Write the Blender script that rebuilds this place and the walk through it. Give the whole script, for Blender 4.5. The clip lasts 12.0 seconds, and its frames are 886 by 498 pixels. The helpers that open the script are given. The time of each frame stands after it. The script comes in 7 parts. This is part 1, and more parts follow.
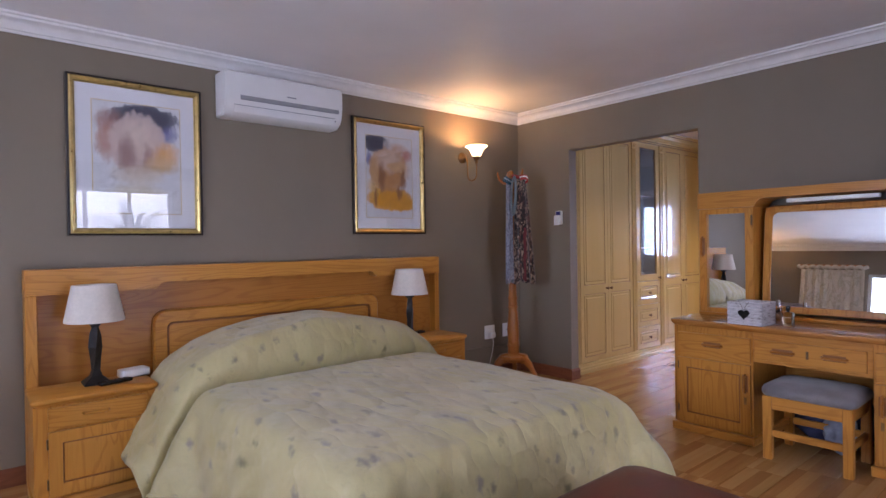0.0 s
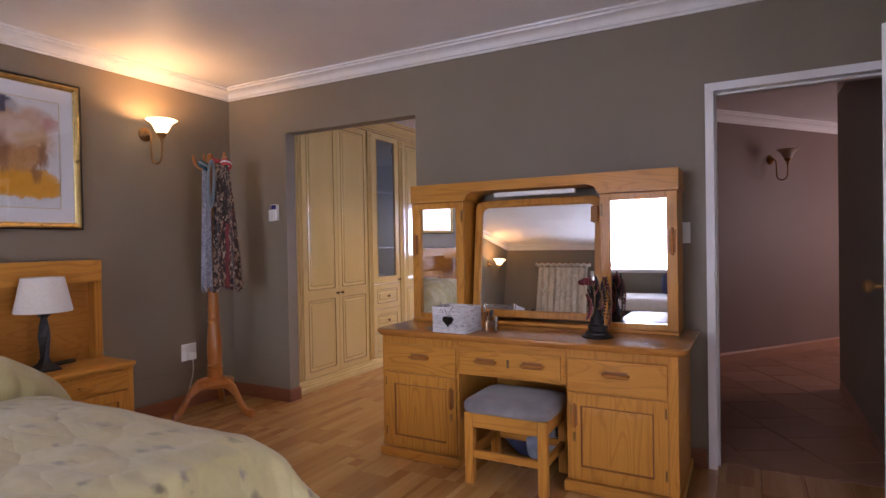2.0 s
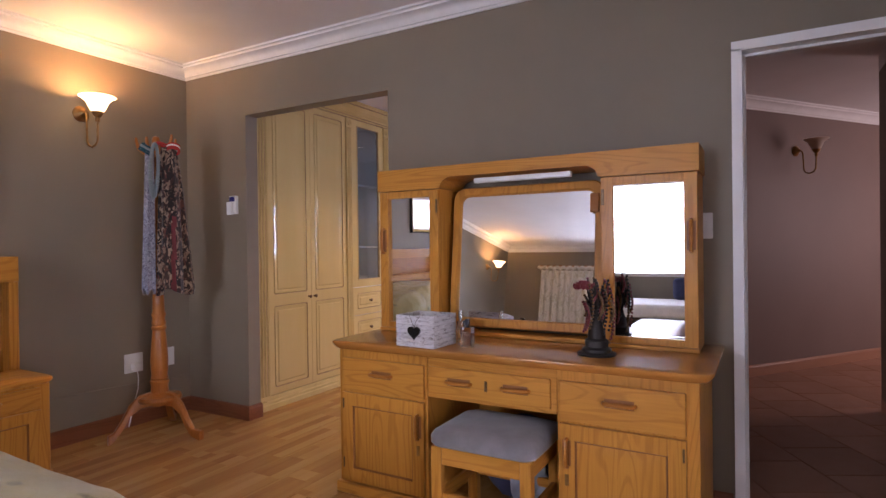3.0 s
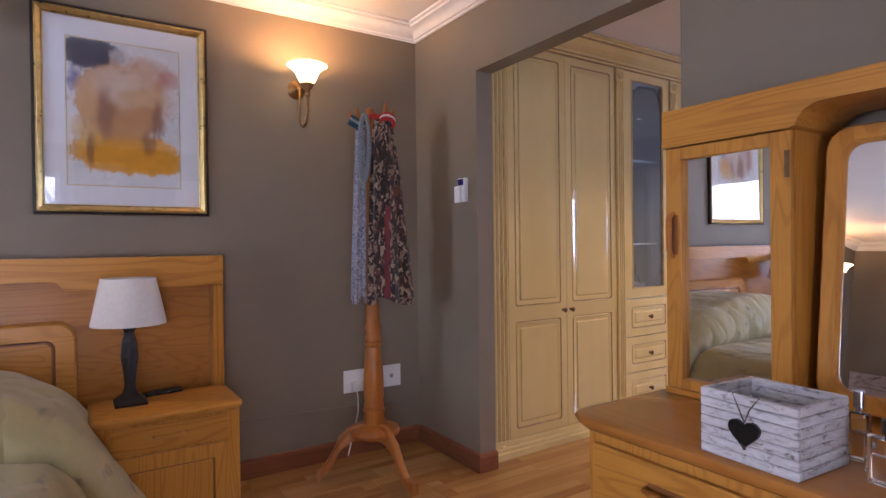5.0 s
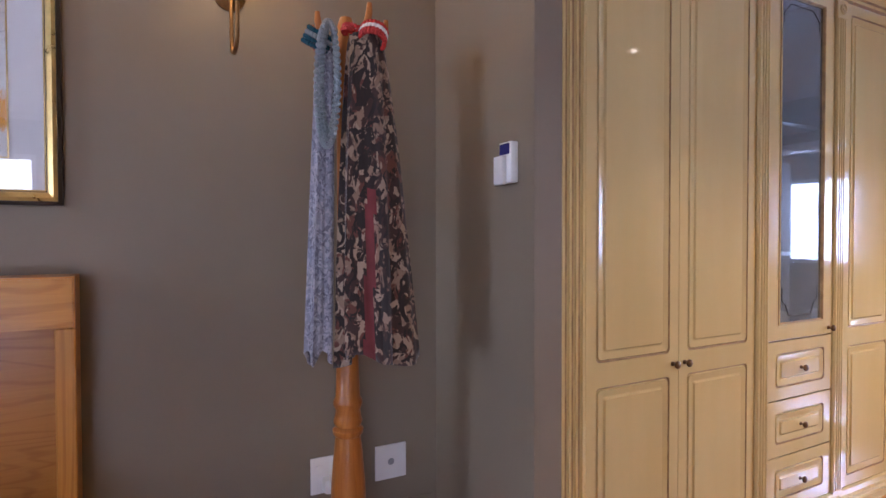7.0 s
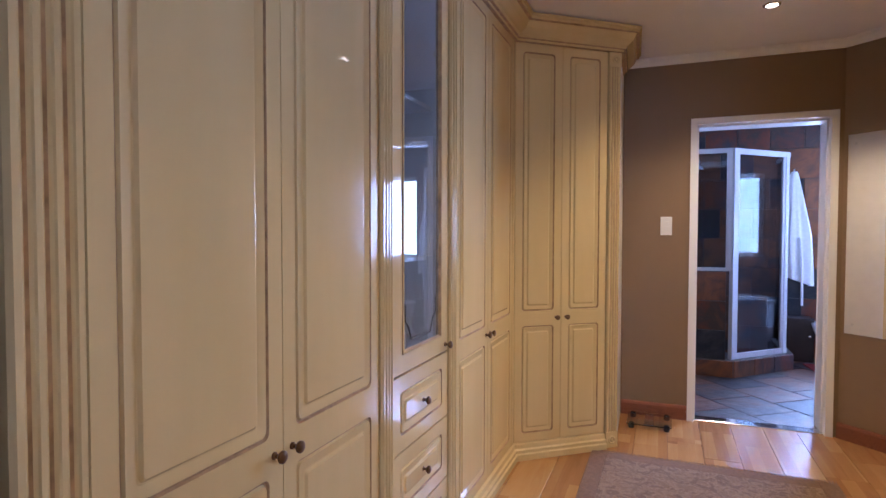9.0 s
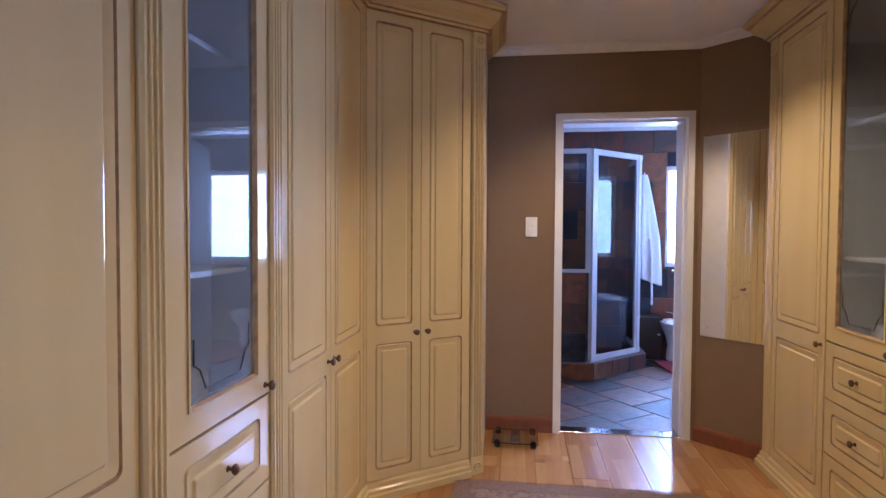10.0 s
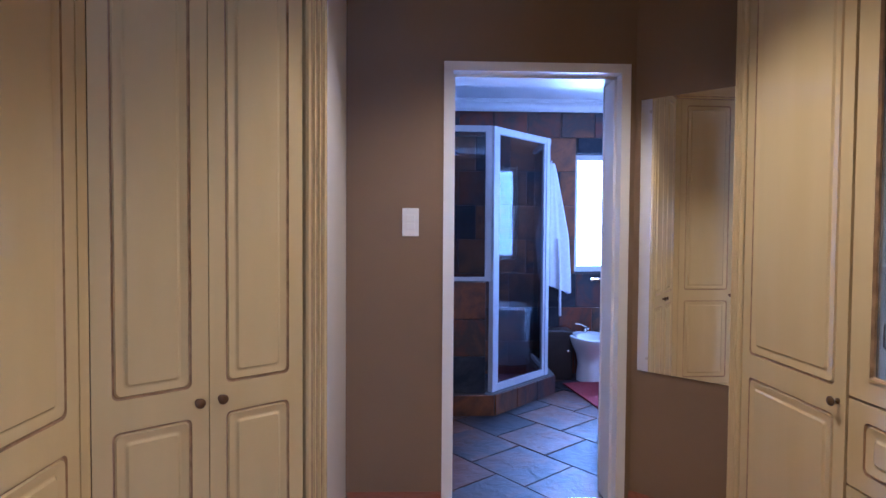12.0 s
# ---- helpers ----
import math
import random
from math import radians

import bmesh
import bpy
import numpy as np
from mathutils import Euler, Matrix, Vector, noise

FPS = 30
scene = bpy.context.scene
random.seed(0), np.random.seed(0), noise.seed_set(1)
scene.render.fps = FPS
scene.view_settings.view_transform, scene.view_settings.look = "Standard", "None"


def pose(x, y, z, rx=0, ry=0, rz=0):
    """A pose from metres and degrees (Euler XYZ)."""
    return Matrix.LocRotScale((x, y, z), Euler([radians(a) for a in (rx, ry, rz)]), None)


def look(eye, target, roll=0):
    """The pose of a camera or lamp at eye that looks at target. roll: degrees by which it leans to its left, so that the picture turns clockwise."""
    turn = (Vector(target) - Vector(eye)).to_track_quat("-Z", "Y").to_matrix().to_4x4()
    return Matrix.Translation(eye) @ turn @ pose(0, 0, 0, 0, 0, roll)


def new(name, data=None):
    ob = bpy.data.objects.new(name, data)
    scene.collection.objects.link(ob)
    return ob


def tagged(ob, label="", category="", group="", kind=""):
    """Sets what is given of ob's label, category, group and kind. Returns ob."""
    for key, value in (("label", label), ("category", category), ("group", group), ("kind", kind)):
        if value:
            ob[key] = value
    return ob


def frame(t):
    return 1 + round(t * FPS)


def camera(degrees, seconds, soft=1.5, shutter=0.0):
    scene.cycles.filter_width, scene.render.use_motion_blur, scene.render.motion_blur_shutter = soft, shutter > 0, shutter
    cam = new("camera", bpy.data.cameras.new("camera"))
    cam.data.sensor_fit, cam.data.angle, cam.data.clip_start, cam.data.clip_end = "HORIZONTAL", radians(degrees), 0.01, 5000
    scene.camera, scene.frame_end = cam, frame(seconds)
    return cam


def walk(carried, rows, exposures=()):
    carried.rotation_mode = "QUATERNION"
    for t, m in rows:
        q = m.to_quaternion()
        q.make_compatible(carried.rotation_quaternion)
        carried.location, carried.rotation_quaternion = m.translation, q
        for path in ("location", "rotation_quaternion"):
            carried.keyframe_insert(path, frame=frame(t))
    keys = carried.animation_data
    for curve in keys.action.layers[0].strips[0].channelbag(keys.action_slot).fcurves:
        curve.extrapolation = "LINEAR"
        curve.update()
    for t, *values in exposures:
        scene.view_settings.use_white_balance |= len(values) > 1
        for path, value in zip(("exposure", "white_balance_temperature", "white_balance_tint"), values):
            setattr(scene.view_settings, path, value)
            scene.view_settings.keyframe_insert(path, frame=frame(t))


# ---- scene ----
cam = camera(76.0, 12.0)
PATH = [
    (0, (-0.113, -0.136, 1.283), (1.182, 1.387, 1.267), -0.9),
    (0.5, (0.067, -0.149, 1.278), (1.499, 1.247, 1.259), -1.0),
    (1, (0.291, -0.144, 1.269), (1.857, 1.1, 1.241), -0.9),
    (1.5, (0.526, -0.136, 1.256), (2.216, 0.933, 1.234), -0.9),
    (2, (0.822, -0.133, 1.256), (2.579, 0.821, 1.232), -1.0),
    (2.5, (1.113, -0.105, 1.215), (2.877, 0.838, 1.207), -0.7),
    (2.7, (1.229, -0.072, 1.208), (2.996, 0.865, 1.2), -0.7),
    (4.3, (2.12, 0.292, 1.228), (3.419, 1.813, 1.202), -0.9),
    (4.5, (2.196, 0.412, 1.221), (3.432, 1.984, 1.201), -0.8),
    (5, (2.402, 0.687, 1.218), (3.493, 2.363, 1.204), -0.7),
    (5.5, (2.601, 0.957, 1.235), (3.577, 2.703, 1.223), -0.5),
    (6, (2.775, 1.263, 1.214), (3.685, 3.044, 1.209), -0.5),
    (6.5, (2.945, 1.524, 1.232), (3.834, 3.315, 1.227), -0.2),
    (6.7, (3.031, 1.615, 1.254), (3.918, 3.408, 1.232), -0.2),
    (8.3, (3.632, 2.305, 1.333), (5.31, 3.392, 1.268), 0.1),
    (8.5, (3.689, 2.347, 1.334), (5.432, 3.324, 1.268), 0.0),
    (9, (3.895, 2.398, 1.311), (5.755, 3.133, 1.248), 0.1),
    (9.5, (4.096, 2.422, 1.322), (6.027, 2.939, 1.257), 0.2),
    (10, (4.397, 2.459, 1.32), (6.376, 2.738, 1.257), 0.3),
    (10.5, (4.676, 2.488, 1.309), (6.673, 2.582, 1.25), 0.3),
    (11, (4.996, 2.456, 1.307), (6.995, 2.447, 1.247), 0.3),
    (11.5, (5.26, 2.403, 1.298), (7.259, 2.361, 1.236), 0.3),
    (12, (5.552, 2.348, 1.309), (7.55, 2.277, 1.247), 0.4),
]
walk(cam, [(t, look(eye, target, roll)) for t, eye, target, roll in PATH],
     [(0, 0.05, 5900, 29), (1.5, 0.0, 6300, 31), (2.5, 0.3, 6500, 31), (4.5, 0.25, 6100, 30), (5.5, 0.5, 6000, 29), (6.5, 0.6, 5900, 28), (8.5, 0.38, 5200, 29), (10, 0.2, 5000, 30), (12, 0.05, 4300, 30)])

# ---- world, sun and large lights ----
world = bpy.data.worlds.new("world")
scene.world = world
world.use_nodes = True
wt = world.node_tree
sky = wt.nodes.new("ShaderNodeTexSky")
sky.sky_type = "NISHITA"
sky.sun_disc = False
sky.sun_elevation = radians(58)
sky.sun_rotation = radians(20)
wt.nodes["Background"].inputs["Strength"].default_value = 0.15
wt.links.new(sky.outputs[0], wt.nodes["Background"].inputs[0])


def lamp(name, kind, m, energy, color, size=0.1, size_y=None, spot=None, spread=None):
    d = bpy.data.lights.new(name, kind)
    d.energy, d.color = energy, color
    if kind == "AREA":
        d.shape = "RECTANGLE" if size_y else "DISK"
        d.size = size
        if size_y:
            d.size_y = size_y
    elif kind == "SUN":
        d.angle = radians(size)
    else:
        d.shadow_soft_size = size
        if spot:
            d.spot_size, d.spot_blend = radians(spot), 0.7
    if spread:
        d.spread = radians(spread)
    ob = new(name, d)
    ob.matrix_world = m
    return ob


DAY = (0.74, 0.86, 1.0)
WARM = (1.0, 0.62, 0.26)
lamp("sun", "SUN", look((0, 6, 12), (0.5, 0, 0)), 4.5, (1.0, 0.95, 0.88), 0.5)
lamp("window_light_south", "AREA", look((1.30, -1.95, 2.30), (1.15, 1.6, 0.75)), 12, DAY, 1.8, 1.0)
# added low upward lamp, stands in for daylight bounced off the ground
lamp("bounce_fill_south", "AREA", look((1.40, -1.90, 0.22), (0.9, 2.2, 2.6)), 24, (0.84, 0.88, 1.0), 1.6, 0.6)
lamp("window_light_west", "AREA", look((-2.42, 1.55, 1.42), (0, 1.55, 1.42)), 56, DAY, 1.3, 1.4)
lamp("window_light_bath", "AREA", look((10.90, 0.5575, 1.4875), (9, 0.5575, 1.4875)), 205, (0.52, 0.70, 1.0), 0.95, 1.2, spread=130)
lamp("window_light_bath_side", "AREA", look((9.75, -0.60, 1.5), (9.5, 1.5, 1.0)), 30, (0.46, 0.66, 1.0), 0.8, 1.0)
# added fill lamp inside the passage, which is built without a window
lamp("passage_fill_light", "AREA", look((8.2, -3.05, 1.5), (7.6, -0.5, 1.0)), 23, (1.0, 0.84, 0.80), 1.0, 1.3)
SCONCES = [(3.44, 3.75), (-1.40, 3.75)]
for sx, sy in SCONCES:
    lamp("sconce_bulb", "POINT", pose(sx - 0.005, sy - 0.20, 2.135), 10, WARM, 0.035)
DOWNLIGHTS = [(7.35, 1.90), (6.05, 1.95), (4.95, 1.95)]
for (dx, dy), watts in zip(DOWNLIGHTS, (66, 34, 17)):
    lamp("downlight_bulb", "SPOT", pose(dx, dy, 2.478), watts, (1.0, 0.72, 0.34), 0.03, spot=126)

# ---- materials ----


class Nodes:
    """A node material under construction."""

    def __init__(self, name):
        self.m = bpy.data.materials.new(name)
        self.m.use_nodes = True
        self.t = self.m.node_tree
        self.b = self.t.nodes["Principled BSDF"]

    def add(self, kind, **props):
        n = self.t.nodes.new(kind)
        for k, v in props.items():
            if k == "operation":
                n.operation = v
            elif k == "blend_type":
                n.blend_type = v
            elif k == "data_type":
                n.data_type = v
            elif k == "feature":
                n.feature = v
        return n

    def link(self, a, b):
        self.t.links.new(a, b)

    def coords(self, scale=(1, 1, 1), rand=0.0, rot=(0, 0, 0)):
        tc = self.add("ShaderNodeTexCoord")
        mp = self.add("ShaderNodeMapping")
        mp.inputs["Scale"].default_value = scale
        mp.inputs["Rotation"].default_value = rot
        src = tc.outputs["Object"]
        if rand:
            oi = self.add("ShaderNodeObjectInfo")
            mul = self.add("ShaderNodeVectorMath", operation="MULTIPLY_ADD")
            cmb = self.add("ShaderNodeCombineXYZ")
            for i in range(3):
                self.link(oi.outputs["Random"], cmb.inputs[i])
            mul.inputs[1].default_value = (rand, rand * 1.7, rand * 2.3)
            self.link(cmb.outputs[0], mul.inputs[0])
            self.link(src, mul.inputs[2])
            src = mul.outputs[0]
        self.link(src, mp.inputs[0])
        return mp.outputs[0]

    def noise(self, vec, scale, detail=4.0, rough=0.55, dist=0.0):
        n = self.add("ShaderNodeTexNoise")
        n.inputs["Scale"].default_value = scale
        n.inputs["Detail"].default_value = detail
        n.inputs["Roughness"].default_value = rough
        n.inputs["Distortion"].default_value = dist
        self.link(vec, n.inputs["Vector"])
        return n.outputs["Fac"]

    def ramp(self, fac, stops):
        r = self.add("ShaderNodeValToRGB")
        e = r.color_ramp.elements
        while len(e) < len(stops):
            e.new(0.5)
        for k, (p, c) in zip(e, stops):
            k.position, k.color = p, (*c, 1)
        self.link(fac, r.inputs[0])
        return r.outputs[0]

    def mix(self, fac, a, b, mode="MIX"):
        n = self.add("ShaderNodeMix", data_type="RGBA", blend_type=mode)
        for sock, val in ((n.inputs[0], fac), (n.inputs[6], a), (n.inputs[7], b)):
            if isinstance(val, (int, float)):
                sock.default_value = val
            elif isinstance(val, tuple):
                sock.default_value = (*val, 1)
            else:
                self.link(val, sock)
        return n.outputs[2]

    def math(self, op, a, b=0.0, c=None):
        n = self.add("ShaderNodeMath", operation=op)
        for i, val in enumerate((a, b, c)):
            if val is None:
                continue
            if isinstance(val, (int, float)):
                n.inputs[i].default_value = val
            else:
                self.link(val, n.inputs[i])
        return n.outputs[0]

    def bump(self, height, strength, dist=0.01):
        n = self.add("ShaderNodeBump")
        n.inputs["Strength"].default_value = strength
        n.inputs["Distance"].default_value = dist
        self.link(height, n.inputs["Height"])
        self.link(n.outputs[0], self.b.inputs["Normal"])

    def set(self, color=None, rough=0.5, metal=0.0, spec=0.5, coat=0.0, coat_rough=0.1, sheen=0.0):
        for key, val in (("Base Color", color), ("Roughness", rough), ("Metallic", metal), ("Specular IOR Level", spec),
                         ("Coat Weight", coat), ("Coat Roughness", coat_rough), ("Sheen Weight", sheen)):
            if val is None:
                continue
            if isinstance(val, tuple):
                self.b.inputs[key].default_value = (*val, 1)
            elif isinstance(val, (int, float)):
                self.b.inputs[key].default_value = val
            else:
                self.link(val, self.b.inputs[key])
        return self.m


def shade(c, k):
    return tuple(min(1.0, v * k) for v in c)


def plain(name, color, rough=0.5, metal=0.0, var=0.12, scale=14.0, bump=0.05, coat=0.0, spec=0.5, sheen=0.0):
    """A painted, moulded or cast surface with faint mottling and fine relief."""
    n = Nodes(name)
    v = n.coords(rand=3.0)
    a = n.noise(v, scale, 5)
    c = n.ramp(a, [(0.3, shade(color, 1 - var)), (0.7, shade(color, 1 + var))])
    f = n.noise(v, scale * 22, 3)
    n.bump(f, bump, 0.002)
    r = n.math("MULTIPLY_ADD", a, 0.16, rough - 0.08)
    return n.set(c, r, metal, spec, coat, 0.12, sheen)


def wall_paint(name, color):
    """Rolled wall paint: broad scuffs, roller stipple."""
    n = Nodes(name)
    v = n.coords()
    broad = n.noise(v, 1.3, 4)
    c = n.ramp(broad, [(0.25, shade(color, 0.93)), (0.75, shade(color, 1.06))])
    st = n.noise(v, 240, 2)
    lump = n.noise(v, 18, 4)
    h = n.math("MULTIPLY_ADD", lump, 1.5, st)
    n.bump(h, 0.10, 0.0015)
    return n.set(c, 0.55, spec=0.35)


def wood(name, light, dark, along="z", rough=0.38, coat=0.10, ring=9.0):
    """Oak: growth bands stretched along the grain, pores and a clear varnish."""
    n = Nodes(name)
    k = {"x": (0.13, 1, 1), "y": (1, 0.13, 1), "z": (1, 1, 0.13)}[along]
    v = n.coords(k, rand=5.0)
    fine = n.coords({"x": (0.03, 1, 1), "y": (1, 0.03, 1), "z": (1, 1, 0.03)}[along], rand=5.0)
    warp = n.noise(v, 2.6, 2, 0.5, 0.4)
    band = n.noise(v, ring * 0.6, 2, 0.45, 0.8)
    wave = n.math("SINE", n.math("MULTIPLY", n.math("ADD", band, warp), 84.0))
    lines = n.ramp(wave, [(0.35, (0, 0, 0)), (0.95, (1, 1, 1))])
    pores = n.noise(fine, 120, 4, 0.75)
    tone = n.noise(v, 1.7, 3)
    fac = n.math("ADD", n.math("MULTIPLY_ADD", lines, 0.15, n.math("MULTIPLY", tone, 0.30)), n.math("MULTIPLY", pores, 0.34))
    c = n.ramp(fac, [(0.20, light), (0.46, shade(tuple((p + q) / 2 for p, q in zip(light, dark)), 1.08)), (0.78, dark)])
    n.bump(pores, 0.12, 0.002)
    return n.set(c, n.math("MULTIPLY_ADD", pores, 0.2, rough - 0.1), spec=0.22, coat=coat, coat_rough=0.14)


OAK_L, OAK_D = (0.60, 0.270, 0.044), (0.25, 0.080, 0.009)
oak = {a: wood("oak_" + a, OAK_L, OAK_D, a) for a in "xyz"}
# darker brown that colours shade into panel grooves and behind handles
oak_groove_shade = plain("oak_groove_shade", (0.25, 0.088, 0.015), 0.5)
oak_handle = wood("oak_handle", (0.44, 0.17, 0.030), (0.24, 0.080, 0.012), "y", 0.3, 0.3)
redwood = {a: wood("red_skirting_" + a, (0.24, 0.085, 0.038), (0.12, 0.038, 0.018), a, 0.4, 0.15) for a in "xy"}
pine = wood("turned_wood", (0.40, 0.145, 0.028), (0.20, 0.058, 0.012), "z", 0.3, 0.3)
taupe = wall_paint("taupe_wall_paint", (0.226, 0.187, 0.135))
mocha = wall_paint("brown_wall_paint", (0.222, 0.148, 0.080))
rosy = wall_paint("passage_wall_paint", (0.235, 0.165, 0.140))
ceil_paint = wall_paint("white_ceiling_paint", (0.80, 0.78, 0.78))
white_gloss = plain("white_gloss_paint", (0.80, 0.79, 0.78), 0.34, var=0.015, scale=2.0, bump=0.015)
painted_alloy = plain("pale_grey_painted_aluminium", (0.50, 0.50, 0.52), 0.36, var=0.03, scale=2.0, bump=0.015)
plaster = plain("white_plaster_moulding", (0.80, 0.79, 0.78), 0.55, var=0.04, bump=0.06)
plastic = plain("white_plastic", (0.76, 0.76, 0.75), 0.32, var=0.03, scale=6, bump=0.02)
grey_plastic = plain("grey_plastic", (0.30, 0.31, 0.33), 0.35, var=0.05)
blue_plastic = plain("blue_screen_plastic", (0.03, 0.03, 0.16), 0.2, var=0.1)
black_plastic = plain("black_plastic", (0.012, 0.012, 0.013), 0.25, var=0.2)
bronze = plain("dark_bronze", (0.16, 0.095, 0.045), 0.38, 0.85, 0.3, 40)
brass = plain("old_brass", (0.30, 0.165, 0.06), 0.36, 0.9, 0.25, 40)
gold = plain("gilt_frame", (0.62, 0.45, 0.17), 0.3, 0.85, 0.18, 30)
ebony = plain("dark_stained_edge", (0.022, 0.014, 0.010), 0.35, var=0.2)
dark_metal = plain("dark_lamp_metal", (0.022, 0.018, 0.016), 0.5, 0.3, 0.3, 30, 0.2)
chrome = plain("chrome", (0.75, 0.76, 0.78), 0.12, 1.0, 0.03)
mount = plain("white_mount_board", (0.74, 0.72, 0.72), 0.8, var=0.02, bump=0.05)
shade_cloth = plain("cream_lampshade_cloth", (0.66, 0.60, 0.53), 0.85, var=0.05, scale=60, bump=0.25)
grey_velvet = plain("grey_upholstery", (0.19, 0.175, 0.185), 0.9, var=0.22, scale=9, bump=0.3, sheen=0.4)
leather = plain("oxblood_leather", (0.115, 0.028, 0.018), 0.38, var=0.25, scale=9, bump=0.25)
ceramic = plain("white_ceramic", (0.82, 0.82, 0.82), 0.08, var=0.02, bump=0.01, coat=0.5)
towel = plain("white_towelling", (0.78, 0.78, 0.80), 0.95, var=0.06, scale=30, bump=0.6, sheen=0.3)
mat_red = plain("red_bath_mat_pile", (0.20, 0.018, 0.022), 0.95, var=0.3, scale=60, bump=0.8)
linen = plain("white_linen", (0.76, 0.75, 0.74), 0.9, var=0.05, scale=20, bump=0.3)
blue_cloth = plain("navy_cloth", (0.05, 0.06, 0.13), 0.9, var=0.2, bump=0.4)
denim = plain("pale_blue_cloth", (0.30, 0.34, 0.42), 0.9, var=0.3, bump=0.4)


def cream_enamel():
    """Sprayed cream enamel: soft mottling, faint brush marks, high gloss."""
    n = Nodes("cream_enamel")
    v = n.coords((1, 1, 0.15), rand=4.0)
    a = n.noise(v, 5, 4)
    c = n.ramp(a, [(0.3, (0.65, 0.505, 0.225)), (0.7, (0.71, 0.565, 0.275))])
    f = n.noise(v, 60, 3)
    n.bump(f, 0.02, 0.001)
    return n.set(c, n.math("MULTIPLY_ADD", a, 0.04, 0.045), coat=0.15, coat_rough=0.03)


cream = cream_enamel()
# antique glaze of the grooves; also painted shade on bodies behind the doors
glaze_shade = plain("brown_antique_glaze_and_gap_shade", (0.40, 0.255, 0.110), 0.45, var=0.3, scale=25)
side_white = plain("white_side_panel", (0.72, 0.70, 0.66), 0.35, var=0.03)


def pane(name, tint, rough=0.0, transmission=1.0, ior=1.45):
    n = Nodes(name)
    n.set(tint, rough)
    n.b.inputs["Transmission Weight"].default_value = transmission
    n.b.inputs["IOR"].default_value = ior
    return n.m


glass = pane("clear_glass", (0.95, 0.97, 0.97))
picture_glass = pane("picture_glass", (0.98, 0.98, 0.98), 0.0, 1.0, 1.58)
shower_glass = pane("shower_glass", (0.52, 0.58, 0.66))
cabinet_glass = pane("smoked_cabinet_glass", (0.52, 0.57, 0.61), 0.0, 0.90)
perfume = pane("perfume_glass", (0.90, 0.78, 0.62))


def silver():
    n = Nodes("mirror_silver")
    v = n.coords()
    c = n.ramp(n.noise(v, 3, 3), [(0.2, (0.86, 0.87, 0.88)), (0.8, (0.90, 0.90, 0.91))])
    return n.set(c, 0.0, 1.0)


mirror_mat = silver()


def glow(name, color, strength):
    n = Nodes(name)
    n.set(color, 0.3)
    n.b.inputs["Emission Color"].default_value = (*color, 1)
    n.b.inputs["Emission Strength"].default_value = strength
    return n.m


lit_glass = glow("lit_opal_glass", (1.0, 0.72, 0.36), 4.2)
dull_glass = plain("unlit_opal_glass", (0.50, 0.42, 0.34), 0.3, var=0.06)
bright_sky = glow("bright_hazy_sky", (0.90, 0.95, 1.0), 5.0)
spot_glass = glow("lit_downlight", (1.0, 0.86, 0.62), 12.0)


def laminate():
    """Laminate board: three strips of timber on each board, a seam tone, satin wear."""
    n = Nodes("laminate_floor_board")
    v = n.coords((0.10, 1, 1), rand=9.0)
    oi = n.add("ShaderNodeObjectInfo")
    g = n.noise(v, 14, 6, 0.6, 1.0)
    p = n.noise(v, 120, 3, 0.7)
    strip = n.coords((1.9, 15.2, 1), rand=7.0)
    w = n.add("ShaderNodeTexWhiteNoise")
    fl = n.add("ShaderNodeVectorMath", operation="FLOOR")
    n.link(strip, fl.inputs[0])
    n.link(fl.outputs[0], w.inputs["Vector"])
    tone = n.math("ADD", n.math("MULTIPLY", w.outputs["Value"], 0.42), n.math("MULTIPLY", oi.outputs["Random"], 0.14))
    fac = n.math("ADD", n.math("MULTIPLY", g, 0.5), n.math("ADD", tone, n.math("MULTIPLY", p, 0.12)))
    c = n.ramp(fac, [(0.22, (0.58, 0.355, 0.135)), (0.55, (0.46, 0.240, 0.078)), (0.95, (0.28, 0.120, 0.034))])
    n.bump(p, 0.05, 0.001)
    return n.set(c, n.math("MULTIPLY_ADD", g, 0.14, 0.17), coat=0.35, coat_rough=0.10)


board_mat = laminate()
seam = plain("floor_underlay", (0.10, 0.055, 0.025), 0.8)


def slate(name, cols, scale=2.2, rough=0.38, bump=0.5):
    """Split slate or stone tile: each tile its own tone, cloudy rust and riven relief."""
    n = Nodes(name)
    v = n.coords(rand=13.0)
    oi = n.add("ShaderNodeObjectInfo")
    a = n.noise(v, scale, 6, 0.6, 1.2)
    fac = n.math("MULTIPLY_ADD", a, 0.75, n.math("MULTIPLY_ADD", oi.outputs["Random"], 0.75, -0.25))
    k = len(cols) - 1
    c = n.ramp(fac, [(0.12 + 0.76 * i / k, col) for i, col in enumerate(cols)])
    h = n.noise(v, 9, 8, 0.65, 0.6)
    n.bump(h, bump, 0.012)
    return n.set(c, n.math("MULTIPLY_ADD", h, 0.25, rough - 0.12), spec=0.22, coat=0.04, coat_rough=0.25)


slate_mat = slate("slate_tile", [(0.012, 0.016, 0.024), (0.045, 0.045, 0.050), (0.16, 0.044, 0.018), (0.055, 0.040, 0.032), (0.21, 0.080, 0.032), (0.026, 0.028, 0.036)])
slate_floor = slate("slate_floor_tile", [(0.008, 0.010, 0.014), (0.045, 0.036, 0.031), (0.125, 0.052, 0.025), (0.052, 0.046, 0.042), (0.012, 0.014, 0.019)], 3.4, 0.46, 1.0)
terracotta = slate("brown_floor_tile", [(0.34, 0.165, 0.10), (0.38, 0.19, 0.118), (0.43, 0.225, 0.145)], 1.2, 0.4, 0.10)
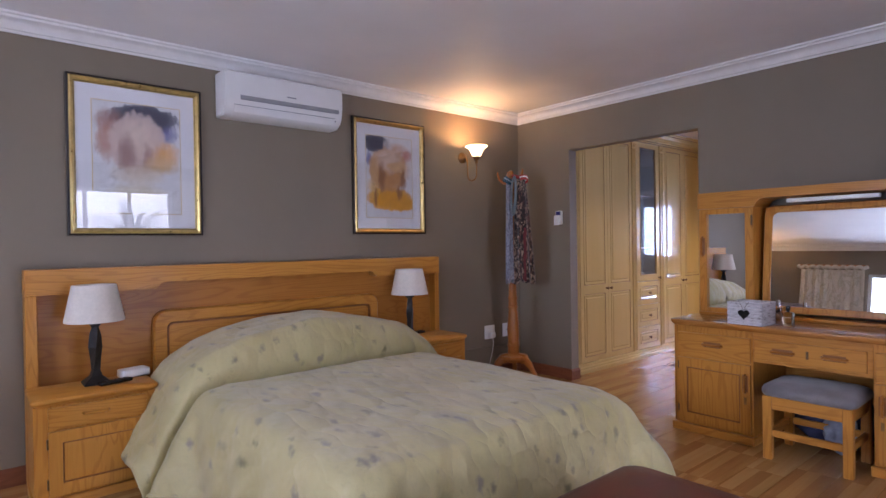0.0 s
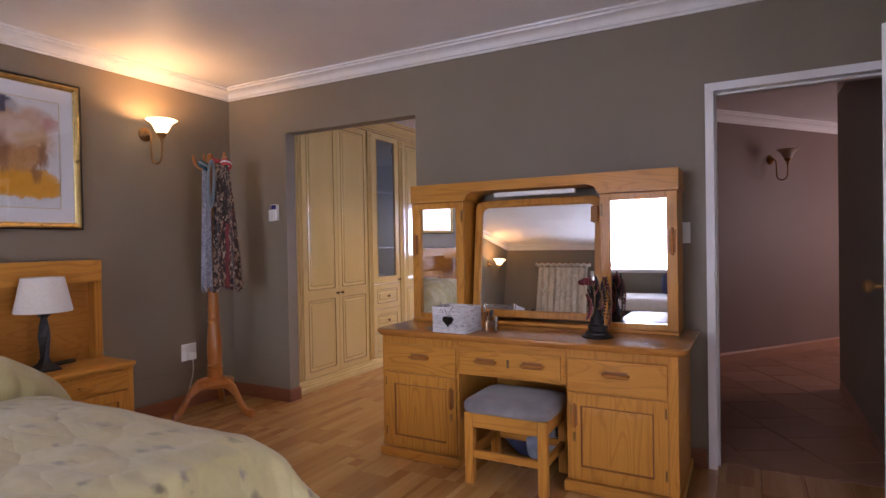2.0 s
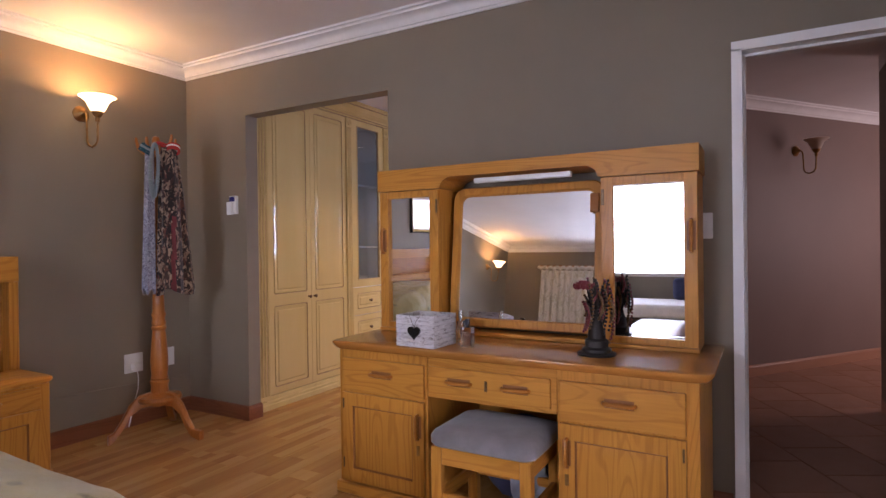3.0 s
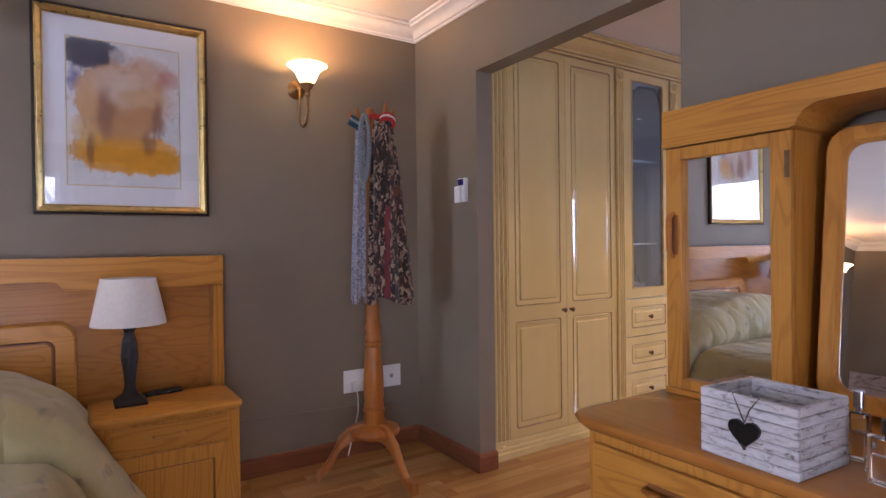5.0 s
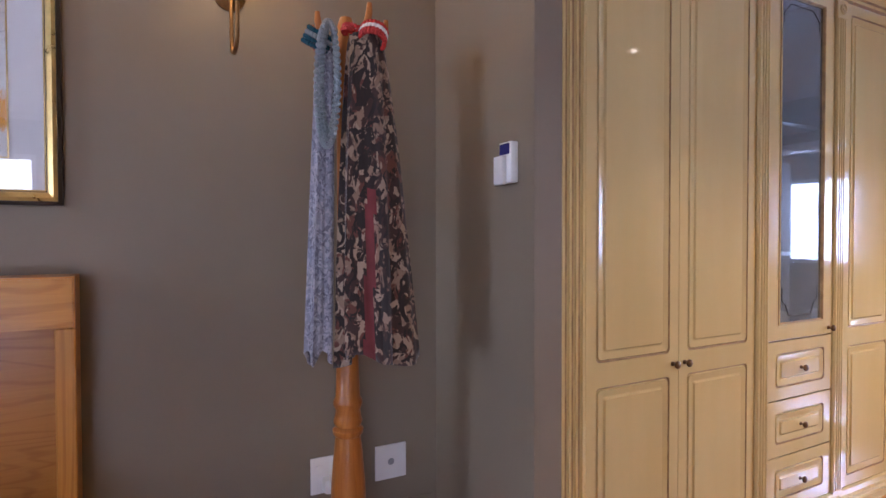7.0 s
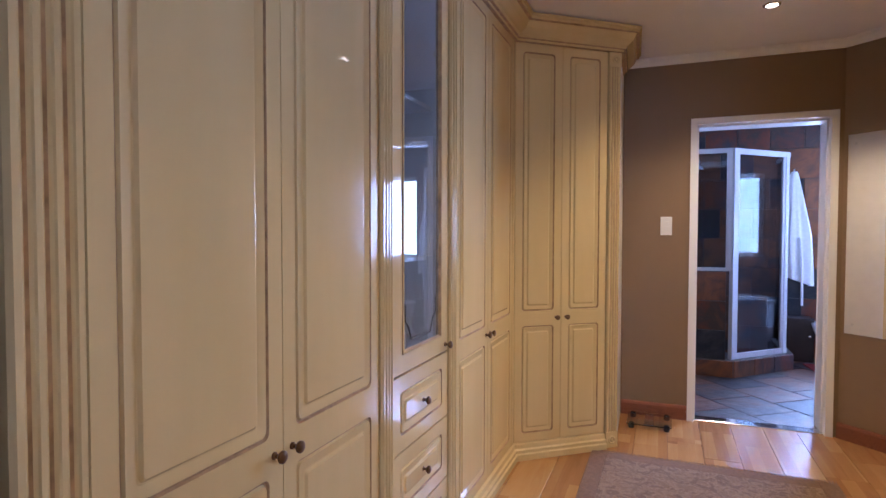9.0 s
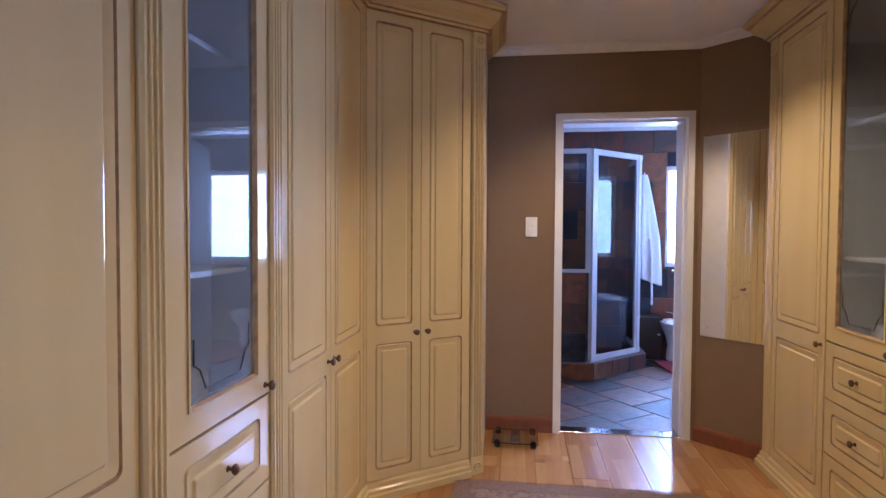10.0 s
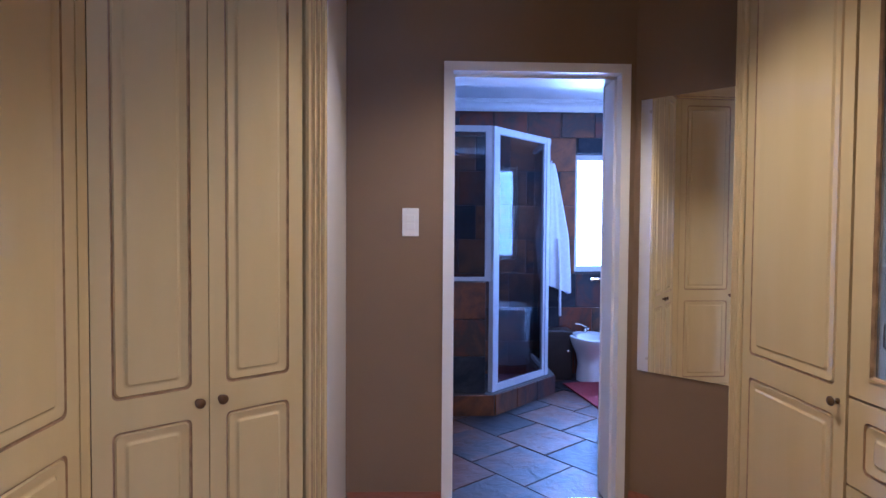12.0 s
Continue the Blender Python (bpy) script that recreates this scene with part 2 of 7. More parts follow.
grout = plain("grey_grout", (0.07, 0.062, 0.056), 0.9)
floor_grout = plain("grey_floor_grout", (0.075, 0.068, 0.064), 0.9)
brown_grout = plain("brown_floor_grout", (0.34, 0.19, 0.13), 0.9)


def spread_cloth():
    """Pale green bedspread with small scattered leaf sprigs and quilting."""
    n = Nodes("sage_bedspread_cloth")
    v = n.coords()
    broad = n.noise(v, 2.2, 4)
    base = n.ramp(broad, [(0.3, (0.42, 0.36, 0.150)), (0.7, (0.54, 0.465, 0.235))])
    wv = n.coords((1.15, 0.55, 0.8), rot=(0, 0, 0.6))
    warp = n.add("ShaderNodeVectorMath", operation="MULTIPLY_ADD")
    wn = n.add("ShaderNodeTexNoise")
    wn.inputs["Scale"].default_value = 9.0
    n.link(wv, wn.inputs["Vector"])
    warp.inputs[1].default_value = (0.09, 0.09, 0.09)
    n.link(wn.outputs["Color"], warp.inputs[0])
    n.link(wv, warp.inputs[2])
    vo = n.add("ShaderNodeTexVoronoi")
    vo.inputs["Scale"].default_value = 11.0
    n.link(warp.outputs[0], vo.inputs["Vector"])
    sprig = n.ramp(n.math("ADD", vo.outputs["Distance"], n.math("MULTIPLY", n.noise(v, 55, 3), 0.42)), [(0.30, (1, 1, 1)), (0.50, (0, 0, 0))])
    sep = n.add("ShaderNodeSeparateColor")
    n.link(vo.outputs["Color"], sep.inputs[0])
    some = n.math("GREATER_THAN", sep.outputs[0], 0.18)
    spots = n.math("MULTIPLY", n.math("MULTIPLY", sprig, some), 0.78)
    stem = n.ramp(n.noise(warp.outputs[0], 16, 3, 0.5, 2.0), [(0.47, (0, 0, 0)), (0.50, (1, 1, 1)), (0.53, (0, 0, 0))])
    c = n.mix(n.math("MULTIPLY", stem, 0.25), base, (0.33, 0.30, 0.17))
    tint = n.mix(sep.outputs[1], (0.135, 0.120, 0.045), (0.215, 0.180, 0.165))
    c = n.mix(spots, c, tint)
    vq = n.add("ShaderNodeTexVoronoi")
    vq.inputs["Scale"].default_value = 7.5
    n.link(warp.outputs[0], vq.inputs["Vector"])
    h = n.math("ADD", n.math("MULTIPLY", vq.outputs["Distance"], -1.0), n.math("MULTIPLY", n.noise(v, 400, 2), 0.05))
    n.bump(h, 0.75, 0.035)
    return n.set(c, 0.52, spec=0.6, sheen=0.35)


spread_mat = spread_cloth()


def curtain_cloth():
    n = Nodes("printed_cream_curtain_cloth")
    v = n.coords((1, 1, 0.5))
    a = n.noise(v, 7, 4, 0.6, 1.5)
    c = n.ramp(a, [(0.48, (0.62, 0.56, 0.45)), (0.56, (0.46, 0.42, 0.31)), (0.62, (0.60, 0.54, 0.43))])
    n.bump(n.noise(v, 300, 2), 0.2, 0.002)
    return n.set(c, 0.9)


curtain_mat = curtain_cloth()


def blotches(name, ground, colors, scale, thresh=0.5, rough=0.9):
    """Printed cloth of several overlaid blotch colours."""
    n = Nodes(name)
    c = ground
    for i, col in enumerate(colors):
        v = n.coords((1, 1, 0.7), rot=(0, 0, 0.7 * i))
        s = n.noise(v, scale * (1 + 0.23 * i), 3, 0.5, 1.2)
        step = n.ramp(s, [(thresh, (0, 0, 0)), (thresh + 0.03, (1, 1, 1))])
        c = n.mix(step, c, col)
    v = n.coords()
    n.bump(n.noise(v, 250, 2), 0.25, 0.002)
    return n.set(c, rough, sheen=0.3)


scarf_mat = blotches("printed_brown_scarf_cloth", (0.25, 0.165, 0.115), [(0.12, 0.040, 0.026), (0.020, 0.012, 0.010), (0.34, 0.25, 0.18), (0.045, 0.020, 0.016), (0.016, 0.010, 0.009)], 15, 0.52)
red_band = plain("dark_red_cloth", (0.15, 0.028, 0.030), 0.9, var=0.25, bump=0.3)
knit = blotches("grey_knit_cloth", (0.21, 0.22, 0.27), [(0.12, 0.12, 0.16), (0.32, 0.32, 0.37)], 60, 0.53)
teal_bead = plain("teal_beads", (0.012, 0.07, 0.10), 0.25)
red_bead = plain("red_beads", (0.42, 0.035, 0.03), 0.25)
grey_bead = plain("grey_green_beads", (0.20, 0.245, 0.26), 0.3)
rose_bead = plain("dark_rose_beads", (0.17, 0.022, 0.030), 0.35)


def rug_pile():
    n = Nodes("beige_rug_pile")
    v = n.coords((1, 1, 1))
    a = n.noise(v, 9, 4, 0.6, 2.2)
    c = n.ramp(a, [(0.42, (0.20, 0.120, 0.058)), (0.50, (0.29, 0.190, 0.104)), (0.56, (0.16, 0.090, 0.043))])
    n.bump(n.noise(v, 350, 2), 0.6, 0.006)
    return n.set(c, 0.95, sheen=0.08)


rug_mat = rug_pile()
rug_edge = plain("brown_rug_border", (0.20, 0.115, 0.060), 0.95, var=0.2, scale=60, bump=0.6)


def distressed():
    """White-washed rough boards."""
    n = Nodes("whitewashed_box_wood")
    v = n.coords((0.7, 0.7, 2.2), rand=2.0)
    a = n.noise(v, 34, 6, 0.75, 0.6)
    c = n.ramp(a, [(0.34, (0.16, 0.13, 0.11)), (0.46, (0.56, 0.54, 0.55)), (0.7, (0.72, 0.70, 0.71))])
    n.bump(a, 0.6, 0.006)
    return n.set(c, 0.75)


white_wash = distressed()


def artwork(name, strokes, seed):
    """A loose pastel of overlapping colour fields on white paper. strokes: centre x, z, radius x, z, colour, softness."""
    n = Nodes(name)
    v0 = n.coords()
    wn = n.add("ShaderNodeTexNoise")
    wn.inputs["Scale"].default_value = 14.0
    wn.inputs["Detail"].default_value = 5.0
    n.link(v0, wn.inputs["Vector"])
    wp = n.add("ShaderNodeVectorMath", operation="MULTIPLY_ADD")
    wp.inputs[1].default_value = (0.07, 0.0, 0.07)
    n.link(wn.outputs["Color"], wp.inputs[0])
    n.link(v0, wp.inputs[2])
    sp = n.add("ShaderNodeSeparateXYZ")
    n.link(wp.outputs[0], sp.inputs[0])
    c = (0.72, 0.70, 0.69)
    streak = n.noise(n.coords((1, 1, 0.4)), 70 + seed, 6, 0.8)
    for x, z, rx, rz, col, soft in strokes:
        ex = n.math("DIVIDE", n.math("SUBTRACT", sp.outputs[0], x + 0.035), rx * 1.2)
        ez = n.math("DIVIDE", n.math("SUBTRACT", sp.outputs[2], z + 0.035), rz * 1.2)
        d = n.math("ADD", n.math("MULTIPLY", ex, ex), n.math("MULTIPLY", ez, ez))
        d = n.math("ADD", n.math("MULTIPLY_ADD", streak, 1.3, -0.65), d)
        m = n.ramp(d, [(0.10, (0.8, 0.8, 0.8)), (0.95, (0, 0, 0))] if soft else [(0.40, (1, 1, 1)), (0.80, (0.85, 0.85, 0.85)), (1.0, (0, 0, 0))])
        c = n.mix(m, c, col)
    line = n.ramp(n.noise(v0, 7.0 + seed * 0.1, 2, 0.4, 2.5), [(0.490, (0, 0, 0)), (0.50, (0.8, 0.8, 0.8)), (0.510, (0, 0, 0))])
    gate = n.ramp(n.noise(v0, 5.0, 2), [(0.50, (0, 0, 0)), (0.58, (1, 1, 1))])
    c = n.mix(0.22, c, n.ramp(n.noise(v0, 26, 6, 0.75), [(0.3, (0.35, 0.30, 0.28)), (0.6, (1, 1, 1))]), "MULTIPLY")
    c = n.mix(n.math("MULTIPLY", line, n.math("MULTIPLY", gate, 0.75)), c, (0.05, 0.03, 0.03))
    return n.set(c, 0.8)


def leaf_mat_make():
    n = Nodes("palm_leaf")
    v = n.coords()
    c = n.ramp(n.noise(v, 6, 3), [(0.3, (0.045, 0.085, 0.025)), (0.7, (0.11, 0.16, 0.06))])
    return n.set(c, 0.45)


leaf_mat = leaf_mat_make()
lawn = plain("lawn_ground", (0.07, 0.10, 0.04), 0.9, var=0.4, scale=3, bump=0.5)
trunk_mat = plain("palm_trunk_bark", (0.12, 0.085, 0.055), 0.9, var=0.4, scale=12, bump=0.8)

# ---- building helpers ----
ORIGIN = {}


def thing(name, at, label, category, group="", kind=""):
    ob = new(name)
    ob.empty_display_size = 0.05
    ob.location = at
    ORIGIN[ob.name] = Vector(at)
    return tagged(ob, label, category, group, kind)


def part(name, bm, material, parent=None, label="", smooth=False):
    """Links a bmesh, drawn in the room's metres, as one mesh under a thing or a part."""
    o = ORIGIN.get(parent.name, Vector((0, 0, 0))) if parent else Vector((0, 0, 0))
    bmesh.ops.translate(bm, verts=bm.verts, vec=-o)
    bmesh.ops.recalc_face_normals(bm, faces=bm.faces)
    me = bpy.data.meshes.new(name)
    bm.to_mesh(me)
    bm.free()
    for m in material if isinstance(material, (list, tuple)) else (material,):
        me.materials.append(m)
    if smooth:
        for p in me.polygons:
            p.use_smooth = True
        me.set_sharp_from_angle(angle=radians(40))
    ob = new(name, me)
    if parent:
        ob.parent = parent
        ORIGIN[ob.name] = o
    return tagged(ob, label)


def structure(name, bm, material, label, category, smooth=False):
    return tagged(part(name, bm, material, None, "", smooth), label, category, "", "structure")


def box(x0, x1, y0, y1, z0, z1, bevel=0.0, bm=None, seg=1, mi=0):
    own = bmesh.new()
    vs = [own.verts.new((x, y, z)) for x in (x0, x1) for y in (y0, y1) for z in (z0, z1)]
    for f in ((0, 1, 3, 2), (4, 6, 7, 5), (0, 4, 5, 1), (2, 3, 7, 6), (0, 2, 6, 4), (1, 5, 7, 3)):
        own.faces.new([vs[i] for i in f])
    if bevel:
        bmesh.ops.bevel(own, geom=own.edges[:], offset=bevel, segments=seg, affect="EDGES", profile=0.6)
    for f in own.faces:
        f.material_index = mi
    if bm is None:
        return own
    return merge(bm, own)


def merge(bm, other):
    keep = {}
    for v in other.verts:
        keep[v] = bm.verts.new(v.co)
    for f in other.faces:
        g = bm.faces.new([keep[v] for v in f.verts])
        g.material_index = f.material_index
    other.free()
    return bm


def lathe(profile, at=(0, 0, 0), segs=24, bm=None, turn=None, mi=0):
    """A turned body: profile of (radius, height)."""
    own = bmesh.new()
    rings = []
    for r, z in profile:
        if r < 1e-5:
            rings.append([own.verts.new((0, 0, z))])
        else:
            rings.append([own.verts.new((r * math.cos(2 * math.pi * i / segs), r * math.sin(2 * math.pi * i / segs), z)) for i in range(segs)])
    for a, b in zip(rings, rings[1:]):
        for i in range(segs):
            j = (i + 1) % segs
            if len(a) == 1 and len(b) == 1:
                continue
            q = [a[0], b[i], b[j]] if len(a) == 1 else [a[i], b[0], a[j]] if len(b) == 1 else [a[i], b[i], b[j], a[j]]
            own.faces.new(q).material_index = mi
    m = Matrix.Translation(at) @ (turn or Matrix())
    bmesh.ops.transform(own, matrix=m, verts=own.verts)
    return own if bm is None else merge(bm, own)


def tube(points, radius, segs=10, bm=None, closed=False, mi=0):
    """A round bar along points; radius may be a list."""
    own = bmesh.new()
    pts = [Vector(p) for p in points]
    rad = radius if isinstance(radius, (list, tuple)) else [radius] * len(pts)
    rings = []
    up = Vector((0, 0, 1))
    n = len(pts)
    span = pts[-1] - pts[0]
    if abs(span.z) > 0.7 * span.length and not closed:
        up = Vector((0.31, 0.95, 0.0)) if abs(span.y) <= abs(span.x) else Vector((0.95, 0.31, 0.0))
    for i, p in enumerate(pts):
        a = pts[(i - 1) % n] if closed or i else p
        b = pts[(i + 1) % n] if closed or i < n - 1 else p
        t = (b - a).normalized()
        s = t.cross(up)
        if s.length < 1e-3:
            s = t.cross(Vector((1, 0, 0)))
        s.normalize()
        u = s.cross(t).normalized()
        rings.append([own.verts.new(p + rad[i] * (s * math.cos(2 * math.pi * k / segs) + u * math.sin(2 * math.pi * k / segs))) for k in range(segs)])
    for i in range(n if closed else n - 1):
        a, b = rings[i], rings[(i + 1) % n]
        for k in range(segs):
            own.faces.new([a[k], b[k], b[(k + 1) % segs], a[(k + 1) % segs]]).material_index = mi
    if not closed:
        for r in (rings[0], rings[-1]):
            own.faces.new(r).material_index = mi
    return own if bm is None else merge(bm, own)


def prism(outline, axis, a, b, bm=None, mi=0):
    """A flat outline of (u, v) extruded along axis from a to b. axis x: (y, z); y: (x, z); z: (x, y)."""
    own = bmesh.new()
    put = {"x": lambda u, v, w: (w, u, v), "y": lambda u, v, w: (u, w, v), "z": lambda u, v, w: (u, v, w)}[axis]
    lo = [own.verts.new(put(u, v, a)) for u, v in outline]
    hi = [own.verts.new(put(u, v, b)) for u, v in outline]
    own.faces.new(lo)
    own.faces.new(hi[::-1])
    for i in range(len(lo)):
        j = (i + 1) % len(lo)
        own.faces.new([lo[i], lo[j], hi[j], hi[i]])
    for f in own.faces:
        f.material_index = mi
    return own if bm is None else merge(bm, own)


def sweep(path, profile, closed=False, bm=None, mi=0):
    """A moulding: profile of (offset to the left of the path, height) along a line of (x, y), mitred."""
    own = bmesh.new()
    n = len(path)
    P = [Vector(p) for p in path]
    rows = []
    for i in range(n):
        d = []
        if closed or i:
            d.append((P[i] - P[i - 1]).normalized())
        if closed or i < n - 1:
            d.append((P[(i + 1) % n] - P[i]).normalized())
        ns = [Vector((-q.y, q.x)) for q in d]
        m = sum(ns, Vector((0, 0))).normalized()
        m = m / max(0.3, m.dot(ns[0]))
        rows.append([own.verts.new((*(P[i] + m * o), z)) for o, z in profile])
    k = len(profile)
    for i in range(n if closed else n - 1):
        a, b = rows[i], rows[(i + 1) % n]
        for j in range(k):
            own.faces.new([a[j], b[j], b[(j + 1) % k], a[(j + 1) % k]]).material_index = mi
    if not closed:
        own.faces.new(rows[0])
        own.faces.new(rows[-1][::-1])
    return own if bm is None else merge(bm, own)


def round_rect(x0, x1, z0, z1, r, seg=5):
    out = []
    for cx, cz, a0 in ((x1 - r, z1 - r, 0), (x0 + r, z1 - r, 90), (x0 + r, z0 + r, 180), (x1 - r, z0 + r, 270)):
        for i in range(seg + 1):
            a = radians(a0 + 90 * i / seg)
            out.append((cx + r * math.cos(a), cz + r * math.sin(a)))
    return out


def ring_loops(loops, bm=None, close_last=True, close_first=False):
    """Skin between loops of equal length: (points, material index of the band after it)."""
    own = bmesh.new()
    rows = [([own.verts.new(p) for p in pts], mi) for pts, mi in loops]
    for (a, mi), (b, _) in zip(rows, rows[1:]):
        k = len(a)
        for i in range(k):
            own.faces.new([a[i], a[(i + 1) % k], b[(i + 1) % k], b[i]]).material_index = mi
    if close_last:
        own.faces.new(rows[-1][0]).material_index = rows[-1][1]
    if close_first:
        own.faces.new(rows[0][0][::-1]).material_index = rows[0][1]
    return own if bm is None else merge(bm, own)


# ---- the structure ----
NY, EX, WX, SY = 3.75, 4.205, -2.20, -1.30       # bedroom wall faces
EX2 = 4.310                                       # dressing-room side of the east wall
BX, BX2 = 8.15, 8.35                              # wall to the bathroom
CEIL, CCEIL = 2.57, 2.51
OP0, OP1, OPZ = 1.905, 3.116, 2.143               # opening to the dressing room
PD0, PD1, PDZ = -0.74, 0.04, 2.045                # passage door hole


def wall_with_holes(axis, a, b, u0, u1, z0, z1, holes, bm=None):
    """A wall from a to b in thickness; holes (u0, u1, z0, z1) go right through."""
    bm = bm or bmesh.new()
    us = sorted({u0, u1, *[h[0] for h in holes], *[h[1] for h in holes]})
    zs = sorted({z0, z1, *[h[2] for h in holes], *[h[3] for h in holes]})
    solid = {}
    for i in range(len(us) - 1):
        for j in range(len(zs) - 1):
            cu, cz = (us[i] + us[i + 1]) / 2, (zs[j] + zs[j + 1]) / 2
            solid[i, j] = not any(h[0] < cu < h[1] and h[2] < cz < h[3] for h in holes)
    pt = (lambda u, z, w: (w, u, z)) if axis == "x" else (lambda u, z, w: (u, w, z))
    vs = {}

    def V(u, z, w):
        key = (round(u, 5), round(z, 5), w)
        if key not in vs:
            vs[key] = bm.verts.new(pt(u, z, w))
        return vs[key]
    for (i, j), s in solid.items():
        if not s:
            continue
        q = [(us[i], zs[j]), (us[i + 1], zs[j]), (us[i + 1], zs[j + 1]), (us[i], zs[j + 1])]
        for w in (a, b):
            bm.faces.new([V(u, z, w) for u, z in q])
        for (di, dj), (p, r) in (((0, -1), (0, 1)), ((1, 0), (1, 2)), ((0, 1), (2, 3)), ((-1, 0), (3, 0))):
            if not solid.get((i + di, j + dj), False):
                bm.faces.new([V(*q[p], a), V(*q[r], a), V(*q[r], b), V(*q[p], b)])
    return bm


structure("wall_north", box(WX - 0.2, BX2, NY, NY + 0.2, -0.02, 2.75), taupe, "taupe painted wall behind the bed", "wall")
structure("wall_east", wall_with_holes("x", EX, EX2, SY, NY - 0.002, -0.02, 2.75, [(OP0, OP1, -0.02, OPZ), (PD0, PD1, -0.02, PDZ)]), taupe,
          "taupe painted wall with a plain opening and a doorway", "wall")
WIN_W = (0.86, 2.24, 0.72, 2.12)
WIN_S = (0.62, 2.28, -0.02, 2.14)
structure("wall_west", wall_with_holes("x", WX - 0.2, WX, SY - 0.2, NY - 0.002, -0.02, 2.75, [WIN_W]), taupe, "taupe painted wall around the bedroom window", "wall")
structure("wall_south", wall_with_holes("y", SY - 0.2, SY, WX + 0.002, EX2, -0.02, 2.75, [WIN_S]), taupe, "taupe painted wall around the glazed door", "wall")
structure("ceiling_bedroom", box(WX - 0.2, EX - 0.001, SY - 0.2, NY - 0.001, CEIL, 2.9), ceil_paint, "white painted bedroom ceiling", "ceiling")
structure("ceiling_dressing", box(EX2 + 0.001, BX - 0.001, 0.30, NY - 0.001, CCEIL, 2.9), ceil_paint, "white painted dressing room ceiling", "ceiling")

# dressing room and bathroom walls
BD0, BD1, BDZ = 1.437, 2.218, 2.042
WIN_B = (0.16, 0.955, 0.945, 2.03)
WIN_B2 = (9.35, 10.15, 1.0, 2.03)
BY0, BY1, BBX = -0.30, 3.1, 10.72
structure("wall_bath_door", wall_with_holes("x", BX, BX2, BY0 - 0.15, NY - 0.004, -0.02, 2.75, [(BD0, BD1, -0.02, BDZ)]), mocha, "brown painted wall with a white framed doorway", "wall")
structure("wall_dressing_south", box(EX2 + 0.001, BX - 0.002, 0.30, 0.47, -0.02, 2.75), mocha, "brown painted wall behind the wardrobes", "wall")
DG_A, DG_B = Vector((8.148, 1.372)), Vector((7.693, 0.897))
dg = (DG_B - DG_A).normalized()
dn = Vector((-dg.y, dg.x))
structure("wall_diagonal", prism([tuple(DG_A), tuple(DG_B), tuple(DG_B + dn * 0.12), tuple(DG_A + dn * 0.12)], "z", -0.02, 2.55), mocha,
          "brown painted splayed wall carrying a mirror", "wall")
structure("wall_bath_back", wall_with_holes("x", BBX, BBX + 0.2, BY0 - 0.15, BY1 + 0.15, -0.02, 2.75, [WIN_B]), grout, "bathroom wall under slate tiles with a window", "wall")
structure("wall_bath_north", box(BX2 + 0.001, BBX - 0.001, BY1, BY1 + 0.15, -0.02, 2.75), grout, "bathroom wall under slate tiles", "wall")
structure("wall_bath_south", wall_with_holes("y", BY0 - 0.15, BY0, BX2 + 0.001, BBX - 0.001, -0.02, 2.75, [WIN_B2]), grout, "bathroom wall under slate tiles with a window", "wall")
structure("ceiling_bathroom", box(BX2 + 0.001, BBX - 0.001, BY0 + 0.001, BY1 - 0.001, 2.50, 2.9), ceil_paint, "white painted bathroom ceiling", "ceiling")

# passage beyond the white frame
PA, PB = Vector((6.75, 0.405)), Vector((8.95, -1.245))
pd = (PB - PA).normalized()
pn = Vector((-pd.y, pd.x))
structure("wall_passage_splayed", prism([tuple(PA), tuple(PB), tuple(PB + pn * 0.06), tuple(PA + pn * 0.06)], "z", -0.02, 2.6), rosy, "brown pink painted passage wall", "wall")
structure("wall_passage_north", box(EX2 + 0.001, 6.78, 0.24, 0.298, -0.02, 2.6), rosy, "brown pink painted passage wall", "wall")
structure("wall_passage_south", box(EX2 + 0.001, 6.40, -0.90, -0.76, -0.02, 2.6), taupe, "taupe painted passage wall ending at a corner", "wall")
structure("wall_passage_end", box(8.95, 9.05, -3.3, -1.2, -0.02, 2.6), rosy, "brown pink painted passage wall", "wall")
structure("wall_passage_back", box(EX2 + 0.001, 8.949, -3.3, -3.2, -0.02, 2.6), rosy, "brown pink painted passage wall", "wall")
structure("wall_passage_west", box(EX2 + 0.001, EX2 + 0.1, -3.2, -0.901, -0.02, 2.6), rosy, "brown pink painted passage wall", "wall")
structure("ceiling_passage", box(EX2 + 0.001, 9.05, -3.3, 0.299, 2.50, 2.66), ceil_paint, "white painted passage ceiling", "ceiling")

# cornices
COVE = [(0.0, 0.0), (0.012, 0.0), (0.016, 0.014), (0.026, 0.018), (0.036, 0.042), (0.060, 0.066), (0.088, 0.076), (0.092, 0.090), (0.108, 0.094), (0.110, 0.108), (0.0, 0.108)]


def cornice(name, path, top, k=1.0, closed=False):
    return structure(name, sweep(path, [(o * k, top - 0.108 * k + z * k) for o, z in COVE], closed), plaster, "white moulded plaster cornice", "cornice", True)


cornice("cornice_bedroom", [(WX, SY), (EX, SY), (EX, NY), (WX, NY)], CEIL - 0.001, 0.86, True)
cornice("cornice_bathroom", [(BX2, BY0), (BBX, BY0), (BBX, BY1), (BX2, BY1)], 2.499, 0.9, True)
cornice("cornice_dressing", [(7.795, 1.004), (8.149, 1.373), (8.149, 2.69)], CCEIL - 0.001, 0.45)
cornice("cornice_passage", [(6.40, -0.759), (EX2 + 0.002, -0.759)], 2.499, 1.0)
cornice("cornice_passage_splayed", [tuple(PB - pn * 0.001), tuple(PA - pn * 0.001), (EX2 + 0.002, 0.239)], 2.499, 0.9)

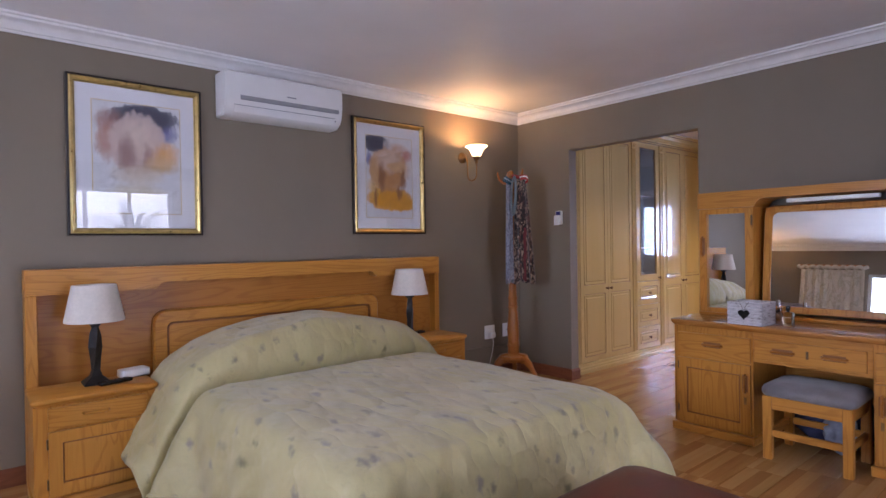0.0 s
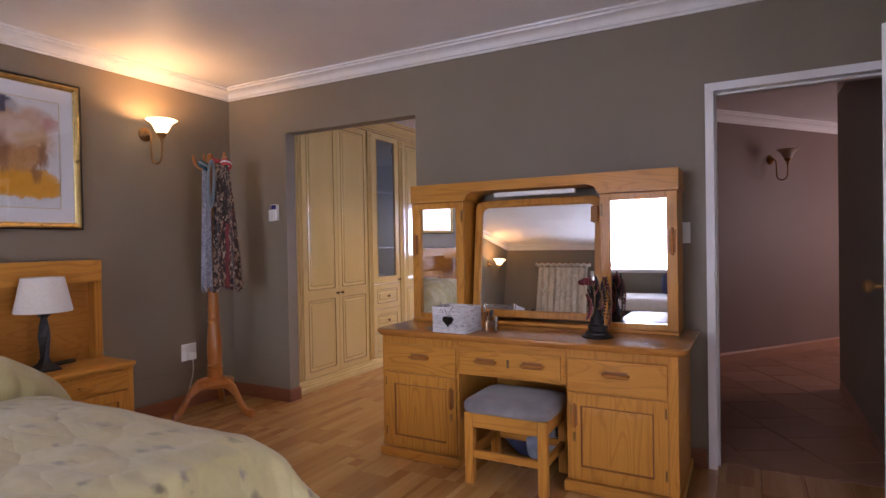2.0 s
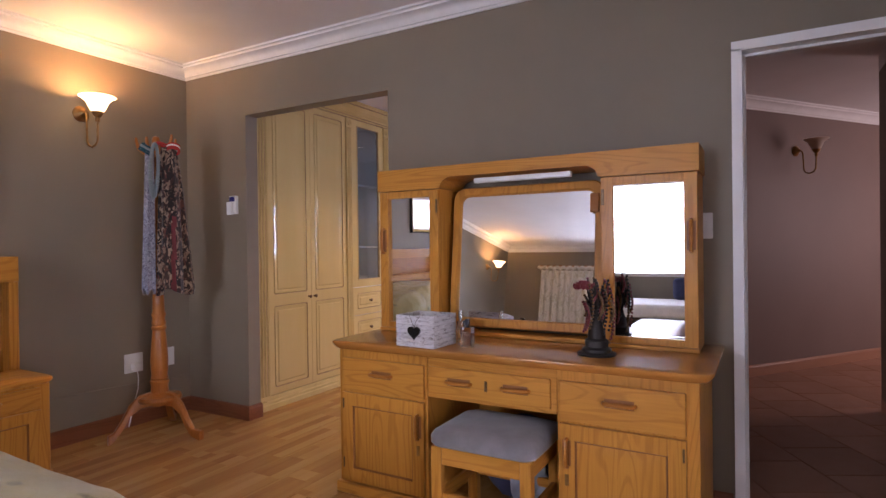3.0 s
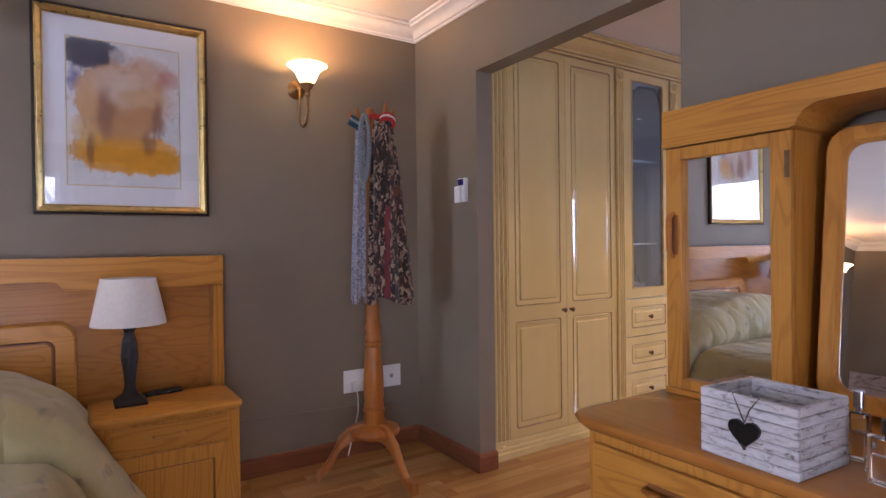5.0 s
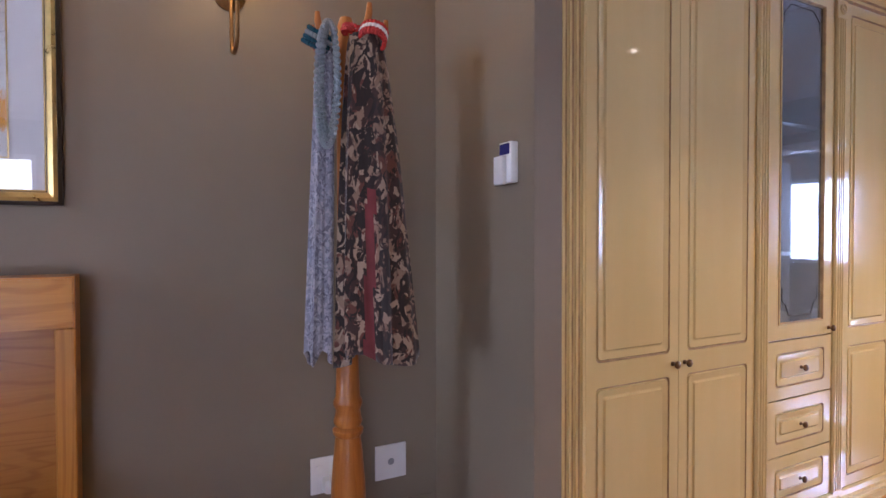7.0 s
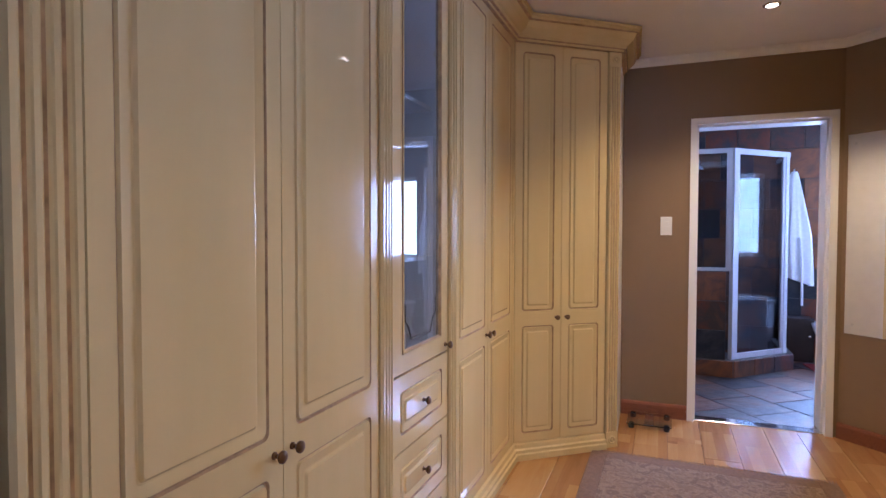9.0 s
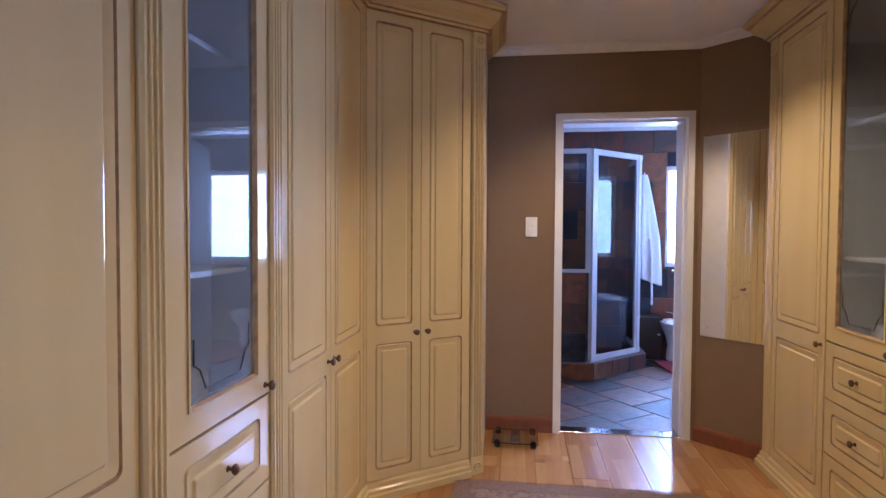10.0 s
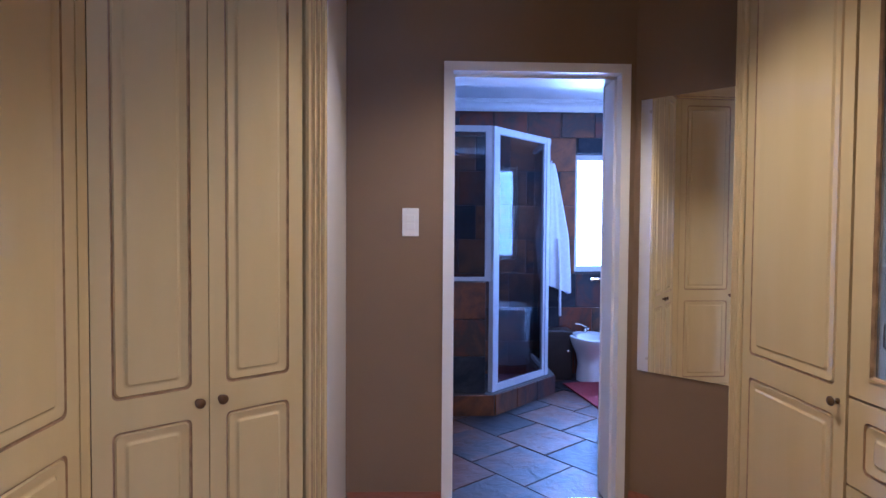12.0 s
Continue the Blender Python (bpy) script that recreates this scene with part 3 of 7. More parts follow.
# skirtings
SKIRT = [(0.0, 0.0), (0.016, 0.0), (0.016, 0.080), (0.010, 0.094), (0.0, 0.100)]


def skirting(name, path, wood_axis):
    return structure(name, sweep(path, [(o, z + 0.001) for o, z in SKIRT]), redwood[wood_axis], "dark red-brown wooden skirting board", "baseboard")


skirting("baseboard_north", [(EX - 0.016, NY), (WX + 0.016, NY)], "x")
skirting("baseboard_east", [(4.315, OP1), (EX, OP1), (EX, NY)], "y")
skirting("baseboard_east_dresser", [(EX, 0.085), (EX, OP0), (4.31, OP0)], "y")
skirting("baseboard_west", [(WX, NY - 0.016), (WX, SY)], "y")
skirting("baseboard_bath_wall", [(BX, 2.258), (BX, 2.69)], "y")
skirting("baseboard_diagonal", [(7.797, 1.006), (8.148, 1.372)], "y")
structure("baseboard_passage", sweep([tuple(PB - pn * 0.001), tuple(PA - pn * 0.001), (EX2, 0.239)], SKIRT), terracotta, "brown tiled passage skirting", "baseboard")
structure("baseboard_passage_south", sweep([(6.416, -0.90), (6.401, -0.758), (EX2, -0.759)], SKIRT), terracotta, "brown tiled passage skirting", "baseboard")


def door_frame(name, x0, x1, y0, y1, top, label):
    """A white steel door frame of rebated section round a hole in an east-west facing wall."""
    ob = thing(name, (x0, (y0 + y1) / 2, 0), label, "door frame", kind="structure")
    w = 0.038
    sec = [(-0.012, w), (-0.012, -0.004), (0.055, -0.004), (0.055, -0.016), (x1 - x0 + 0.012, -0.016), (x1 - x0 + 0.012, w), (x1 - x0 + 0.001, w), (x1 - x0 + 0.001, 0.001), (-0.001, 0.001), (-0.001, w)]
    bm = prism([(x0 + a, y1 + b) for a, b in sec], "z", 0.0, top + 0.004)
    part("jamb", bm, white_gloss, ob)
    bm = prism([(x0 + a, y0 - b) for a, b in sec], "z", 0.0, top + 0.004)
    part("jamb", bm, white_gloss, ob)
    bm = prism([(x0 + a, top + b) for a, b in sec], "y", y0 - w, y1 + w)
    part("head", bm, white_gloss, ob)
    return ob


door_frame("door_1", EX, EX2, PD0, PD1, PDZ, "white painted steel door frame to the passage")
door_frame("door_2", BX, BX2, BD0, BD1, BDZ, "white painted steel door frame to the bathroom")

# ---- fitted wardrobes (drawn facing -y, then turned) ----
KNOB = [(0.0, 0.0), (0.009, 0.0), (0.009, 0.003), (0.005, 0.006), (0.005, 0.012), (0.010, 0.016), (0.0145, 0.021), (0.0145, 0.026), (0.010, 0.030), (0.0, 0.031)]
OUT = pose(0, 0, 0, 90, 0, 0)      # turns a lathe's axis to -y


def raised_panel(bm, u0, u1, v0, v1, face=0.0, wide=0.046):
    """A raised and fielded panel in an opening of the face, its grooves glazed brown."""
    def loop(inset, depth, mi):
        r = max(0.004, 0.018 - inset * 0.2)
        return [(u, face - depth, v) for u, v in round_rect(u0 + inset, u1 - inset, v0 + inset, v1 - inset, r, 4)], mi
    w = min(wide, (u1 - u0) * 0.2)
    outer = [(u, face, v) for u, v in round_rect(u0, u1, v0, v1, 0.0005, 4)]
    ring_loops([(outer, 0), loop(0.003, 0.0, 1), loop(0.006, -0.006, 1), loop(0.0095, -0.006, 0), loop(0.013, 0.0005, 0), loop(w - 0.010, -0.004, 0), loop(w - 0.006, -0.0035, 0), loop(w, 0.002, 0), loop(w + 0.004, 0.002, 0)], bm)


def framed_front(u0, u1, v0, v1, panels, t=0.022, stile=0.042):
    """A door or drawer front: one slab with its face cut by panels (stacked in height)."""
    bm = bmesh.new()
    box(u0, u1, 0.0085, t, v0, v1, 0, bm, 1, 1)
    pu0, pu1 = u0 + stile, u1 - stile
    box(u0, pu0, 0.0, 0.0084, v0, v1, 0, bm)
    box(pu1, u1, 0.0, 0.0084, v0, v1, 0, bm)
    z = v0
    for a, b in panels:
        box(pu0, pu1, 0.0, 0.0084, z, a, 0, bm)
        raised_panel(bm, pu0, pu1, a, b)
        z = b
    box(pu0, pu1, 0.0, 0.0084, z, v1, 0, bm)
    bmesh.ops.remove_doubles(bm, verts=bm.verts, dist=0.0006)
    return bm


def knob(parent, u, v):
    return part("knob", lathe(KNOB, (u, 0, v), 14, None, OUT), bronze, parent, "dark bronze round knob", True)


def local_thing(name, m, label, category, group=""):
    ob = thing(name, (0, 0, 0), label, category, group)
    ob.matrix_basis = m
    ORIGIN[ob.name] = Vector((0, 0, 0))
    return ob


DZ0, DZ1, DEPTH = 0.098, 2.372, 0.52


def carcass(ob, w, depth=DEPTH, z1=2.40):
    """Plinth, sides, top and back of one unit, coloured brown as shade behind the fronts."""
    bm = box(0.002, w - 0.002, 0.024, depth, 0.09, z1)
    part("carcass", bm, glaze_shade, ob, "cabinet body coloured brown as shade between the fronts")


def door_unit(m, w, label, depth=DEPTH, single=0):
    """A two-door hanging unit (single: +1 or -1 for one door with its knob on that side)."""
    ob = local_thing("wardrobe_unit", m, label, "wardrobe", "fitted wardrobes")
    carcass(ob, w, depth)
    spans = [(0.003, w - 0.003)] if single else [(0.003, w / 2 - 0.0015), (w / 2 + 0.0015, w - 0.003)]
    for i, (a, b) in enumerate(spans):
        d = part("door", framed_front(a, b, DZ0, DZ1, [(DZ0 + 0.045, 0.770), (0.850, DZ1 - 0.045)], stile=min(0.044, (b - a) * 0.17)), [cream, glaze_shade], ob)
        right = single > 0 if single else i == 0
        knob(d, b - 0.031 if right else a + 0.031, 0.812)
    return ob


def etched(u0, u1, v0, v1):
    """The stepped line etched near the foot of a pane."""
    c = 0.05
    foot = tube([(u0 + 0.035, -0.0005, v0 + 0.16), (u0 + 0.035, -0.0005, v0 + 0.10), (u0 + 0.035 + c * 0.5, -0.0005, v0 + 0.085), (u0 + 0.035 + c, -0.0005, v0 + 0.035),
          (u1 - 0.035 - c, -0.0005, v0 + 0.035), (u1 - 0.035 - c * 0.5, -0.0005, v0 + 0.085), (u1 - 0.035, -0.0005, v0 + 0.10), (u1 - 0.035, -0.0005, v0 + 0.16)], 0.0022, 5)
    head = tube([(u0 + 0.035, -0.0005, v1 - 0.12), (u0 + 0.035, -0.0005, v1 - 0.08), (u0 + 0.035 + c, -0.0005, v1 - 0.035), (u1 - 0.035 - c, -0.0005, v1 - 0.035), (u1 - 0.035, -0.0005, v1 - 0.08), (u1 - 0.035, -0.0005, v1 - 0.12)], 0.0022, 5)
    return foot, head


def glass_unit(m, w, label, knob_right=True, depth=DEPTH):
    """A glazed display door over three drawers."""
    ob = local_thing("display_cabinet", m, label, "cabinet", "fitted wardrobes")
    bm = bmesh.new()
    box(0.002, w - 0.002, 0.024, depth, 0.09, 0.835, 0, bm)
    box(0.002, 0.022, 0.024, depth, 0.836, 2.40, 0, bm)
    box(w - 0.022, w - 0.002, 0.024, depth, 0.836, 2.40, 0, bm)
    box(0.0225, w - 0.0225, depth - 0.02, depth, 0.836, 2.40, 0, bm)
    box(0.0225, w - 0.0225, 0.024, depth - 0.021, 2.375, 2.40, 0, bm)
    part("carcass", bm, side_white, ob, "pale inside of the display cabinet")
    for z in (1.20, 1.78):
        part("shelf", box(0.023, w - 0.023, 0.06, depth - 0.022, z, z + 0.016, 0.002), side_white, ob)
    part("folded_linen", box(0.07, w - 0.08, 0.14, 0.40, 0.838, 0.93, 0.025, None, 3), linen, ob, "folded pale linen on the cabinet floor", True)
    a, b = 0.003, w - 0.003
    g0, g1, s = 0.905, 2.322, 0.075
    bm = bmesh.new()
    for q in ((a, a + s, 0.842, DZ1), (b - s, b, 0.842, DZ1), (a + s, b - s, 0.842, g0), (a + s, b - s, g1, DZ1)):
        box(q[0], q[1], 0.0, 0.020, q[2], q[3], 0, bm)
    lp = lambda i, d, mi: ([(u, d, v) for u, v in round_rect(a + s + i, b - s - i, g0 + i, g1 - i, 0.004, 3)], mi)
    ring_loops([lp(-0.002, 0.0, 1), lp(-0.002, -0.004, 0), lp(0.004, -0.005, 1), lp(0.009, 0.002, 1), lp(0.009, 0.018, 1)], bm, False)
    d = part("door", bm, [cream, glaze_shade], ob)
    pb = box(a + s + 0.0095, b - s - 0.0095, 0.008, 0.012, g0 + 0.0095, g1 - 0.0095)
    pn_ = part("pane", pb, cabinet_glass, d, "smoky blue-grey glass pane")
    pn_.visible_shadow = False
    for eb in etched(a + s, b - s, g0, g1):
        bmesh.ops.translate(eb, verts=eb.verts, vec=(0, 0.0075, 0))
        part("etched_line", eb, ebony, d)
    knob(d, b - 0.028 if knob_right else a + 0.028, 0.868)
    for z0, z1 in ((DZ0, 0.333), (0.339, 0.578), (0.584, 0.834)):
        f = part("drawer_front", framed_front(a, b, z0, z1, [(z0 + 0.048, z1 - 0.048)], stile=0.055), [cream, glaze_shade], ob)
        knob(f, w / 2, (z0 + z1) / 2)
    return ob


def rosette(z):
    bm = bmesh.new()
    lathe([(0.0, 0.004), (0.007, 0.006), (0.010, 0.002), (0.014, 0.002), (0.019, 0.007), (0.024, 0.004), (0.026, 0.0)], (0.0, -0.012, z), 16, bm, OUT)
    lathe([(0.010, 0.0035), (0.013, 0.0035)], (0.0, -0.0122, z), 16, bm, OUT, 1)
    return bm


def pilaster(m, w, label="cream fluted pilaster with carved rosette blocks between wardrobe units", depth=0.30):
    ob = local_thing("fluted_pilaster", m, label, "pilaster", "wardrobe pilasters")
    h = w / 2
    sec = [(-h, depth), (-h, -0.004), (-h + 0.006, -0.012)]
    n = 3
    pitch = (w - 0.024) / n
    for i in range(n):
        c = -h + 0.012 + pitch * (i + 0.5)
        r = pitch * 0.36
        sec.append((c - r, -0.012))
        for k in range(1, 5):
            a = math.pi * k / 5
            sec.append((c - r * math.cos(a), -0.012 + 0.007 * math.sin(a)))
        sec.append((c + r, -0.012))
    sec += [(h - 0.006, -0.012), (h, -0.004), (h, depth)]
    bm = prism(sec, "z", 0.10, 2.285)
    for f in bm.faces:
        c = f.calc_center_median()
        if -0.0062 < c.y < -0.0045 and abs(f.normal.z) < 0.5 and abs(c.x) < h - 0.008:
            f.material_index = 1
    part("shaft", bm, [cream, glaze_shade], ob)
    for z0, z1 in ((0.0, 0.10), (2.285, 2.372)):
        bm = box(-h - 0.003, h + 0.003, -0.012, depth, z0 + 0.001, z1, 0.003)
        blk = part("block", bm, cream, ob)
        part("rosette", rosette((z0 + z1) / 2), [cream, glaze_shade], blk, "", True)
    return ob


WF = 3.203                                  # face of the long wardrobe run
PAIR = "cream enamelled two-door wardrobe unit with raised panels"
GLZ = "cream display cabinet with smoked glass door and three drawers"
LD = NY - WF - 0.006
pilaster(pose(4.425, WF, 0), 0.110, depth=0.5)
door_unit(pose(4.484, WF, 0), 0.925, PAIR, LD)
pilaster(pose(5.451, WF, 0), 0.078)
glass_unit(pose(5.493, WF, 0), 0.492, GLZ, True, LD)
pilaster(pose(6.027, WF, 0), 0.078)
door_unit(pose(6.069, WF, 0), 0.918, PAIR, LD)
# splayed corner unit
CA, CB = Vector((7.030, WF)), Vector((7.465, 2.668))
cd = (CB - CA).normalized()
ang = math.degrees(math.atan2(cd.y, cd.x))
cl = (CB - CA).length
part("corner_fillet", prism([(6.989, WF - 0.001), (7.029, WF - 0.001), (7.045, WF + 0.02), (7.045, WF + 0.3), (6.989, WF + 0.3)], "z", 0.09, 2.40), cream)
bpy.data.objects["corner_fillet"]["kind"] = "structure"
tagged(bpy.data.objects["corner_fillet"], "cream fillet strip in the wardrobe corner", "trim")
door_unit(pose(CA.x, CA.y, 0, 0, 0, ang), cl - 0.088, "cream enamelled splayed corner wardrobe with two narrow doors", 0.26)
pcen = CA + cd * (cl - 0.042)
pilaster(pose(pcen.x, pcen.y, 0, 0, 0, ang), 0.078, "cream fluted pilaster ending the corner wardrobe beside the wall", 0.05)
structure("wardrobe_side_panel", prism([(CB.x + 0.004, CB.y + 0.004), (BX - 0.002, CB.y + 0.03), (BX - 0.002, CB.y + 0.055), (CB.x + 0.03, CB.y + 0.03)], "z", 0.0, 2.40), side_white,
          "white end panel of the corner wardrobe", "panel")

# short run opposite, facing the long one
RF = 1.108
RD = RF - 0.478
pilaster(pose(7.735, RF, 0, 0, 0, 180), 0.070, depth=0.3)
door_unit(pose(7.697, RF, 0, 0, 0, 180), 0.545, "cream enamelled single-door wardrobe unit with raised panels", RD, 1)
glass_unit(pose(7.146, RF, 0, 0, 0, 180), 0.50, GLZ, True, RD)
pilaster(pose(6.606, RF, 0, 0, 0, 180), 0.070, depth=0.3)
door_unit(pose(6.568, RF, 0, 0, 0, 180), 0.95, PAIR, RD)
pilaster(pose(5.58, RF, 0, 0, 0, 180), 0.070, depth=0.3)
door_unit(pose(5.542, RF, 0, 0, 0, 180), 0.95, PAIR, RD)
structure("wardrobe_end_panel", prism([(7.774, RF), (7.774, 0.80), (7.790, 0.80), (7.790, RF - 0.004)], "z", 0.0, 2.40), cream, "cream end panel of the shorter wardrobe run", "panel")

# crown and plinth mouldings along the runs
CROWN = [(0.0, 0.0), (-0.016, 0.002), (-0.018, 0.014), (-0.030, 0.018), (-0.034, 0.032), (-0.046, 0.040), (-0.072, 0.062), (-0.088, 0.094), (-0.104, 0.098), (-0.106, 0.112), (-0.116, 0.116), (-0.116, 0.128), (0.10, 0.128), (0.10, 0.0)]
PLINTH = [(0.03, 0.0), (-0.030, 0.0), (-0.031, 0.034), (-0.022, 0.040), (-0.022, 0.056), (-0.012, 0.064), (-0.010, 0.086), (0.0, 0.092), (0.03, 0.092)]


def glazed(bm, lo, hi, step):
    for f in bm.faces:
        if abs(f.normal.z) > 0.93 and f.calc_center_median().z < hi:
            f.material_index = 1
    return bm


LRUN = [(4.318, WF), (7.030, WF), tuple(CB - cd * 0.0), (CB.x + 0.5, CB.y + 0.025)]
RRUN = [(7.79, 0.85), (7.785, RF), (4.318, RF)]
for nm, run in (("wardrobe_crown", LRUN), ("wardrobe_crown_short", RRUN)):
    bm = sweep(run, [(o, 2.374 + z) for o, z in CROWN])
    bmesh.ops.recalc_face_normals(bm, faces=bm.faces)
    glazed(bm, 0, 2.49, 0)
    structure(nm, bm, [cream, glaze_shade], "cream stepped crown moulding along the wardrobe tops", "crown moulding")
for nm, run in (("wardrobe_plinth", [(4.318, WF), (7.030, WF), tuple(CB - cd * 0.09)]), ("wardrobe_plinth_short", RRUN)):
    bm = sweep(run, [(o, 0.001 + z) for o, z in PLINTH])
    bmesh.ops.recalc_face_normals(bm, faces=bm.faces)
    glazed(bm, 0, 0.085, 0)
    structure(nm, bm, [cream, glaze_shade], "cream moulded plinth along the wardrobe feet", "plinth")

# ---- bedroom furniture ----


def slot_handle(parent, c, axis, length=0.11, out=(-1, 0, 0)):
    """A turned-edge wooden bar handle on two feet."""
    o = Vector(out)
    a = Vector({"y": (0, 1, 0), "x": (1, 0, 0), "z": (0, 0, 1)}[axis])
    c = Vector(c)
    h = length / 2
    bm = bmesh.new()
    pts = [c - a * h, c - a * (h - 0.006) + o * 0.016, c - a * (h - 0.022) + o * 0.021, c + a * (h - 0.022) + o * 0.021, c + a * (h - 0.006) + o * 0.016, c + a * h]
    tube(pts, [0.008, 0.0085, 0.0085, 0.0085, 0.0085, 0.008], 8, bm)
    # flattened dark plate behind the bar, painted shade for a slot
    bk = tube([c - a * (h * 0.92) + o * 0.0006, c + a * (h * 0.92) + o * 0.0006], 0.0175, 12)
    bmesh.ops.transform(bk, matrix=Matrix.Translation(c) @ Matrix.Diagonal(Vector([0.06 if abs(q) > 0.5 else 1.0 for q in o] + [1.0])) @ Matrix.Translation(-c), verts=bk.verts)
    part("handle_recess", bk, oak_groove_shade, parent, "flat dark plate put in as shade behind the handle")
    return part("handle", bm, oak_handle, parent, "rounded wooden bar handle", True)


def recessed_front(y0, y1, z0, z1, x, frame_w, t=0.018, flip=1):
    """An oak frame-and-panel door facing -x at x: frame, bevelled field."""
    bm = bmesh.new()
    f = frame_w
    for q in ((y0, y0 + f, z0, z1), (y1 - f, y1, z0, z1), (y0 + f, y1 - f, z0, z0 + f), (y0 + f, y1 - f, z1 - f, z1)):
        box(x, x + t, q[0], q[1], q[2], q[3], 0, bm)
    lp = lambda i, d, mi: ([(x + d, y, z) for y, z in round_rect(y0 + f + i, y1 - f - i, z0 + f + i, z1 - f - i, 0.003, 2)], mi)
    # groove bands take the darker brown so that they read as shaded
    ring_loops([lp(0.0, 0.0, 1), lp(0.004, 0.008, 1), lp(0.008, 0.008, 0), lp(0.040, 0.0055, 0)], bm)
    bmesh.ops.remove_doubles(bm, verts=bm.verts, dist=0.002)
    return bm


# dressing table
dt = thing("dressing_table", (3.88, 0.98, 0), "honey oak dressing table with drawers, cupboards and three mirrors", "dressing table")
DF, TOPZ = 3.612, 0.757
DY0, DY1 = 0.165, 1.806
oy, oz, ox = oak["y"], oak["z"], oak["x"]
bm = bmesh.new()
prof = [(-0.016, TOPZ - 0.036), (-0.010, TOPZ - 0.030), (-0.004, TOPZ - 0.020), (0.0, TOPZ - 0.010), (-0.002, TOPZ - 0.003), (-0.008, TOPZ)]
cor = [(4.185, 0.113), (3.580, 0.113), (3.548, 0.128), (3.532, 0.160), (3.532, 1.760), (3.548, 1.795), (3.580, 1.812), (4.185, 1.812)]
cx_, cy_ = 3.86, 0.96
lo = []
loops = []
for ins, z in prof:
    loops.append(([(p[0] + (cx_ - p[0]) * -ins / 0.33 * 0.33 / max(abs(cx_ - p[0]), 0.01) * (1 if p[0] < 4 else 0), p[1] + (1 if p[1] < cy_ else -1) * -ins, z) for p in cor], 0))
ring_loops(loops, bm, True, True)
part("worktop", bm, wood("dark_oak_top", (0.46, 0.190, 0.040), (0.34, 0.120, 0.022), "y", 0.20, 0.6, 5.0), dt, "polished oak worktop with a moulded edge", True)
for y0, y1 in ((DY0, 0.690), (1.298, DY1)):
    ped = part("pedestal", box(DF + 0.004, 4.180, y0, y1, 0.055, TOPZ - 0.037, 0.002), oz, dt)
    part("plinth", box(DF - 0.022, 4.178, y0 - 0.012, y1 + 0.012, 0.0, 0.0545, 0.006), oy, ped)
    outer = y0 if y0 < 1 else y1
    a, b = (y0 + 0.045, y1 - 0.012) if y0 < 1 else (y0 + 0.012, y1 - 0.030)
    dw = part("drawer_front", box(DF - 0.014, DF + 0.0035, a, b, 0.510, 0.668, 0.005, None, 2), oy, ped)
    slot_handle(dw, (DF - 0.014, (a + b) / 2, 0.600), "y", 0.12)
    dr = part("cupboard_door", recessed_front(a, b, 0.068, 0.498, DF - 0.016, 0.062), [oz, oak_groove_shade], ped)
    hy = b - 0.03 if y0 < 1 else a + 0.03
    slot_handle(dr, (DF - 0.016, hy, 0.385), "z", 0.11)
    part("lock_plate", box(DF - 0.0185, DF - 0.0161, hy - 0.008, hy + 0.008, 0.255, 0.30, 0.001), brass, dr, "small brass lock plate")
    for hz in (0.13, 0.42):
        part("hinge", box(DF - 0.020, DF - 0.0161, (a + 0.004) if y0 < 1 else (b - 0.012), (a + 0.012) if y0 < 1 else (b - 0.004), hz, hz + 0.05, 0.001), bronze, dr)
part("knee_rail", box(DF + 0.004, DF + 0.45, 0.6905, 1.2975, 0.525, TOPZ - 0.037, 0.002), oy, dt)
kd = part("drawer_front", box(DF - 0.012, DF + 0.0035, 0.715, 1.285, 0.545, 0.668, 0.005, None, 2), oy, dt)
slot_handle(kd, (DF - 0.012, 1.130, 0.608), "y", 0.12)
slot_handle(kd, (DF - 0.012, 0.865, 0.608), "y", 0.12)
part("lock_plate", box(DF - 0.0145, DF - 0.0121, 0.992, 1.006, 0.585, 0.630, 0.001), bronze, kd)
part("back_panel", box(4.15, 4.178, 0.6905, 1.2975, 0.05, 0.52), oy, dt)
# mirror superstructure
UF, UB = 3.930, 4.180
top0, top1 = 1.505, 1.618
yl, yr = 1.783, 0.187
pts = [(yr, top1), (yr, top0), (0.585, top0), (0.598, top0 + 0.004)]
pts += [(0.66 - 0.062 * math.cos(radians(a)), top0 - 0.0 + 0.05 * math.sin(radians(a)) + 0.004) for a in (20, 45, 70, 90)]
pts += [(1.335 + 0.062 * math.sin(radians(a)), top0 + 0.05 * math.cos(radians(a)) + 0.004) for a in (0, 20, 45, 70)]
pts += [(1.400, top0 + 0.004), (1.412, top0), (yl, top0), (yl, top1)]
bm = prism(pts, "x", UF - 0.004, UB)
bmesh.ops.bevel(bm, geom=[e for e in bm.edges if all(abs(v.co.x - UF + 0.004) < 1e-4 for v in e.verts) and all(v.co.z > top1 - 0.001 for v in e.verts)], offset=0.006, segments=2, affect="EDGES")
part("top_rail", bm, oy, dt, "oak top rail dropping in curves at the ends")
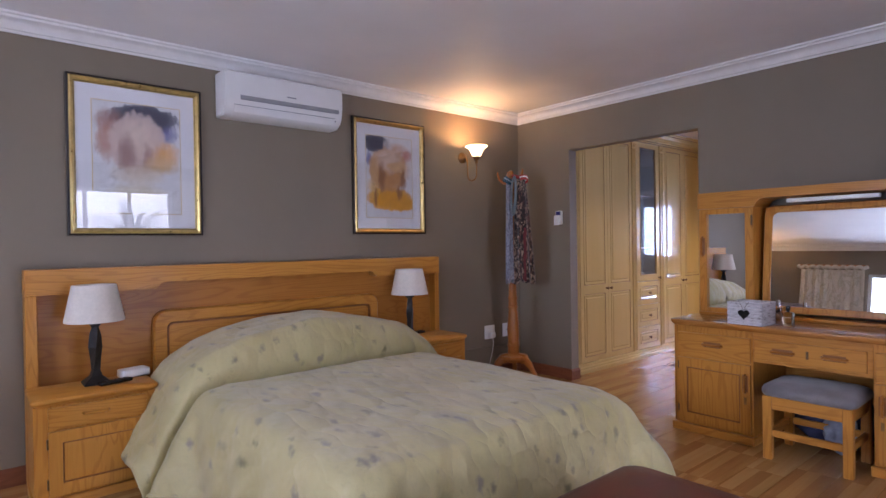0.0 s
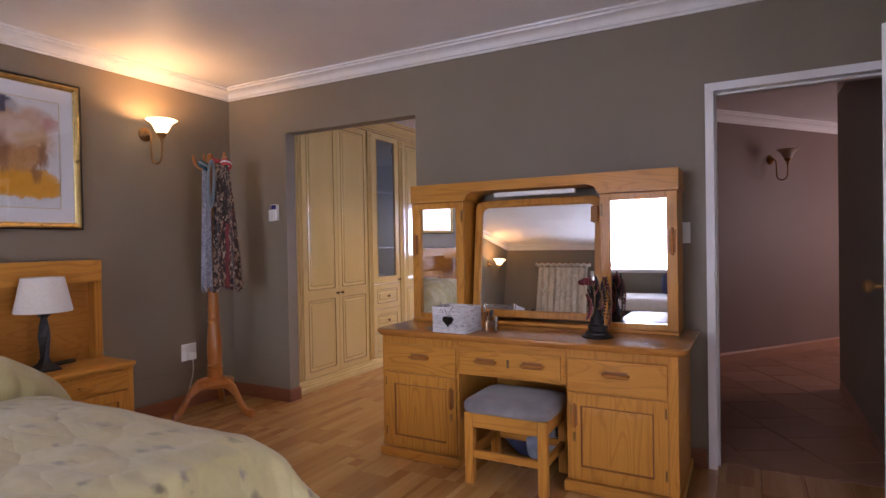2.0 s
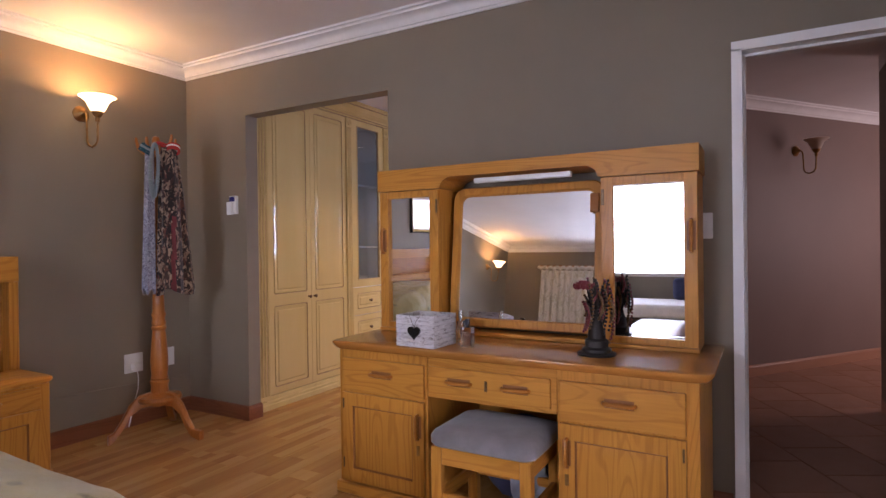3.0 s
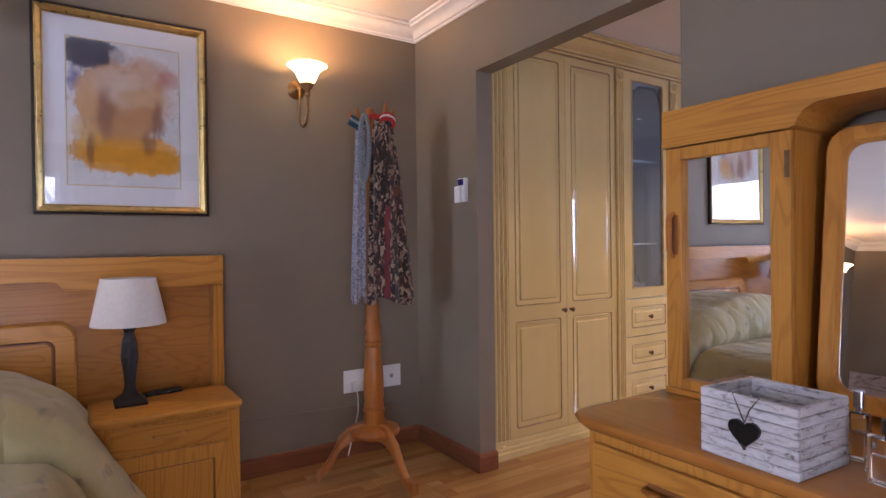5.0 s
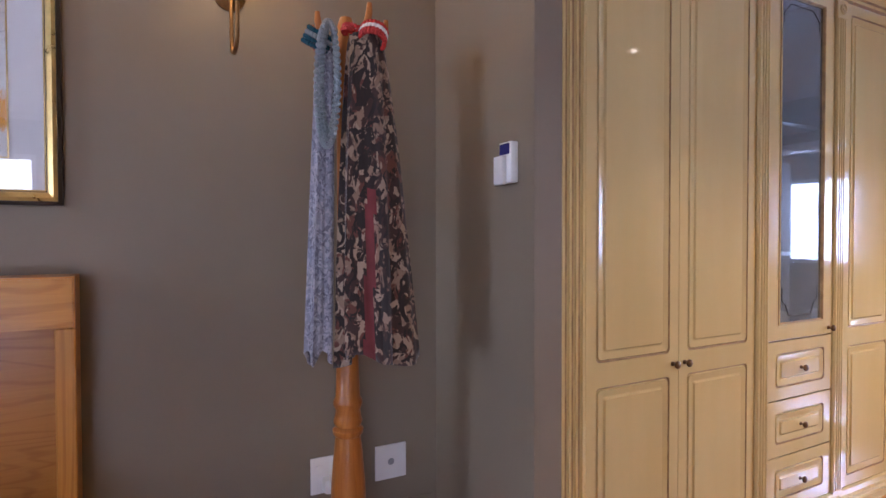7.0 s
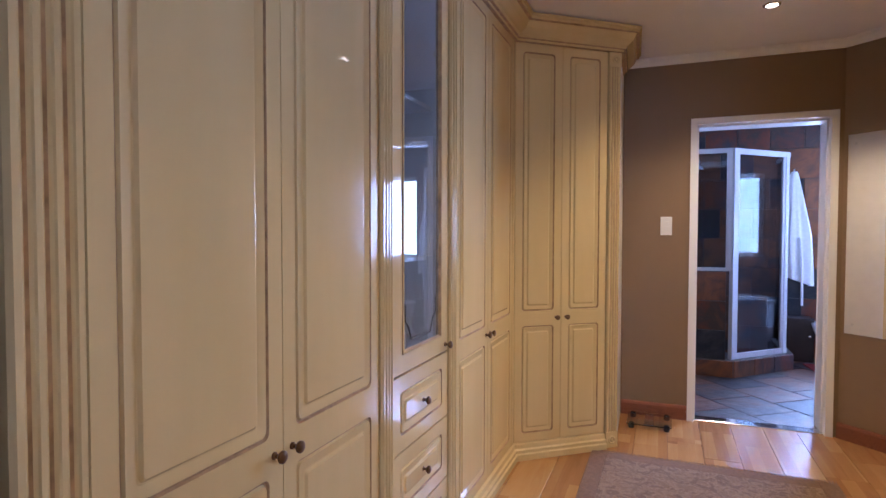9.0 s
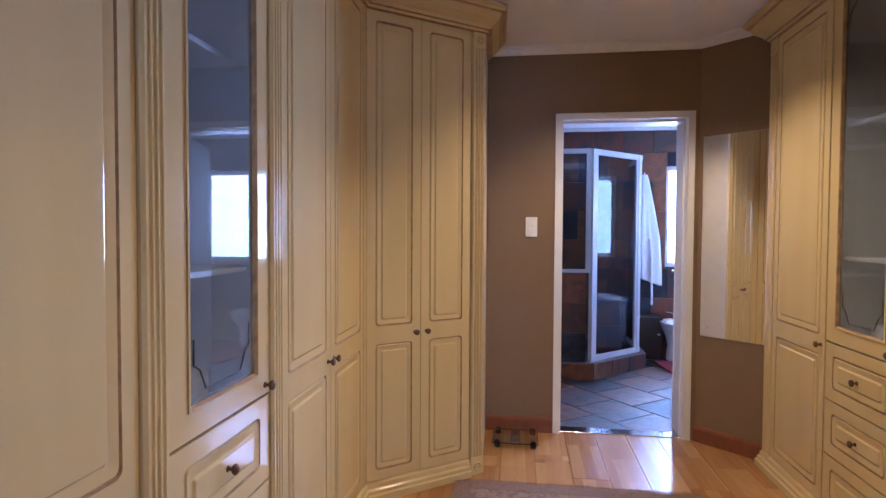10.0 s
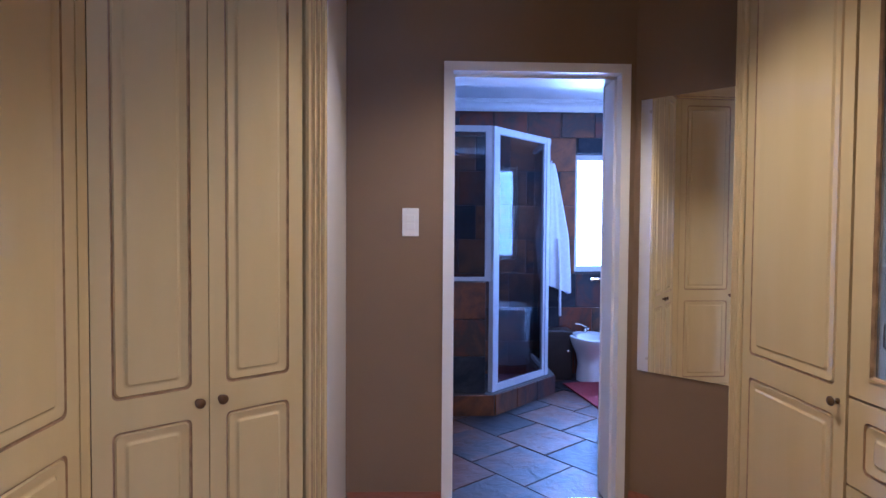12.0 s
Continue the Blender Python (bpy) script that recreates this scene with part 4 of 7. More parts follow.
for y0, y1, hs in ((0.195, 0.585, -1), (1.412, 1.775, 1)):
    cab = part("side_case", box(UF + 0.022, UB - 0.002, y0, y1, TOPZ + 0.001, top0 - 0.001), oz, dt)
    part("case_foot", box(UF - 0.006, UF + 0.0215, y0 - 0.004, y1 + 0.004, TOPZ + 0.001, TOPZ + 0.018, 0.003), oy, cab)
    f = 0.052
    bm = bmesh.new()
    dz0, dz1 = TOPZ + 0.020, top0 - 0.004
    for q in ((y0, y0 + f, dz0, dz1), (y1 - f, y1, dz0, dz1), (y0 + f, y1 - f, dz0, dz0 + 0.030), (y0 + f, y1 - f, dz1 - 0.036, dz1)):
        box(UF, UF + 0.020, q[0], q[1], q[2], q[3], 0.002, bm)
    wd = part("mirror_door", bm, oz, cab)
    mb = box(0.0, 0.004, -(y1 - y0) / 2 + f - 0.004, (y1 - y0) / 2 - f + 0.004, dz0 + 0.026, dz1 - 0.032)
    bmesh.ops.transform(mb, matrix=Matrix.Translation((UF + 0.0135, (y0 + y1) / 2, 0)) @ pose(0, 0, 0, 0, 0, -2.3 if hs > 0 else 0), verts=mb.verts)
    part("mirror", mb, mirror_mat, wd, "clear mirror glass")
    slot_handle(wd, (UF, y0 + 0.024 if hs < 0 else y1 - 0.024, 1.24), "z", 0.13)
    part("hinge", box(UF - 0.004, UF - 0.0005, y1 - 0.014 if hs < 0 else y0 + 0.002, y1 - 0.002 if hs < 0 else y0 + 0.014, 1.38, 1.45, 0.001), bronze, wd)
# tilted middle mirror
tilt = Matrix.Translation((4.00, 0.99, TOPZ + 0.04)) @ pose(0, 0, 0, 0, 6.3, 0)
bm = bmesh.new()
fr = lambda i, x, mi: ([(x, y, z) for y, z in round_rect(-0.395 + i, 0.395 - i, i, 0.715 - i, max(0.02, 0.06 - i * 0.4), 6)], mi)
ring_loops([fr(0.0, 0.022, 0), fr(0.0, -0.012, 0), fr(0.006, -0.020, 0), fr(0.038, -0.020, 0), fr(0.046, -0.008, 0), fr(0.046, 0.022, 0)], bm, False)
bmesh.ops.transform(bm, matrix=tilt, verts=bm.verts)
mf = part("mirror_frame", bm, oz, dt, "rounded oak frame of the tilting mirror", True)
bm = bmesh.new()
ring_loops([fr(0.044, -0.002, 0), fr(0.044, 0.002, 0)], bm, True, True)
bmesh.ops.transform(bm, matrix=tilt, verts=bm.verts)
part("mirror", bm, mirror_mat, mf, "clear mirror glass")
bm = box(-0.032, -0.019, -0.372, -0.330, 0.560, 0.650, 0.004)
bmesh.ops.transform(bm, matrix=tilt, verts=bm.verts)
part("pivot_block", bm, oak_handle, mf, "small dark wooden block on the mirror frame")
part("mirror_ledge", box(3.955, 4.06, 0.586, 1.411, TOPZ + 0.001, TOPZ + 0.022, 0.004), oy, dt)
part("back_board", box(4.150, 4.178, 0.586, 1.411, TOPZ + 0.023, top0 - 0.002), oz, dt)
ls = part("light_fitting", box(3.945, 3.985, 0.725, 1.215, 1.520, 1.545, 0.006, None, 2), plastic, dt, "white strip light under the top rail", True)

# stool
st = thing("dressing_stool", (3.64, 0.95, 0), "oak stool with a padded grey seat, pushed under the dressing table", "stool")
SX0, SX1, SY0, SY1 = 3.455, 3.835, 0.745, 1.190
bm = bmesh.new()
lp = lambda i, z: ([(x, y, z) for x, y in round_rect(SX0 - 0.012 + i, SX1 + 0.012 - i, SY0 - 0.014 + i, SY1 + 0.014 - i, 0.055, 5)], 0)
ring_loops([lp(0.008, 0.372), lp(0.0, 0.384), lp(0.0, 0.412), lp(0.010, 0.428), lp(0.04, 0.441), lp(0.10, 0.447)], bm, True, True)
part("seat", bm, grey_velvet, st, "padded grey fabric seat", True)
for x in (SX0, SX1 - 0.042):
    for y in (SY0, SY1 - 0.048):
        part("leg", box(x, x + 0.042, y, y + 0.048, 0.0, 0.370, 0.004), oz, st)
for x in (SX0 + 0.006, SX1 - 0.036):
    part("apron", box(x, x + 0.03, SY0 + 0.048, SY1 - 0.048, 0.295, 0.369, 0.003), oy, st)
    part("stretcher", box(x + 0.004, x + 0.026, SY0 + 0.048, SY1 - 0.048, 0.135, 0.175, 0.003), oy, st)
for y in (SY0 + 0.008, SY1 - 0.036):
    part("apron", box(SX0 + 0.042, SX1 - 0.042, y, y + 0.028, 0.295, 0.369, 0.003), ox, st)
    part("stretcher", box(SX0 + 0.042, SX1 - 0.042, y + 0.003, y + 0.025, 0.135, 0.175, 0.003), ox, st)

# headboard
hb = thing("headboard", (1.575, 3.68, 0), "wide honey oak headboard with a curved rail and framed panel", "headboard")
HX0, HX1, HT = 0.140, 3.012, 1.180
# redder oak, darkened partly for the shade below the rail
part("back_panel", box(HX0 + 0.055, HX1 - 0.05, 3.672, 3.742, 0.02, 1.10), wood("oak_panel_shaded_x", (0.45, 0.185, 0.030), (0.21, 0.064, 0.008), "x"), hb)
for a, b in ((HX0, HX0 + 0.054), (HX1 - 0.049, HX1)):
    part("stile", box(a, b, 3.598, 3.742, 0.0, 1.039, 0.004), oz, hb)
low, high = 1.040, 1.088
rail = [(HX0, HT), (HX0, low), (0.775, low)]
rail += [(0.775 + 0.055 * i / 6, low + (high - low) * (0.5 - 0.5 * math.cos(math.pi * i / 6))) for i in range(1, 7)]
rail += [(2.375 - 0.055 * (6 - i) / 6, low + (high - low) * (0.5 + 0.5 * math.cos(math.pi * i / 6))) for i in range(0, 7)]
rail += [(HX1, low), (HX1, HT)]
bm = prism(rail, "y", 3.592, 3.742)
bmesh.ops.bevel(bm, geom=[e for e in bm.edges if all(abs(v.co.y - 3.592) < 1e-4 for v in e.verts)], offset=0.005, segments=2, affect="EDGES")
part("top_rail", bm, ox, hb, "thick oak top rail with curved cut-out")
bm = bmesh.new()
pr = lambda i, y, mi: ([(x, y, z) for x, z in round_rect(0.772 + i, 2.405 - i, 0.12 + i, 0.905 - i, max(0.02, 0.075 - i * 0.5), 6)], mi)
ring_loops([pr(0, 3.671, 0), pr(0, 3.640, 0), pr(0.010, 3.628, 0), pr(0.075, 3.628, 1), pr(0.082, 3.640, 1), pr(0.090, 3.640, 0), pr(0.130, 3.632, 0)], bm)
part("framed_panel", bm, [ox, oak_groove_shade], hb, "raised panel with rounded corners", True)

# nightstands


def nightstand(x0, label):
    x1 = x0 + 0.552
    ob = thing("nightstand", ((x0 + x1) / 2, 3.42, 0), label, "nightstand", "nightstands")
    F = 3.268
    bm = bmesh.new()
    lp = lambda i, z: ([(x, y, z) for x, y in round_rect(x0 - 0.012 + i, x1 + 0.012 - i, F - 0.028 + i, 3.594, 0.03 if i < 0.02 else 0.02, 4)], 0)
    ring_loops([lp(0.016, 0.514), lp(0.010, 0.520), lp(0.003, 0.528), lp(0.0, 0.538), lp(0.002, 0.546), lp(0.008, 0.551)], bm, True, True)
    part("top", bm, ox, ob, "oak top with a moulded edge", True)
    part("body", box(x0, x1, F + 0.003, 3.592, 0.0, 0.513, 0.003), oz, ob)
    part("plinth", box(x0 - 0.006, x1 + 0.006, F - 0.010, 3.59, 0.0, 0.05, 0.004), ox, ob)
    d = part("drawer_front", box(x0 + 0.060, x1 - 0.050, F - 0.012, F + 0.0025, 0.395, 0.500, 0.005, None, 2), ox, ob)
    bm = bmesh.new()
    c = Vector(((x0 + x1) / 2 - 0.01, F - 0.012, 0.452))
    tube([c + Vector((-0.055, 0.002, 0)), c + Vector((-0.048, -0.014, 0)), c + Vector((-0.03, -0.019, 0)), c + Vector((0.03, -0.019, 0)), c + Vector((0.048, -0.014, 0)), c + Vector((0.055, 0.002, 0))], 0.0085, 8, bm)
    part("handle", bm, ox, d, "rounded wooden bar handle", True)
    bm = recessed_front(-(x1 - 0.050), -(x0 + 0.060), 0.062, 0.382, 0.0, 0.058)
    bmesh.ops.transform(bm, matrix=Matrix(((0, -1, 0, 0), (1, 0, 0, F - 0.014), (0, 0, 1, 0), (0, 0, 0, 1))), verts=bm.verts)
    dr = part("cupboard_door", bm, [oz, oak_groove_shade], ob)
    for hz in (0.10, 0.30):
        part("hinge", box(x0 + 0.052, x0 + 0.060, F - 0.016, F - 0.002, hz, hz + 0.05, 0.001), bronze, dr)
    return ob


nightstand(0.140, "honey oak nightstand carrying a lamp and a small white box")
nightstand(2.452, "honey oak nightstand carrying a lamp and a dark remote")


# table lamps
def table_lamp(x, y):
    z = 0.5515
    ob = thing("table_lamp", (x, y, z), "table lamp with dark carved base and cream cone shade, unlit", "lamp", "bedside lamps")
    bm = bmesh.new()
    sq = lambda h, zz, tw=0.0: ([(x + h * 1.414 * math.cos(radians(45 + 90 * i) + tw), y + h * 1.414 * math.sin(radians(45 + 90 * i) + tw), z + zz) for i in range(4)], 0)
    ring_loops([sq(0.062, 0.0), sq(0.062, 0.012), sq(0.050, 0.022), sq(0.026, 0.045, 0.1), sq(0.017, 0.075, 0.25), sq(0.019, 0.13, 0.5), sq(0.025, 0.20, 0.75), sq(0.022, 0.27, 1.0), sq(0.015, 0.305, 1.2),
                sq(0.026, 0.325, 1.57), sq(0.030, 0.335, 1.57), sq(0.010, 0.345, 1.57)], bm, True, True)
    bmesh.ops.bevel(bm, geom=bm.edges[:], offset=0.002, segments=1, affect="EDGES")
    part("base", bm, dark_metal, ob, "dark twisted carved base")
    part("stem", lathe([(0.006, 0.34), (0.006, 0.47), (0.0, 0.47)], (x, y, z), 8), brass, ob)
    bm = bmesh.new()
    outer = [(0.145, 0.342), (0.146, 0.348), (0.108, 0.535), (0.107, 0.541)]
    lathe(outer + [(r - 0.003, h) for r, h in outer[::-1]] + [outer[0]], (x, y, z), 40, bm)
    sh = part("shade", bm, shade_cloth, ob, "cream fabric cone shade", True)
    bm = bmesh.new()
    for k in range(3):
        a = 2 * math.pi * k / 3
        tube([(x, y, z + 0.468), (x + 0.104 * math.cos(a), y + 0.104 * math.sin(a), z + 0.528)], 0.002, 6, bm)
    part("shade_carrier", bm, brass, sh)
    return ob


lamp_a = table_lamp(0.440, 3.470)
table_lamp(2.597, 3.470)

# bed
bed = thing("bed", (1.575, 2.5, 0), "double bed made up with a pale green leafy bedspread", "bed")
part("base", box(0.86, 2.29, 1.42, 3.585, 0.06, 0.33, 0.02), linen, bed)
part("mattress", box(0.88, 2.27, 1.48, 3.588, 0.331, 0.458, 0.05, None, 3), linen, bed, "", True)
for x in (0.93, 2.16):
    for y in (1.50, 3.44):
        part("leg", lathe([(0.0, 0.0), (0.03, 0.0), (0.035, 0.06), (0.0, 0.06)], (x, y, 0), 12), ebony, bed)


def spread_point(s, t):
    """s across in metres from the middle, t from the head towards the foot and over it."""
    W, L = 0.735, 2.135
    head = 3.575
    over_s = max(0.0, abs(s) - W)
    over_t = max(0.0, t - L)
    cs = max(-W, min(W, s))
    ct = min(t, L)
    x, y = 1.575 + cs, head - ct
    sgn = 1 if s > 0 else -1
    # pillow roll under the cloth
    p = max(0.0, min(1.0, (0.655 - t) / 0.115)) if t > 0.30 else 1.0
    p = p * p * (3 - 2 * p)
    if t < 0.12:
        p *= 0.55 + 0.45 * t / 0.12
    e = abs(cs) / W
    hump = 0.272 * p * (1 - 0.53 * e * e)
    tuck = -0.085 * math.exp(-((t - 0.668) / 0.020) ** 2) * (1 - 0.5 * e)
    z = 0.560 + hump + tuck
    z += 0.010 * noise.noise(Vector((s * 2.2, t * 2.2, 3.1))) + 0.004 * noise.noise(Vector((s * 9, t * 9, 7.7)))
    z += 0.012 * p * noise.noise(Vector((s * 5.0 + t * 3, t * 9.0, 1.2)))
    y += (0.034 * math.exp(-((t - 0.668) / 0.028) ** 2) - 0.085 * math.exp(-((t - 0.600) / 0.040) ** 2)) * (1 - 0.4 * e)
    z -= 0.02 * max(0, e - 0.86) / 0.14 + 0.02 * max(0.0, (ct / L) - 0.95) / 0.05
    over = math.hypot(over_s, over_t)
    if over > 0:
        d = min(over, 0.62)
        nx, ny = (over_s * sgn / over, -over_t / over)
        zone = 1.0 / (1.0 + math.exp((t - 0.74) / 0.035))
        corner = min(over_s, over_t) / max(over, 1e-6)
        lean = 0.14 + 0.34 * zone + (0.62 * corner if s > 0 else 0.3 * corner)
        flare = 0.050 * (1 - math.exp(-d * 14)) + lean * max(0.0, d - 0.04)
        wob = math.sin((s * 0.6 + t) * 17 + 1.3) + 0.6 * math.sin((t - s) * 31)
        flare += 0.011 * wob * min(1.0, d / 0.3) * (0.6 + corner)
        x += nx * flare
        y += ny * flare
        drop = d - 0.05 * (1 - math.exp(-d * 14))
        z = z - drop * (0.985 - 0.11 * zone - 0.10 * corner)
        z = max(0.075, z)
    return (x, y, z)


bm = bmesh.new()
NS, NT = 132, 260
grid = []
for j in range(NT + 1):
    t = (2.135 + 0.60) * j / NT
    row = []
    for i in range(NS + 1):
        s = -(0.735 + 0.60) + 2 * (0.735 + 0.60) * i / NS
        row.append(bm.verts.new(spread_point(s, t)))
    grid.append(row)
for j in range(NT):
    for i in range(NS):
        bm.faces.new([grid[j][i], grid[j][i + 1], grid[j + 1][i + 1], grid[j + 1][i]])
sp = part("bedspread", bm, spread_mat, bed, "pale sage green bedspread printed with leaf sprigs", True)
sol = sp.modifiers.new("thickness", "SOLIDIFY")
sol.thickness, sol.offset = 0.010, -1
bm = bmesh.new()
path = [spread_point(0.735 + 0.59, t) for t in [0.45 + 1.7 * k / 30 for k in range(31)]]
tube([(p[0] - 0.004, p[1], max(0.05, p[2] - 0.02)) for p in path], 0.012, 6, bm)
part("hem", bm, denim, sp, "grey-blue piped hem")

# leather bench at the foot
be = thing("foot_bench", (1.15, 0.78, 0), "oxblood leather bench at the foot of the bed", "bench")
bm = bmesh.new()
lp = lambda i, z: ([(x, y, z) for x, y in round_rect(0.48 + i, 1.845 - i, 0.50 + i, 1.075 - i, 0.06, 5)], 0)
ring_loops([lp(0.012, 0.325), lp(0.0, 0.345), lp(0.0, 0.405), lp(0.012, 0.432), lp(0.05, 0.452), lp(0.12, 0.462)], bm, True, True)
part("seat", bm, leather, be, "padded oxblood leather seat", True)
part("frame", box(0.50, 1.825, 0.52, 1.055, 0.22, 0.324, 0.006), leather, be)
for x in (0.53, 1.74):
    for y in (0.55, 0.975):
        part("leg", box(x, x + 0.055, y, y + 0.055, 0.0, 0.2195, 0.005), ebony, be)

# ---- things on the bedroom walls ----


def picture(x0, x1, z0, z1, strokes, label, seed):
    ob = thing("framed_picture", ((x0 + x1) / 2, NY, z0), label, "picture", "pictures over the bed")
    yb = NY - 0.001
    bm = bmesh.new()
    fr = lambda i, y, mi: ([(x, y, z) for x, z in round_rect(x0 + i, x1 - i, z0 + i, z1 - i, 0.0015, 1)], mi)
    ring_loops([fr(0, yb, 1), fr(0, yb - 0.026, 1), fr(0.010, yb - 0.030, 1), fr(0.012, yb - 0.026, 0), fr(0.022, yb - 0.030, 0), fr(0.034, yb - 0.022, 0), fr(0.038, yb - 0.016, 1), fr(0.040, yb - 0.016, 0), fr(0.044, yb - 0.012, 0), fr(0.044, yb, 0)], bm, False)
    part("frame", bm, [gold, ebony], ob, "gilt frame with a dark outer edge")
    part("mount", box(x0 + 0.0445, x1 - 0.0445, yb - 0.006, yb - 0.003, z0 + 0.0445, z1 - 0.0445), mount, ob, "white mount board")
    a0, a1, b0, b1 = x0 + 0.130, x1 - 0.130, z0 + 0.135, z1 - 0.135
    bm = box(a0, a1, yb - 0.0075, yb - 0.0065, b0, b1)
    own = artwork("pastel_artwork", strokes, seed)
    part("print", bm, own, ob, "loose pastel in orange, brown and blue")
    bm = bmesh.new()
    g = lambda i, mi: ([(x, yb - 0.0080, z) for x, z in round_rect(a0 - i, a1 + i, b0 - i, b1 + i, 0.001, 1)], mi)
    ring_loops([g(0.0, 0), g(0.004, 0)], bm, False)
    part("fillet", bm, gold, ob)
    gl = part("glass", box(x0 + 0.0445, x1 - 0.0445, yb - 0.0125, yb - 0.0105, z0 + 0.0445, z1 - 0.0445), picture_glass, ob, "clear picture glass")
    gl.visible_shadow = False
    return ob


PALE, TAN, ORG, BRN, NAVY = (0.72, 0.56, 0.45), (0.56, 0.27, 0.09), (0.76, 0.34, 0.015), (0.27, 0.105, 0.042), (0.025, 0.025, 0.060)
picture(0.357, 1.103, 1.368, 2.308,
        [(0.04, 0.72, 0.17, 0.075, NAVY, 0), (-0.15, 0.69, 0.08, 0.07, (0.34, 0.15, 0.11), 1), (0.17, 0.63, 0.06, 0.06, (0.09, 0.08, 0.28), 1), (-0.17, 0.57, 0.06, 0.12, (0.46, 0.17, 0.08), 1),
         (0.0, 0.56, 0.14, 0.17, (0.62, 0.46, 0.40), 0), (0.0, 0.60, 0.10, 0.12, PALE, 1), (-0.06, 0.50, 0.05, 0.12, (0.30, 0.15, 0.12), 1), (0.05, 0.47, 0.03, 0.10, (0.36, 0.18, 0.14), 1),
         (0.16, 0.50, 0.08, 0.08, ORG, 1), (0.13, 0.44, 0.10, 0.06, (0.68, 0.44, 0.20), 1), (0.0, 0.37, 0.15, 0.06, (0.66, 0.55, 0.42), 1), (0.0, 0.26, 0.16, 0.06, (0.68, 0.58, 0.42), 1)],
        "framed pastel artwork with white mount, reflecting the window", 3)
picture(2.254, 2.976, 1.378, 2.314,
        [(-0.13, 0.735, 0.11, 0.065, NAVY, 0), (-0.20, 0.62, 0.035, 0.06, (0.06, 0.06, 0.25), 1), (0.09, 0.71, 0.11, 0.05, (0.60, 0.34, 0.20), 1), (0.17, 0.65, 0.06, 0.06, (0.55, 0.16, 0.09), 1),
         (-0.02, 0.735, 0.045, 0.045, (0.55, 0.50, 0.48), 1), (0.0, 0.29, 0.20, 0.085, ORG, 0), (0.12, 0.25, 0.11, 0.055, ORG, 0), (-0.15, 0.38, 0.07, 0.08, (0.75, 0.42, 0.06), 1),
         (-0.01, 0.53, 0.17, 0.16, TAN, 0), (-0.01, 0.60, 0.14, 0.10, PALE, 1), (0.08, 0.56, 0.09, 0.04, (0.66, 0.40, 0.20), 0), (-0.08, 0.47, 0.04, 0.12, BRN, 1), (-0.15, 0.49, 0.045, 0.15, (0.64, 0.38, 0.17), 1),
         (0.14, 0.455, 0.035, 0.10, BRN, 1), (0.185, 0.54, 0.035, 0.09, (0.70, 0.54, 0.44), 1), (0.095, 0.345, 0.03, 0.06, BRN, 1), (-0.14, 0.30, 0.02, 0.08, BRN, 1)],
        "framed pastel artwork with white mount in orange and brown", 17)

# air conditioner
ac = thing("air_conditioner", (1.63, NY, 2.14), "white split-unit air conditioner high on the wall", "air conditioner")
AX0, AX1 = 1.205, 2.068
prof = [(NY - 0.001, 2.155), (NY - 0.001, 2.450), (3.590, 2.450), (3.566, 2.436), (3.560, 2.400), (3.560, 2.300), (3.566, 2.225), (3.590, 2.180), (3.640, 2.155)]
bm = prism(prof, "x", AX0, AX1)
bmesh.ops.bevel(bm, geom=[e for e in bm.edges if abs(e.verts[0].co.x - e.verts[1].co.x) < 1e-5], offset=0.008, segments=2, affect="EDGES")
part("casing", bm, plastic, ac, "", True)
part("trim_strip", prism([(3.5575, 2.285), (3.5575, 2.263), (3.562, 2.258), (3.562, 2.290)], "x", AX0 + 0.10, AX1 - 0.03), grey_plastic, ac, "grey trim strip")
part("louvre", prism([(3.5615, 2.218), (3.5795, 2.176), (3.5835, 2.178), (3.5655, 2.220)], "x", AX0 + 0.06, AX1 - 0.06), plastic, ac)
part("louvre_gap", prism([(3.5635, 2.2245), (3.5630, 2.2205), (3.570, 2.2205), (3.570, 2.2245)], "x", AX0 + 0.06, AX1 - 0.06), grey_plastic, ac)
part("maker_mark", box(1.63, 1.70, 3.5588, 3.5602, 2.318, 2.326), grey_plastic, ac)
part("indicator", box(AX1 - 0.10, AX1 - 0.05, 3.5705, 3.580, 2.200, 2.208), black_plastic, ac)


